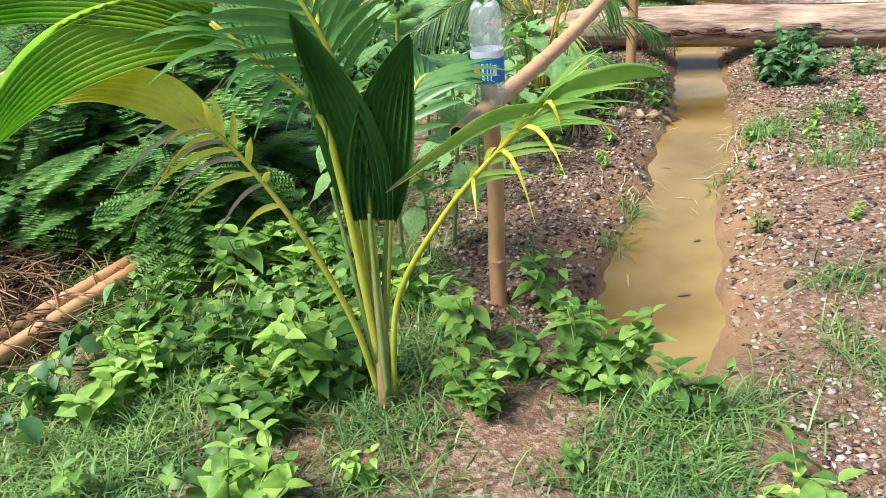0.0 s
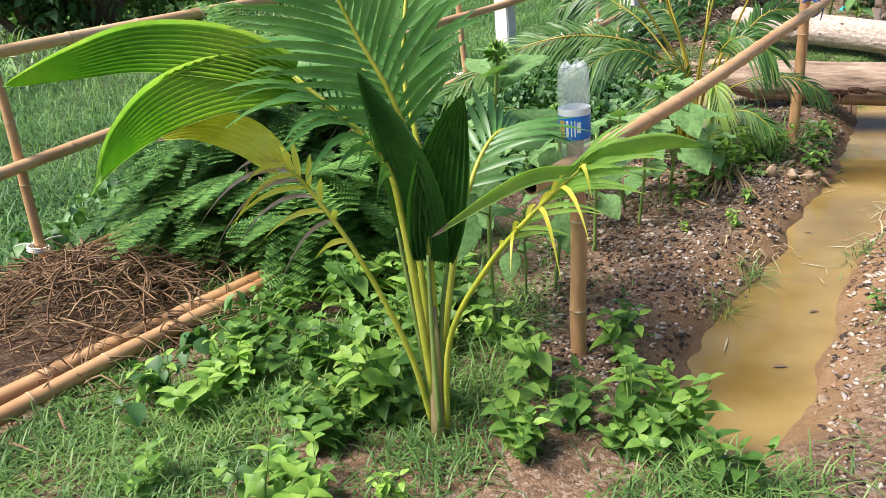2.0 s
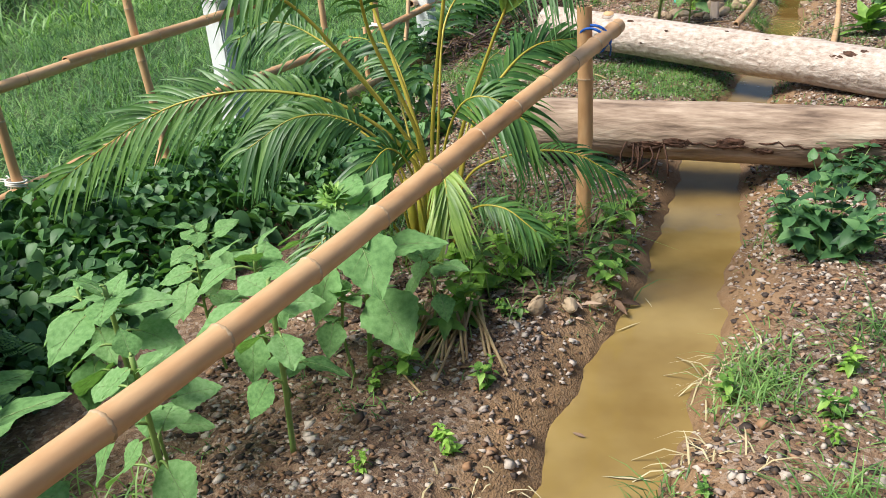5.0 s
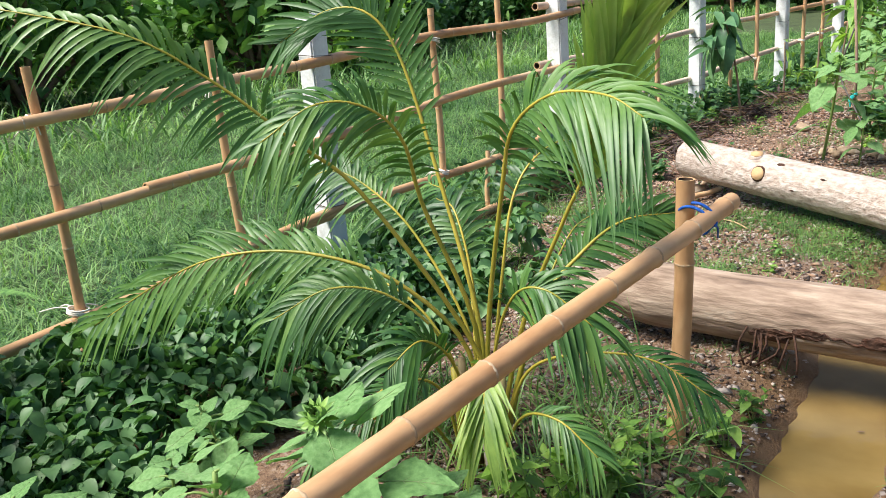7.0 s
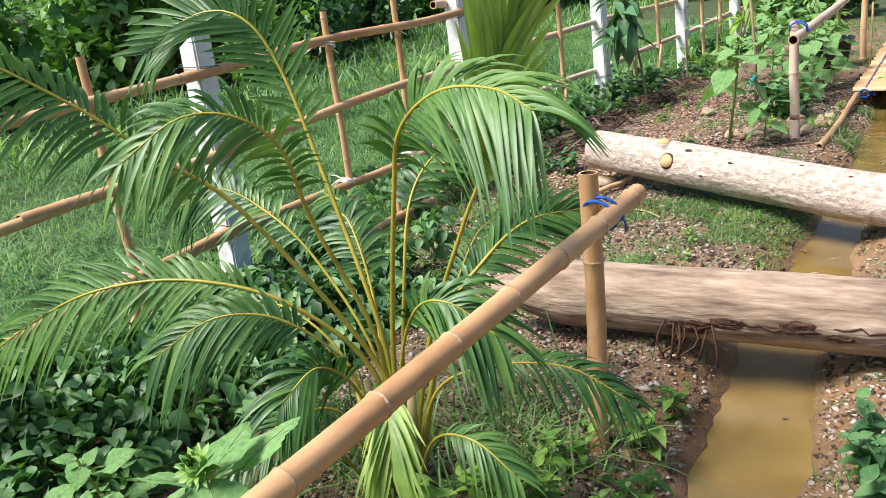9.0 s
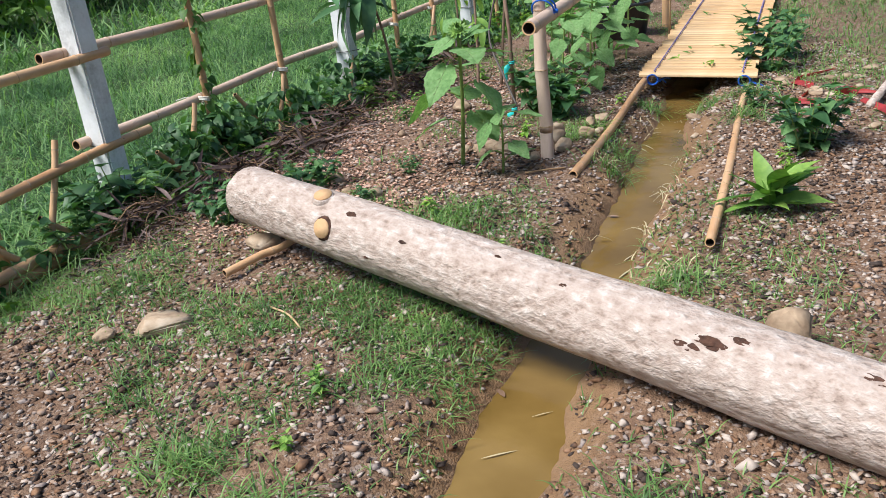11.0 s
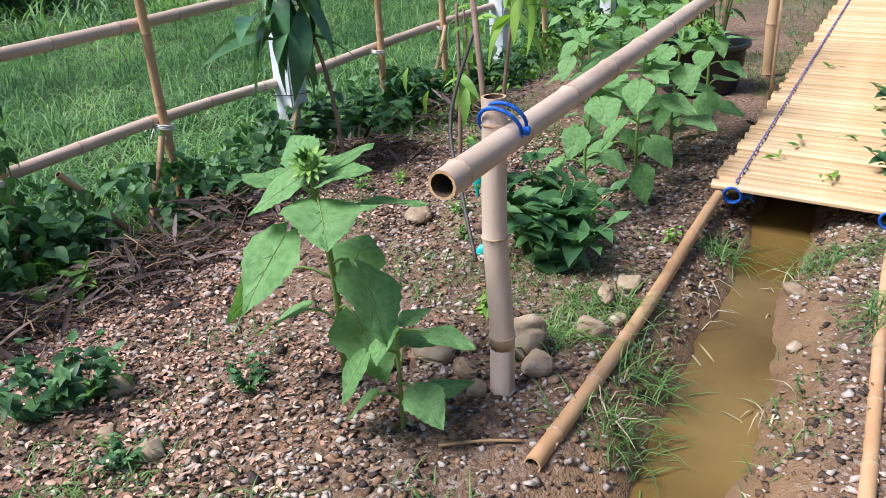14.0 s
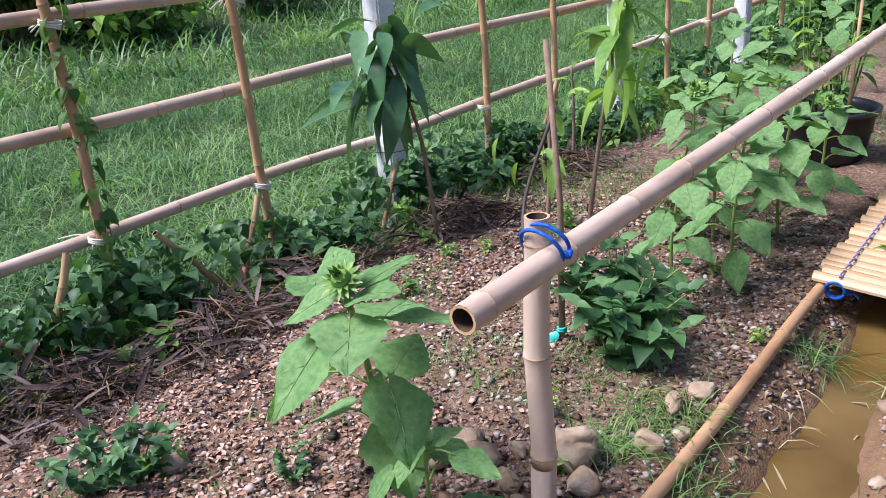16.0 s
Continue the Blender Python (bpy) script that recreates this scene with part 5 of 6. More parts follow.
def sunflower(base, top, n, size, label, seed, bud=True, r=0.009, low=0.2, name="sunflower"):
    rng = np.random.default_rng(seed)
    base = np.array([base[0], base[1], gz(*base[:2]) - 0.01])
    root = thing(name, base, label, "sunflower", "sunflower plants")
    top = np.array(top) - base
    c = catmull([(0, 0, 0), top * 0.5 + np.array([*rng.normal(0, 0.02, 2), 0]), top], 16)
    g = Geo()
    tube(g, c, np.linspace(r, r * 0.7, 16), 9)
    part("stem", g, [stem_m], root, "pale green hairy stem")
    az = rng.uniform(0, 6.28)
    crown = max(4, int(n * 0.42))
    for k in range(n):
        top_leaf = k >= n - crown
        j = k - (n - crown)
        f = 0.88 + 0.12 * j / crown if top_leaf else low + (0.86 - low) * k / max(1, n - crown - 1)
        p = c[min(15, int(round(f * 15)))]
        az += 2.399 + rng.normal(0, 0.2)
        face = -0.45 * math.cos(az - radians(250))
        if top_leaf:
            s = size * rng.uniform(0.72, 0.98) * (1 - 0.45 * j / crown)
            pet, el = s * (0.34 - 0.24 * j / crown), rng.normal(0.14 + 0.45 * j / crown, 0.12) + face
        else:
            s = size * rng.uniform(0.80, 1.12)
            pet, el = s * rng.uniform(0.5, 0.75), rng.normal(-0.14, 0.16) + face
        out = np.array([math.cos(az), math.sin(az), 0])
        e = p + out * pet + np.array([0, 0, 0.25 * pet])
        g = Geo()
        tube(g, catmull([p, p + out * pet * 0.5 + np.array([0, 0, pet * 0.28]), e], 6), [0.0042, 0.0036, 0.0032, 0.003, 0.0028, 0.0026], 6)
        lp = part("leaf_stalk", g, [stem_m], root)
        lf = new("leaf", LEAF_SUN if rng.random() < 0.6 else LEAF_SUN2)
        lf.parent = lp
        face = -0.50 * math.cos(az - radians(250))
        el = rng.normal(-0.32, 0.15) + face if f < 0.80 else rng.normal(0.0, 0.15) + 0.7 * face if f < 0.93 else rng.uniform(0.3, 0.8)
        R = Matrix(turns(np.array([az]), np.array([el]), np.array([rng.normal(0, 0.25)]))[0].tolist()).to_4x4()
        lf.matrix_basis = Matrix.Translation(e) @ R @ Matrix.Scale(s, 4)
    if bud:
        b = new("bud", BUD)
        b.parent = root
        d = Vector((rng.normal(0, 0.15), -0.8, 1)).normalized()
        b.matrix_basis = Matrix.Translation(top) @ d.to_track_quat("Z", "Y").to_matrix().to_4x4()
        b["label"] = "closed green flower bud"
    return root


SL1, SL2 = "sunflower with a closed green bud", "young leafy sunflower plant"
sunflower((1.60, 8.30), (1.655, 8.09, 0.845), 14, 0.18, SL1 + " beside a bamboo post", 1, r=0.010, low=0.34)
sunflower((1.80, 8.12), (1.81, 8.09, 0.50), 10, 0.115, SL2 + " on bare soil", 2, False, 0.006)
for k, (x, y, tx, ty, tz, n, s, b) in enumerate(((0.47, 3.75, 0.45, 3.70, 0.60, 11, 0.165, 1), (0.03, 3.31, 0.045, 3.26, 0.57, 11, 0.115, 0), (-0.10, 4.05, -0.113, 4.01, 0.40, 9, 0.085, 0), (0.365, 3.36, 0.40, 3.32, 0.55, 9, 0.105, 0), (0.126, 3.22, 0.14, 3.20, 0.36, 6, 0.075, 0),
        (0.44, 3.70, 0.46, 3.64, 0.36, 5, 0.10, 0), (-0.01, 2.27, 0.06, 2.27, 0.98, 13, 0.165, 1), (0.13, 2.62, 0.17, 2.60, 0.72, 11, 0.14, 1), (-0.16, 3.45, -0.14, 3.42, 0.48, 9, 0.11, 0), (0.22, 3.02, 0.24, 3.0, 0.55, 9, 0.10, 0), (0.28, 3.60, 0.27, 3.57, 0.52, 9, 0.11, 0),
        (-0.22, 2.78, -0.2, 2.75, 0.60, 9, 0.115, 0), (0.05, 2.50, 0.06, 2.48, 0.42, 6, 0.09, 0), (-0.32, 3.10, -0.3, 3.08, 0.55, 9, 0.12, 0), (0.62, 3.92, 0.62, 3.90, 0.34, 6, 0.09, 0), (0.05, 3.72, 0.04, 3.7, 0.44, 8, 0.095, 0))):
    sunflower((x, y), (tx, ty, tz), n + 2, s, (SL1 if b else SL2) + " in the weedy bed", 30 + k, bool(b), 0.008 if tz > 0.5 else 0.005, low=0.5 if tz < 0.5 else 0.42)
for k, (x, y, h, n, s) in enumerate(((2.13, 9.55, 0.55, 10, 0.13), (2.30, 9.88, 0.60, 11, 0.14), (2.45, 10.3, 0.60, 11, 0.14), (2.58, 10.6, 0.55, 10, 0.14), (2.2, 10.2, 0.62, 11, 0.14), (2.38, 10.85, 0.62, 10, 0.14), (2.05, 10.5, 0.62, 10, 0.13), (2.2, 11.0, 0.6, 10, 0.13), (1.95, 11.1, 0.6, 10, 0.13), (2.3, 11.5, 0.7, 10, 0.14), (2.1, 11.9, 0.7, 10, 0.14), (2.62, 12.2, 0.8, 10, 0.14), (2.3, 12.6, 0.8, 11, 0.14))):
    sunflower((x, y), (x + 0.02, y - 0.02, gz(x, y) + h * 0.92), n + 6, s * 0.95, SL2 + " in a row by the handrail", 60 + k, k % 3 == 0, 0.007)
sf = sunflower((2.75, 13.2), (2.75, 13.2, 1.15), 9, 0.14, "tall sunflower with an open yellow flower far off", 90, False)
g = Geo()
for k in range(16):
    V, Q = leaf_form(0.3, 4, "ovate", 0.1, 0.2)
    a = 2 * math.pi * k / 16
    R = turns(np.array([a]), np.array([0.2]), np.array([0.0]))[0]
    g.add(V * 0.07 @ R.T + np.array([0.03 * math.cos(a), 0.03 * math.sin(a), 1.0]), Q)
part("petals", g, [flower_m], sf, "open yellow petals")

# ---- broad-leaved weeds: three forms, then copies ----


def weed(form, name, label, seed, stems, height, leaf, pairs, kind, mat, width=0.6, spread=0.5, group="weeds"):
    rng = np.random.default_rng(seed)
    root = thing(name, (0, 0, -20), label, "weed", group)
    P, A, E, S = [], [], [], []
    for k in range(stems):
        gs = Geo()
        a, r = rng.uniform(0, 6.28), spread * height * math.sqrt(rng.random())
        h = height * rng.uniform(0.6, 1.05)
        top = np.array([r * math.cos(a) * 1.4, r * math.sin(a) * 1.4, h])
        b = np.array([0.35 * r * math.cos(a), 0.35 * r * math.sin(a), 0])
        c = catmull([b, (b + top) / 2 + (0, 0, h * 0.1), top], 8)
        tube(gs, c, np.linspace(0.0032, 0.0016, 8), 5)
        part("stem", gs, [stem_m], root)
        az = rng.uniform(0, 6.28)
        for j in range(pairs):
            f = 0.25 + 0.75 * j / (pairs - 1)
            p = c[min(7, int(f * 7))]
            for side in (0, math.pi):
                P.append(p)
                A.append(az + side + rng.normal(0, 0.25))
                E.append(rng.normal(0.12, 0.25) + (0.4 if j == pairs - 1 else 0))
                S.append(leaf * rng.uniform(0.65, 1.15) * (0.7 if j == pairs - 1 else 1))
            az += 1.57 + rng.normal(0, 0.2)
    V, q = scatter(leaf_form(width, 5, kind, 0.3, 0.35, 0.0), np.array(P), turns(np.array(A), np.array(E), rng.normal(0, 0.2, len(A))), np.array(S))
    part("leaves", fast_mesh("leaves", V, q, [mat]), [], root)["kind"] = "stuff"
    return root


def put(protos, x, y, s, rng, label=""):
    k = protos[int(rng.integers(len(protos)))]
    ob = copy_thing(k, pose(x, y, gz(x, y) - 0.005, rng.normal(0, 5), rng.normal(0, 5), rng.uniform(0, 360)) @ Matrix.Scale(s, 4))
    if label:
        ob["label"] = label
    return ob


broad = [weed(k, "weed", "bright green leafy weed with toothed ovate leaves", 100 + k, 4, 0.20, 0.088, 4, "ovate", weed_bright if k == 1 else weed_m, 0.56) for k in range(3)]
roundl = [weed(k, "weed", "low weed with rounded pale-edged green leaves", 110 + k, 9, 0.16, 0.052, 4, "ovate", weed_pale if k == 1 else weed_m, 0.95, 0.7) for k in range(3)]
mint = [weed(k, "weed", "bushy weed with dark crinkled heart-shaped leaves", 120 + k, 8, 0.24, 0.07, 5, "heart", bush_m, 0.75, 0.6) for k in range(3)]
rng = np.random.default_rng(77)
for k in range(24):
    x, y = rng.uniform(-0.8, -0.14), rng.uniform(1.65, 2.6)
    put(roundl if rng.random() < 0.65 else broad, x, y, rng.uniform(0.85, 1.25), rng)
for k in range(32):
    x, y = rng.uniform(-1.0, 0.95), rng.uniform(0.90, 1.80)
    if math.hypot(x - PB[0], y - PB[1]) > 0.2 and not (x > 0.5 and y > 1.62):
        put(broad if rng.random() < 0.6 else roundl, x, y, rng.uniform(0.35, 1.05), rng)
for x, y, s in ((0.22, 1.95, 0.9), (0.05, 2.2, 0.8), (0.44, 2.15, 0.85), (0.50, 1.85, 0.9), (0.33, 1.78, 0.8), (0.12, 2.02, 0.7), (0.55, 2.0, 0.7), (0.4, 2.35, 0.6), (0.15, 1.66, 0.9), (0.49, 1.72, 1.0), (0.6, 1.78, 0.9)):
    put(broad, x, y, s, rng)
for x, y, s in ((0.72, 4.02, 0.9), (0.85, 4.25, 0.85), (0.62, 3.88, 0.8), (0.78, 4.15, 1.0), (1.2, 4.5, 0.7), (1.22, 4.75, 0.8), (1.15, 4.35, 0.6), (0.95, 4.4, 0.8), (0.55, 3.72, 0.6), (1.0, 4.55, 0.7), (1.3, 4.95, 0.6)):
    put(broad, x, y, s, rng, "leafy green weed beside the palm clump")
for x, y, s in ((1.85, 4.45, 1.0), (1.93, 4.52, 1.0), (1.80, 4.55, 0.9), (2.05, 5.0, 0.8), (2.15, 5.05, 0.7), (2.3, 4.6, 0.6), (2.0, 3.9, 0.5), (1.75, 3.75, 0.4), (0.87, 8.06, 0.75), (0.93, 8.12, 0.7), (2.0, 9.2, 1.4), (2.05, 9.1, 1.2), (1.95, 9.3, 1.2), (3.12, 8.12, 1.3), (1.2, 7.9, 0.3), (1.35, 8.25, 0.4), (0.62, 7.7, 0.7), (0.5, 7.9, 0.7), (3.2, 8.3, 1.0), (3.4, 9.9, 1.2), (3.55, 10.3, 1.2), (3.1, 9.0, 0.6), (3.6, 10.8, 1.3)):
    put(mint if y > 7.5 or y > 4.4 else broad, x, y, s, rng, "leafy green weed growing on bare soil")
for k in range(40):
    x, y = rng.uniform(0.3, 3.6), rng.uniform(5.6, 11)
    if trench(np.array([x]), np.array([y]))[0] > 0.12 and (x - FA[0]) * FN[0] + (y - FA[1]) * FN[1] > 0.3:
        put(broad, x, y, rng.uniform(0.25, 0.5), rng, "small green weed seedling on soil")
for k in range(30):
    x, y = rng.uniform(0.4, 2.6), rng.uniform(2.5, 5)
    if trench(np.array([x]), np.array([y]))[0] > 0.08:
        put(broad, x, y, rng.uniform(0.2, 0.42), rng, "small green weed seedling on soil")
for k in range(16):
    q = FA + FD * rng.uniform(-0.7, 4.6) + FN * rng.uniform(-0.02, 0.24)
    put(mint, q[0], q[1], rng.uniform(0.9, 1.7), rng, "dark leafy weed growing at the foot of the fence")
# along the fence
def thicket(name, n, s0, s1, u0, u1, h, leaf, seed, mat, label, keep=None):
    """A mass of stems and heart-shaped leaves along the fence."""
    rng = np.random.default_rng(seed)
    s, u = rng.uniform(s0, s1, n), u0 + (u1 - u0) * rng.random(n)
    xy = FA + s[:, None] * FD + u[:, None] * FN
    if keep is not None:
        k = keep(xy[:, 0], xy[:, 1])
        xy, s, u = xy[k], s[k], u[k]
    n = len(xy)
    gate = vnoise(xy[:, 0] * 1.6 + 7, xy[:, 1] * 1.6, seed + 1) + 0.5 * vnoise(xy[:, 0] * 5, xy[:, 1] * 5, seed + 2) > -0.10 - 0.08 * (s < -1.7)
    xy, s, u = xy[gate], s[gate], u[gate]
    n = len(xy)
    dome = np.clip(0.45 + 1.2 * vnoise(xy[:, 0] * 2.2, xy[:, 1] * 2.2, seed) + 0.35, 0.25, 1.0) * np.clip(3.0 * np.minimum(u - u0, u1 - u) / (u1 - u0) + 0.35, 0, 1)
    z = ground_z(xy[:, 0], xy[:, 1]) + h * dome * (1 - rng.random(n) ** 2 * 0.9)
    pos = np.stack([xy[:, 0], xy[:, 1], z], -1)
    V, q = scatter(leaf_form(0.72, 6, "ovate", 0.35, 0.35), pos, turns(rng.uniform(0, 6.28, n), rng.normal(-0.5, 0.35, n), rng.normal(0, 0.4, n)), rng.uniform(0.45, 1.45, n) * leaf)
    return tagged(new(name, fast_mesh(name, V, q, [mat])), label, "weeds", kind="stuff")


clear = lambda x, y: np.hypot(x - AB[0], y - AB[1]) > 0.3
thicket("weed_thicket", 12500, -5.6, -1.7, 0.02, 1.15, 0.36, 0.06, 61, bush_m, "thicket of dark heart-leaved weeds below the fence", clear)
thicket("weed_thicket", 7000, -7.5, -4.2, -0.9, 1.5, 0.34, 0.065, 62, bush_m, "thicket of green weeds beside the fence", lambda x, y: (np.hypot(x + 1.6, (y - 2.15) * 0.9) > 0.72) & (x < -0.55 - 0.3 * (y < 2.5)))
thicket("weed_thicket", 9000, -1.8, 12, -0.3, 0.26, 0.36, 0.06, 63, bush_m, "dark leafy weeds along the foot of the fence")
thicket("weed_thicket", 2000, -1.8, 9, -0.1, 0.5, 0.13, 0.04, 64, weed_m, "bright low weeds along the fence")
for k in range(40):
    s, u = rng.uniform(-0.5, 8), -0.1 + 0.42 * rng.random()
    x, y, _ = fence_at(s, u)
    put(mint if rng.random() < 0.4 else broad, x, y, rng.uniform(0.6, 1.2), rng, "leafy weed along the foot of the fence")
for o in broad + roundl + mint:
    for ch in list(o.children_recursive) + [o]:
        bpy.data.objects.remove(ch)

# climbing vine on one fence pole
vine = thing("climbing_vine", fence_at(0.78, 0, gz(*fence_at(0.78)[:2])), "leafy green vine winding up a bamboo fence pole", "vine")
g = Geo()
a = np.linspace(0, 22, 70)
tube(g, np.stack([0.03 * np.cos(a), 0.03 * np.sin(a), 0.02 + a / 22 * 1.4], -1), 0.003, 5)
part("stem", g, [stem_m], vine)
rng = np.random.default_rng(8)
n = 130
h = rng.uniform(0, 1.4, n)
az = rng.uniform(0, 6.28, n)
V, q = scatter(leaf_form(0.8, 4, "heart", 0.4, 0.2), np.stack([0.035 * np.cos(az), 0.035 * np.sin(az), h], -1), turns(az, rng.normal(-0.5, 0.4, n), rng.normal(0, 0.4, n)), rng.uniform(0.03, 0.07, n))
part("leaves", fast_mesh("leaves", V, q, [weed_m]), [], vine)

# ---- feathery dark shrub behind the coconut palm ----


def feathery_shrub(base, h, spread, n, seed):
    rng = np.random.default_rng(seed)
    root = thing("feathery_shrub", (*base, gz(*base)), "dark green shrub with fine feathery compound leaves", "shrub", "feathery shrubs")
    g, P, R, S = Geo(), [], [], []
    for k in range(n):
        a, e = rng.uniform(0, 6.28), rng.uniform(0.15, 1.4)
        tip = np.array([math.cos(a) * math.cos(e) * spread, math.sin(a) * math.cos(e) * spread, math.sin(e) * h]) * rng.uniform(0.55, 1)
        tip[2] = max(0.12, tip[2])
        c = catmull([(0, 0, 0), tip * 0.5 + (0, 0, 0.1 * h), tip], 10)
        tube(g, c, np.linspace(0.010, 0.003, 10), 5)
        for j in range(8):
            p = c[min(9, 3 + j)] if j < 7 else c[9]
            az, el = rng.uniform(0, 6.28), rng.normal(-0.1, 0.35)
            d = turns(np.array([az]), np.array([el]), np.array([0.0]))[0]
            ln = rng.uniform(0.16, 0.30)
            for m in range(9):
                q = p + d[:, 0] * ln * (m + 1) / 9 - np.array([0, 0, 0.35 * ln * ((m + 1) / 9) ** 2])
                for side in (1, -1):
                    P.append(q)
                    rr = turns(np.array([az + side * 1.1]), np.array([el * 0.5 - 0.15]), np.array([0.0]))[0]
                    R.append(rr)
                    S.append(0.095 * math.sin(math.pi * (0.2 + 0.7 * m / 9)))
    part("branches", g, [twigbark_m], root)["kind"] = "stuff"
    # each pinna is a row of tiny leaflets
    row = []
    quads = []
    for i in range(7):
        for sd in (1, -1):
            b = len(row)
            x = 0.08 + i * 0.13
            row += [(x, 0, 0), (x + 0.085, 0, 0), (x + 0.12, sd * 0.26, 0.02), (x + 0.05, sd * 0.26, 0.02)]
            quads.append((b, b + 1, b + 2, b + 3))
    V, q = scatter((np.array(row), np.array(quads)), np.array(P), np.array(R), np.array(S))
    part("leaves", fast_mesh("leaves", V, q, [fern_m]), [], root)
    return root


for k, (x, y, h, sp, n) in enumerate(((-1.05, 3.0, 1.0, 0.62, 28), (-0.95, 3.35, 0.95, 0.5, 24), (-1.35, 3.45, 1.15, 0.75, 32), (-0.8, 2.75, 0.55, 0.4, 16), (-1.75, 4.1, 1.0, 0.6, 20), (-1.6, 3.0, 0.7, 0.55, 20), (-1.25, 2.85, 0.8, 0.5, 22))):
    feathery_shrub((x, y), h, sp, n, 200 + k)

# ---- heap of dry brush ----
heap = tagged(new("brush_heap"), "heap of dry brown grass and twigs on the ground", "brush heap")
heap.location = (-1.55, 2.2, gz(-1.55, 2.2))
g = Geo()
rng = np.random.default_rng(31)
for k in range(1100):
    cx, cy = rng.normal(0, 0.28), rng.normal(0, 0.30)
    z = max(0.0, 0.20 * math.exp(-(cx * cx + cy * cy) / 0.16)) + rng.uniform(0, 0.04)
    a, L = rng.uniform(0, 6.28), rng.uniform(0.10, 0.34)
    d = np.array([math.cos(a), math.sin(a), rng.normal(0, 0.25)]) * L / 2
    m = np.array([cx, cy, z])
    tube(g, catmull([m - d, m + rng.normal(0, 0.02, 3) + (0, 0, 0.02), m + d], 5), rng.uniform(0.0015, 0.004), 3, cap=False)
part("twigs", g, [twig_m], heap)["kind"] = "stuff"

# dead weeds raked into low heaps below the fence
rng = np.random.default_rng(33)
for sx, ux, n in ((0.35, 0.42, 420), (0.95, 0.46, 420), (1.45, 0.40, 300), (2.3, 0.50, 380), (3.3, 0.48, 260), (-0.2, 0.40, 240)):
    hx, hy, _ = fence_at(sx, ux)
    heap = tagged(new("weed_heap"), "low heap of dead grey-brown weeds below the fence", "weed heap", "dead weed heaps")
    heap.location = (hx, hy, gz(hx, hy))
    g = Geo()
    for k in range(n):
        cx, cy = rng.normal(0, 0.16), rng.normal(0, 0.19)
        z = 0.10 * math.exp(-(cx * cx + cy * cy) / 0.05) + rng.uniform(-0.01, 0.03)
        a, L = rng.uniform(0, 6.28), rng.uniform(0.06, 0.22)
        d = np.array([math.cos(a), math.sin(a), rng.normal(0, 0.3)]) * L / 2
        m = np.array([cx, cy, z])
        V, Q = leaf_form(0.04 + 0.09 * rng.random(), 4, "lance", rng.uniform(-0.1, 0.4), 0.3)
        R = turns(np.array([a]), np.array([rng.normal(0.1, 0.3)]), rng.normal(0, 0.6, 1))[0]
        if k % 3:
            g.add(V * L @ R.T + m, Q, 0)
        else:
            tube(g, catmull([m - d, m + rng.normal(0, 0.015, 3) + (0, 0, 0.015), m + d], 4), rng.uniform(0.0012, 0.003), 3, 1, cap=False)
    part("dead_weeds", g, [dark_litter, twig_m], heap)["kind"] = "stuff"

# bundle of cut dry stalks and a broken leaf by the palm clump
rng = np.random.default_rng(41)
for k in range(26):
    a = rng.normal(-1.75, 0.35)
    x, y = 0.70 + rng.normal(0, 0.05), 3.98 + rng.normal(0, 0.04)
    L = rng.uniform(0.15, 0.28)
    ex, ey = x + L * math.cos(a), y + L * math.sin(a)
    g = Geo()
    tube(g, [(x, y, gz(x, y) + 0.05 + 0.03 * rng.random()), (ex, ey, gz(ex, ey) + 0.008)], [0.005, 0.004], 6)
    ob = part("dry_stalk", g, [stick_m])
    tagged(ob, "cut dry tan stalk in a fanned bundle", "stalk", "dry stalks")
for a, b, bend in (((0.95, 3.95), (1.22, 3.85), 0.05), ((1.9, 8.05), (2.08, 8.10), 0.01), ((1.2, 3.75), (1.28, 3.85), 0.02), ((1.45, 2.9), (1.75, 3.0), 0.03), ((0.65, 3.6), (0.52, 3.78), 0.0), ((1.05, 6.9), (1.2, 6.75), 0.01)):
    g = Geo()
    m = (np.add(a, b) / 2 + bend)
    tube(g, catmull([(*a, gz(*a) + 0.01), (*m, gz(*m) + 0.015), (*b, gz(*b) + 0.008)], 8), 0.004, 5)
    tagged(part("dry_twig", g, [stick_m]), "thin dry twig lying on the soil", "twig", "dry twigs")

# ---- saplings, stake, pot ----


def mango(base, h, label, seed, n=26, leaf=0.19, mat=mango_m, lean=(0, 0)):
    rng = np.random.default_rng(seed)
    root = thing("sapling", (*base, gz(*base)), label, "sapling", "saplings")
    g = Geo()
    c = catmull([(0, 0, -0.02), (0.01 + lean[0] * 0.4, 0.01, h * 0.5), (lean[0], lean[1], h)], 14)
    tube(g, c, np.linspace(0.011, 0.006, 14), 7)
    part("stem", g, [twigbark_m], root)
    p = np.tile(c[-1], (n, 1)) - np.stack([rng.normal(0, 0.06, n), rng.normal(0, 0.06, n), rng.uniform(-0.02, 0.36, n)], -1)
    az = rng.uniform(0, 6.28, n)
    V, q = scatter(leaf_form(0.30, 7, "lance", 0.55, 0.3), p, turns(az, rng.uniform(-1.1, 0.45, n), rng.normal(0, 0.3, n)), rng.uniform(0.7, 1.2, n) * leaf)
    part("leaves", fast_mesh("leaves", V, q, [mat]), [], root)
    return root


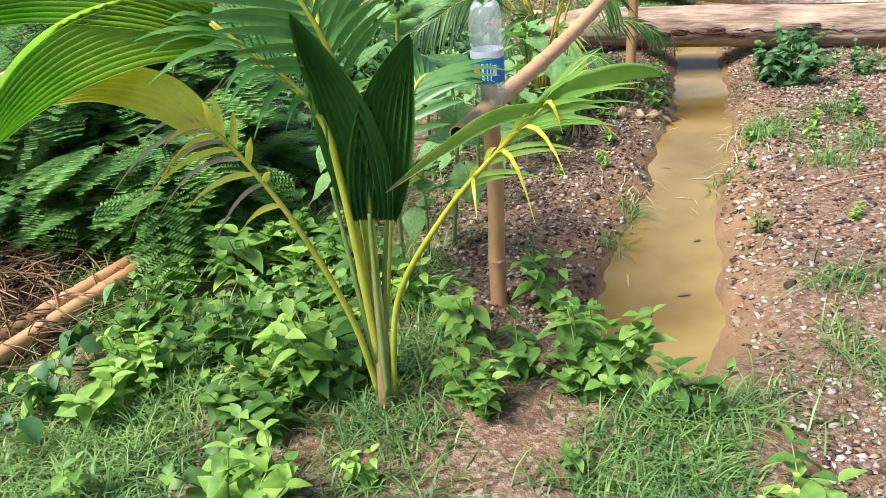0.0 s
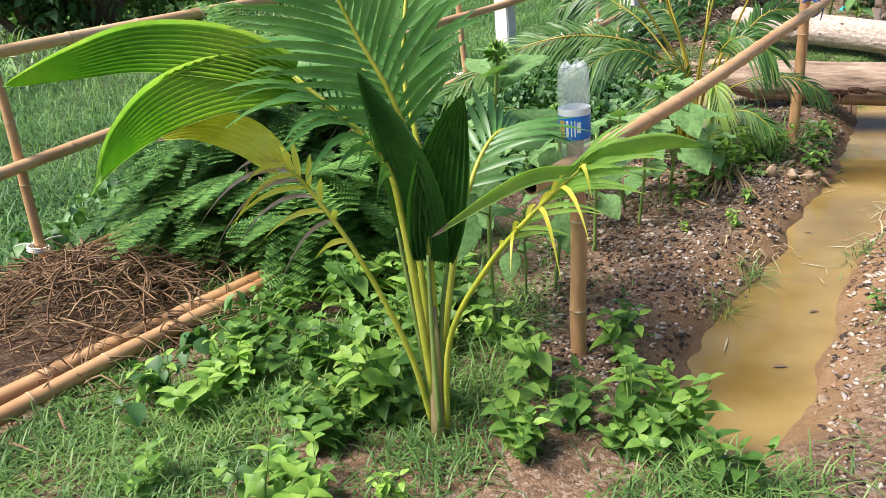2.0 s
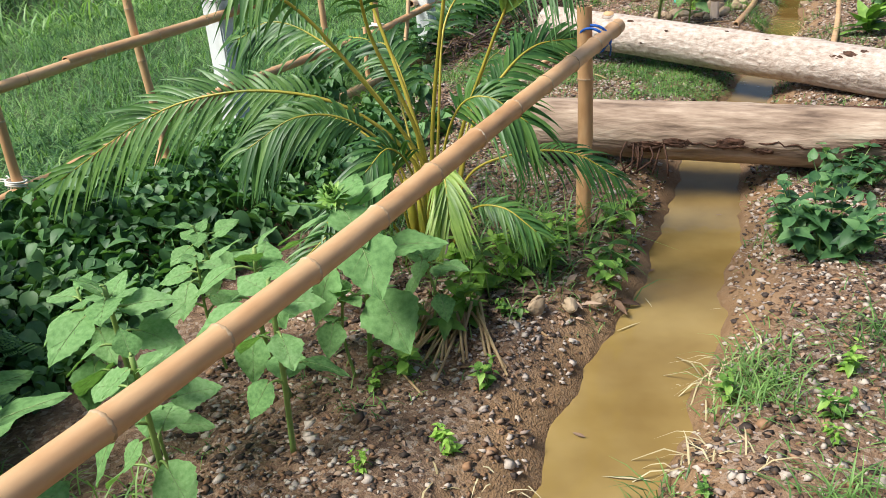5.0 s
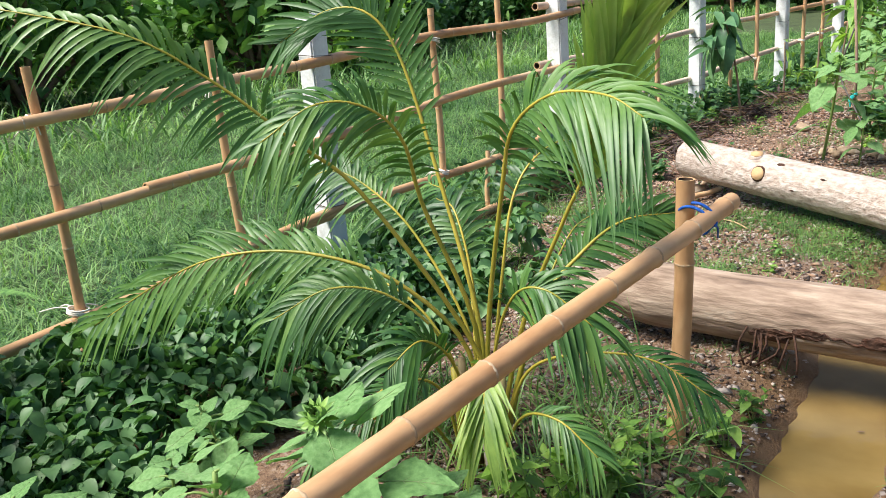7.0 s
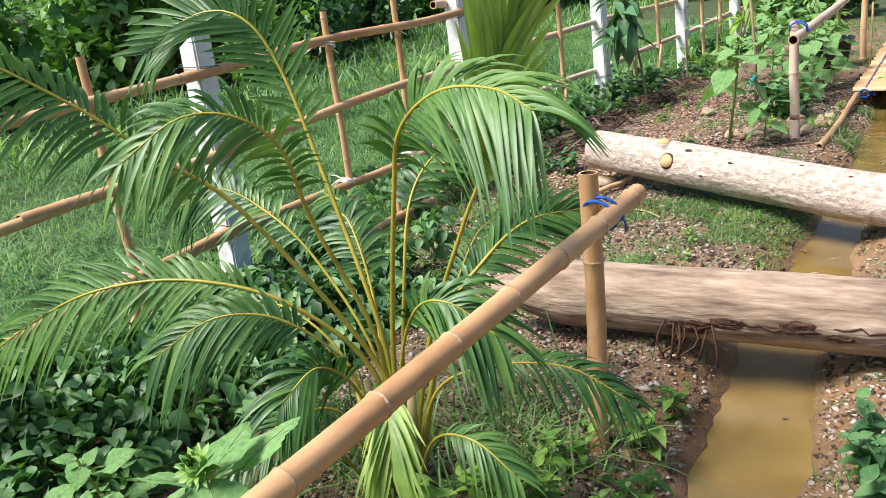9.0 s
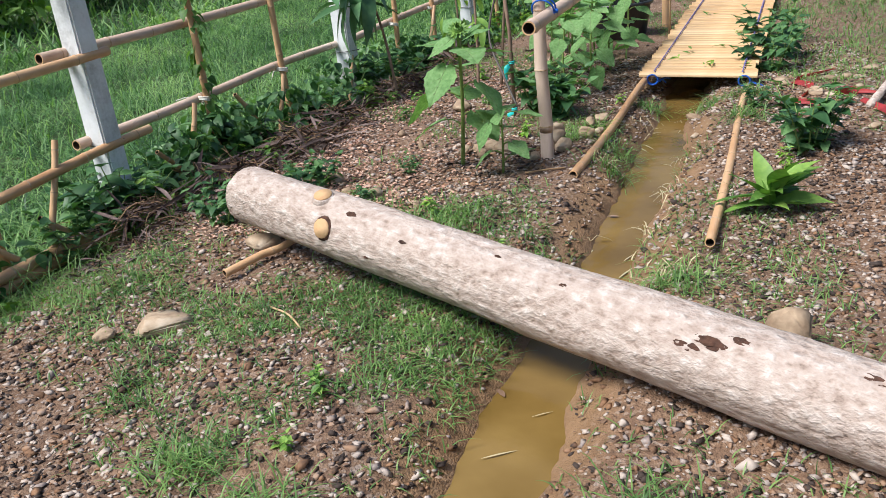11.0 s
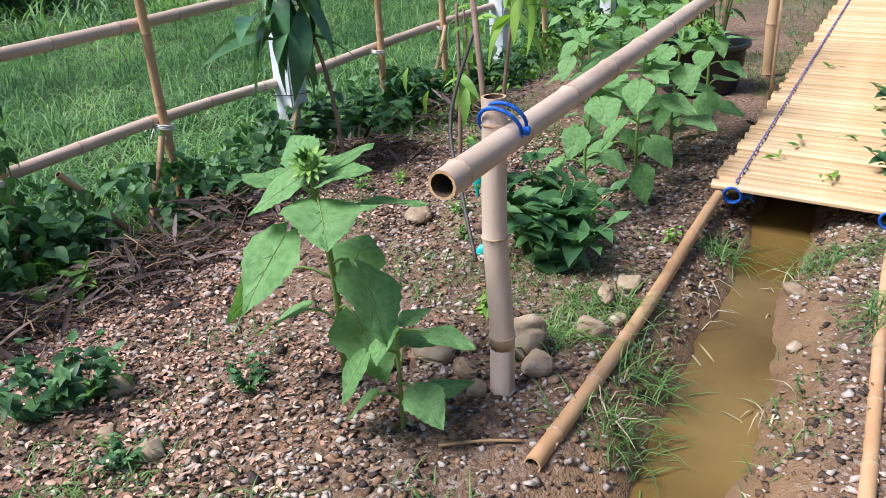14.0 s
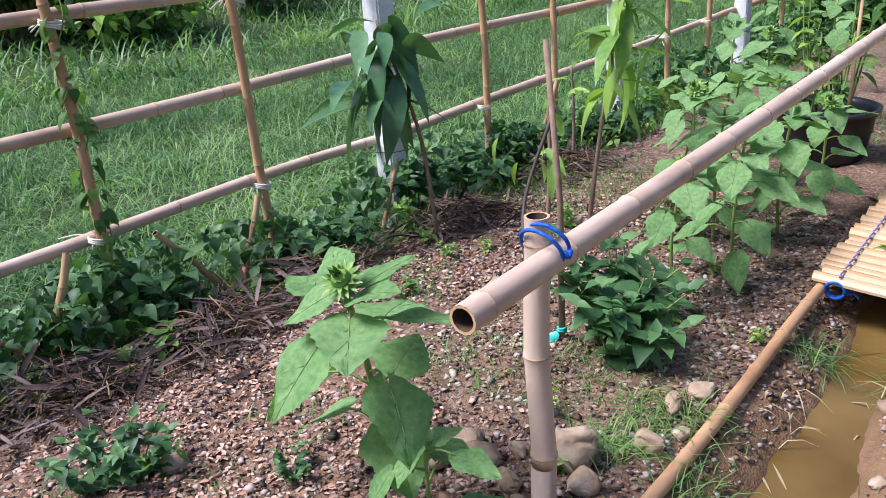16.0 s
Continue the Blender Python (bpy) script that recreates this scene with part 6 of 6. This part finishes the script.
mango((1.03, 10.02), 0.98, "young mango sapling with long drooping dark leaves", 1, 34, 0.30, lean=(-0.18, -0.08))
mango((1.72, 9.95), 1.0, "slender sapling with light green drooping leaves", 2, 24, 0.24, weed_m, lean=(0.12, 0.05))
mango((1.58, 9.85), 0.72, "slender green sapling tied to a stake", 3, 16, 0.12, weed_m, lean=(0.02, 0.0))
mango((1.35, 11.2), 0.6, "small sapling with light green leaves", 5, 12, 0.10, weed_m)
st = thing("stake", (1.83, 9.15, gz(1.83, 9.15) - 0.03), "grey wooden stake with a turquoise ribbon", "stake")
g = Geo()
tube(g, [(0, 0, 0), (0.0, -0.005, 0.5), (-0.04, 0, 1.0)], [0.011, 0.010, 0.009], 8)
part("stick", g, [twigbark_m], st)
for z0 in (0.32, 0.06):
    g = Geo()
    tube(g, [(0.014 * math.cos(x), 0.014 * math.sin(x), z0 + 0.004 * x / 3) for x in np.linspace(0, 12.5, 26)], 0.004, 5)
    pleated(g, [(-0.01, -0.015, z0), (-0.03, -0.03, z0 - 0.02), (-0.03, -0.03, z0 - 0.09)], 0.03, (1, 0.1, 0), 0, 1, 0.003, n=8)
    part("ribbon", g, [cyan_m], st, "turquoise plastic ribbon tied in a knot")
g = Geo()
tube(g, catmull([(1.80, 9.2, 0.95), (1.72, 9.12, 0.66), (1.80, 8.9, 0.46), (1.86, 8.75, 0.34)], 14), 0.006, 6)
tagged(part("dark_branch", g, [wire_m]), "thin dark curved branch leaning on a stake", "branch")
for x, y, h in ((2.95, 11.1, 0.6), (2.72, 11.45, 0.9)):
    g = Geo()
    tube(g, [(x, y, gz(x, y) - 0.03), (x + 0.01, y, gz(x, y) + h)], [0.010, 0.008], 7)
    tagged(part("stake", g, [stick_m]), "thin pale wooden stake supporting a plant", "stake", "plant stakes")

pot = thing("plant_pot", (2.62, 11.5, gz(2.62, 11.5)), "round black plastic tub planted with tall green stems", "pot")
part("tub", lathe([(0.0, 0.0, 0), (0.19, 0.0, 0), (0.205, 0.02, 0), (0.225, 0.14, 0), (0.232, 0.15, 0), (0.24, 0.25, 0), (0.262, 0.252, 0), (0.265, 0.275, 0), (0.25, 0.28, 0), (0.235, 0.25, 0), (0.225, 0.20, 0)], 36), [pot_m], pot)
part("soil", lathe([(0.0, 0.225, 0), (0.12, 0.23, 0), (0.232, 0.215, 0)], 24), [soil_m], pot, "dark potting soil")
rng = np.random.default_rng(3)
for k in range(12):
    a, r = rng.uniform(0, 6.28), rng.uniform(0, 0.15)
    p = np.array([r * math.cos(a), r * math.sin(a), 0.22])
    t = p + np.array([rng.normal(0, 0.06), rng.normal(0, 0.06), rng.uniform(0.3, 0.65)])
    g = Geo()
    c = catmull([p, (p + t) / 2 + rng.normal(0, 0.02, 3), t], 10)
    tube(g, c, np.linspace(0.007, 0.003, 10), 6)
    s = part("stem", g, [stem_m], pot)
    n = 8
    V, q = scatter(leaf_form(0.35, 4, "lance", 0.5, 0.2), c[rng.integers(2, 10, n)], turns(rng.uniform(0, 6.28, n), rng.uniform(-0.1, 0.8, n), rng.normal(0, 0.3, n)), rng.uniform(0.07, 0.14, n))
    part("leaves", fast_mesh("leaves", V, q, [weed_m]), [], s)

# plastic scraps on the far bank
for k, pts in enumerate((((3.35, 9.07), (3.45, 9.25), (3.42, 9.45), (3.70, 9.61)), ((3.57, 8.80), (3.62, 8.55), (3.55, 8.3), (3.43, 7.86)), ((3.5, 9.0), (3.62, 9.08), (3.75, 9.02)), ((3.28, 8.9), (3.36, 8.8), (3.30, 8.68)))):
    g = Geo()
    pleated(g, [(x, y, gz(x, y) + 0.02 + 0.012 * math.sin(9 * x + k)) for x, y in pts], 0.045, (0.7, 0.4, 0.4), 0, 2, 0.006, n=18)
    tagged(part("plastic_strip", g, [red_m]), "crumpled red plastic strip lying on the soil", "plastic strip", "plastic strips")
g = Geo()
tube(g, [(3.57, 8.69, gz(3.57, 8.69) + 0.02), (3.85, 9.2, 0.23), (4.16, 9.79, gz(4.16, 9.79) + 0.05)], [0.022, 0.02, 0.017], 8)
tagged(part("pale_stick", g, [bark2_m]), "weathered pale grey stick lying on the ground", "stick")
RR = np.random.default_rng(71)
for k in range(26):
    x, y = 3.7 + RR.normal(0, 0.3), 9.2 + RR.normal(0, 0.55)
    z0 = RR.uniform(0.02, 0.045)
    rock(x, y, (z0 * 1.3, z0, z0 * 0.6), "pale stone among litter on the bank", seed=80 + k * 1.3, group="bank stones")
for k in range(9):
    e = BO + BD * RR.uniform(0.2, 2.2) + BN * RR.uniform(0.15, 0.6)
    g = Geo()
    n = 5
    az = RR.uniform(0, 6.28, n)
    V, q = scatter(leaf_form(0.3, 4, "lance", 0.2, 0.2), np.stack([RR.normal(0, 0.02, n), RR.normal(0, 0.02, n), RR.uniform(0.0, 0.02, n)], -1), turns(az, RR.uniform(-0.1, 0.5, n), RR.normal(0, 0.3, n)), RR.uniform(0.03, 0.07, n))
    ob = tagged(new("leaf_sprig", fast_mesh("leaf_sprig", V, q, [weed_m])), "small green leaf sprig lying on bamboo slats", "leaf sprig", "leaf sprigs")
    ob.location = (e[0], e[1], 0.268)

# broad rosette weed by the right bearer
ros = thing("rosette_weed", (2.82, 7.5, gz(2.82, 7.5)), "leafy weed with long pale green leaves in a rosette", "weed")
n = 26
az = rng.uniform(0, 6.28, n)
V, q = scatter(leaf_form(0.36, 7, "ovate", 0.35, 0.25, 0.015), np.zeros((n, 3)) + np.stack([0 * az, 0 * az, rng.uniform(0.01, 0.10, n)], -1), turns(az, rng.uniform(0.2, 1.2, n), rng.normal(0, 0.3, n)), rng.uniform(0.12, 0.22, n))
part("leaves", fast_mesh("leaves", V, q, [weed_m]), [], ros)

# ---- grass ----


def grass(name, n, sample, mat, label, length, width, droop, seed, clump=0.0, kind="stuff"):
    rng = np.random.default_rng(seed)
    xy = sample(rng, n)
    n = len(xy)
    z = ground_z(xy[:, 0], xy[:, 1])
    az = rng.uniform(0, 6.28, n)
    L = rng.uniform(length[0], length[1], n)
    el = rng.normal(1.05, 0.28, n)
    st = np.array([0, 0.35, 0.7, 1.0])
    d = np.stack([np.cos(az) * np.cos(el), np.sin(az) * np.cos(el), np.sin(el)], -1)
    s = np.stack([-np.sin(az), np.cos(az), 0 * az], -1)
    dr = droop * rng.uniform(0.5, 1.4, n)
    base = np.stack([xy[:, 0], xy[:, 1], z - 0.005], -1)
    rows = []
    for k, t in enumerate(st):
        c = base + d * (L * t)[:, None] - np.array([0, 0, 1]) * (dr * L * t * t)[:, None] + np.stack([np.cos(az), np.sin(az), 0 * az], -1) * (dr * 0.5 * L * t * t)[:, None]
        w = (width * rng.uniform(0.7, 1.2, n) * (1, 0.95, 0.65, 0.06)[k])[:, None] * 0.5
        rows += [c - s * w, c + s * w]
    V = np.stack(rows, 1).reshape(-1, 3)
    q = np.array([(0, 1, 3, 2), (2, 3, 5, 4), (4, 5, 7, 6)])[None] + (np.arange(n) * 8)[:, None, None]
    return tagged(new(name, fast_mesh(name, V, q.reshape(-1, 4), [mat])), label, "grass", kind=kind)


def in_box(x0, x1, y0, y1, keep):
    def f(rng, n):
        xy = np.stack([rng.uniform(x0, x1, n), rng.uniform(y0, y1, n)], -1)
        return xy[keep(xy[:, 0], xy[:, 1]) > rng.random(n)]
    return f


def along_fence(s0, s1, u0, u1, power=1.0):
    def f(rng, n):
        s, u = rng.uniform(s0, s1, n), u0 + (u1 - u0) * rng.random(n) ** power
        return FA + s[:, None] * FD + u[:, None] * FN
    return f


def turf_keep(x, y):
    d = trench(x, y)
    u = (x - FA[0]) * FN[0] + (y - FA[1]) * FN[1]
    patch = np.clip(3.2 * (vnoise(x * 1.9, y * 1.9, 15) + 0.5 * vnoise(x * 6, y * 6, 16) + 0.02), 0, 1)
    patch = np.clip(patch + np.where((y > 5.75) & (y < 7.7) & (x < 2.0), 0.45 * (vnoise(x * 5, y * 5, 17) > -0.1), 0), 0, 1)
    return np.where((d > 0.02) & (u > 0.2), patch, 0) * np.where(y > 5.6, 1.0, 0.6)


grass("meadow_grass", 100000, along_fence(-9, 13, -0.12, -6.0, 1.5), grass_m, "tall wispy green grass beyond the fence", (0.12, 0.5), 0.0065, 1.0, 1)
def tussocks(n, blades, rad, s0, s1, u0, u1):
    def f(rng, _):
        c = FA + rng.uniform(s0, s1, n)[:, None] * FD + (u0 + (u1 - u0) * rng.random(n) ** 1.4)[:, None] * FN
        return (c[:, None] + rng.normal(0, rad, (n, blades, 2))).reshape(-1, 2)
    return f


grass("meadow_tussocks", 0, tussocks(420, 70, 0.10, -7, 12, -0.25, -5.0), tussock_m, "dark arching tussocks of grass in the meadow", (0.22, 0.55), 0.0075, 1.2, 14)
grass("far_meadow_grass", 40000, along_fence(-16, 30, -5.0, -22.0, 1.3), grass_m, "far green meadow grass", (0.3, 0.7), 0.024, 0.6, 2)
grass("lawn_grass", 33000, in_box(-1.25, 1.2, 0.4, 1.95, lambda x, y: np.where(trench(x, y) > 0.0, np.clip(0.35 + 2.2 * vnoise(x * 3.2, y * 3.2, 9) + 0.8 * vnoise(x * 9, y * 9, 31), 0.02, 1), 0)), turf_m, "short green grass among the weeds", (0.05, 0.17), 0.0048, 0.7, 3)
grass("bed_grass", 9000, in_box(-1.2, 0.1, 1.9, 3.2, lambda x, y: np.clip(0.6 + 1.5 * vnoise(x * 3, y * 3, 10), 0, 1)), turf_m, "long grass around the bed", (0.08, 0.22), 0.005, 0.7, 4)
grass("turf_grass", 95000, in_box(0.1, 4.2, 1.9, 12.5, turf_keep), turf_m, "patches of short green turf on bare soil", (0.03, 0.09), 0.0042, 0.55, 5)
grass("right_turf", 30000, in_box(3.6, 12, 2, 22, lambda x, y: np.clip(0.6 + 1.5 * vnoise(x * 0.9, y * 0.9, 18), 0, 1)), turf_m, "rough turf on the open ground", (0.05, 0.14), 0.008, 0.5, 6)


grass("bank_grass", 42000, in_box(-0.3, 2.0, 5.7, 8.0, lambda x, y: np.where((trench(x, y) > 0.05) & ((x - FA[0]) * FN[0] + (y - FA[1]) * FN[1] > 0.1), np.clip(0.18 + 3.0 * (vnoise(x * 2.6, y * 2.6, 25) + 0.4 * vnoise(x * 8, y * 8, 26)), 0, 1), 0) * np.where(y > 7.3, 0.5, 1)), turf_m, "patchy green grass between the two logs", (0.03, 0.10), 0.0045, 0.7, 12)


def tufts(centres, n, rad, seed):
    def f(rng, _):
        out = [np.array(c)[:2] + rng.normal(0, rad, (n, 2)) for c in centres]
        return np.concatenate(out)
    return f


TUFTS = ((1.50, 3.62), (1.52, 3.75), (1.62, 3.2), (1.9, 3.9), (1.2, 3.3), (0.85, 3.0), (1.0, 3.05), (0.75, 2.75), (1.85, 3.4), (2.2, 3.5), (1.3, 2.2), (1.25, 1.7), (1.6, 5.75), (2.2, 5.9), (2.55, 6.4), (2.4, 7.0), (2.35, 8.5), (2.25, 8.8), (2.9, 9.3), (3.0, 8.8), (3.15, 9.3), (2.3, 8.25), (2.6, 9.4), (1.3, 5.9), (1.05, 6.1), (1.35, 7.3), (1.55, 7.5), (1.65, 7.6), (2.1, 8.6))
grass("grass_tufts", 0, tufts(TUFTS, 130, 0.055, 1), turf_m, "thick tufts of green grass on the banks", (0.07, 0.19), 0.0042, 0.7, 7)
grass("straw_tufts", 0, tufts(((1.40, 3.72), (1.42, 3.85), (0.82, 3.15), (0.9, 3.25), (1.35, 3.4), (2.42, 7.1), (2.25, 7.5), (2.5, 8.0), (2.36, 7.6), (2.6, 8.5), (2.3, 8.35), (2.55, 9.0), (2.15, 7.2), (2.75, 9.2)), 30, 0.06, 2), straw_m, "dry straw-coloured grass at the water's edge", (0.06, 0.16), 0.005, 1.1, 8)
grass("reed_grass", 0, tufts(((0.35, 4.5), (0.75, 4.75), (0.8, 4.35), (0.3, 4.75), (0.95, 4.6)), 110, 0.11, 3), turf_m, "long grass around the palm clump", (0.15, 0.4), 0.007, 0.5, 9)
grass("bridge_grass", 14000, in_box(3.3, 6.0, 9.3, 16, lambda x, y: np.where(np.abs(x - (2.93 + 0.28 * (y - 9.6))) > 0.38, np.clip(0.7 + vnoise(x * 2, y * 2, 29), 0, 1), 0)), turf_m, "green grass beside the footbridge", (0.05, 0.16), 0.006, 0.6, 13)
grass("fence_grass", 9000, along_fence(-6, 12, -0.15, 0.35), turf_m, "rank grass under the fence rails", (0.1, 0.28), 0.005, 0.7, 10)

# ---- bushes and trees beyond the meadow ----


def far_bush(seed, h, w, n, leaf, mat):
    rng = np.random.default_rng(seed)
    root = thing("bush", (0, 0, -30), "dense dark green bush beyond the meadow", "bush", "far bushes")
    g = Geo()
    cl = []
    for k in range(16):
        a, e = rng.uniform(0, 6.28), rng.uniform(0.2, 1.5)
        t = np.array([w * math.cos(a) * math.cos(e), w * math.sin(a) * math.cos(e), 0.15 * h + 0.85 * h * math.sin(e)]) * rng.uniform(0.55, 1.0)
        tube(g, catmull([(0, 0, 0), t * 0.5 + rng.normal(0, 0.08, 3), t], 6), np.linspace(0.04, 0.01, 6), 5)
        cl.append(t)
    part("branches", g, [twigbark_m], root)["kind"] = "stuff"
    cl = np.array(cl)
    c = cl[rng.integers(0, len(cl), n)]
    pos = c * rng.uniform(0.75, 1.05, (n, 1)) + rng.normal(0, 0.17, (n, 3)) * np.array([w, w, h]) * 0.75
    pos[:, 2] = np.abs(pos[:, 2])
    V, q = scatter(leaf_form(0.6, 2, "ovate", 0.3, 0.3), pos, turns(rng.uniform(0, 6.28, n), rng.normal(-0.1, 0.6, n), rng.normal(0, 0.6, n)), rng.uniform(0.6, 1.3, n) * leaf)
    part("crown", fast_mesh("crown", V, q, [mat]), [], root)
    return root


protos = [far_bush(1, 1.5, 1.2, 2600, 0.16, bush_m), far_bush(2, 2.2, 1.5, 3000, 0.18, fern_m), far_bush(3, 1.1, 1.3, 2400, 0.13, weed_m)]
rng = np.random.default_rng(55)
for k in range(96):
    s = rng.uniform(-20, 40)
    u = -8.5 - 10 * rng.random() ** 1.2
    p = fence_at(s, u)
    copy_thing(protos[int(rng.integers(3))], pose(p[0], p[1], gz(p[0], p[1]) - 0.05, 0, 0, rng.uniform(0, 360)) @ Matrix.Scale(rng.uniform(0.8, 1.6), 4))
for k in range(22):
    p = (rng.uniform(2.0, 14), rng.uniform(15, 24))
    if trench(np.array([p[0]]), np.array([p[1]]))[0] > 0.8 and abs(p[0] - (2.9 + 0.28 * (p[1] - 10))) > 1.0:
        copy_thing(protos[int(rng.integers(3))], pose(p[0], p[1], gz(*p) - 0.05, 0, 0, rng.uniform(0, 360)) @ Matrix.Scale(rng.uniform(0.5, 1.0), 4))
for k in range(26):
    a = rng.uniform(0, 6.28)
    p = (1 + 26 * math.cos(a), 6 + 26 * math.sin(a))
    copy_thing(protos[1], pose(p[0], p[1], gz(*p) - 0.1, 0, 0, rng.uniform(0, 360)) @ Matrix.Scale(rng.uniform(2.2, 3.6), 4))
for o in protos:
    for ch in list(o.children_recursive) + [o]:
        bpy.data.objects.remove(ch)
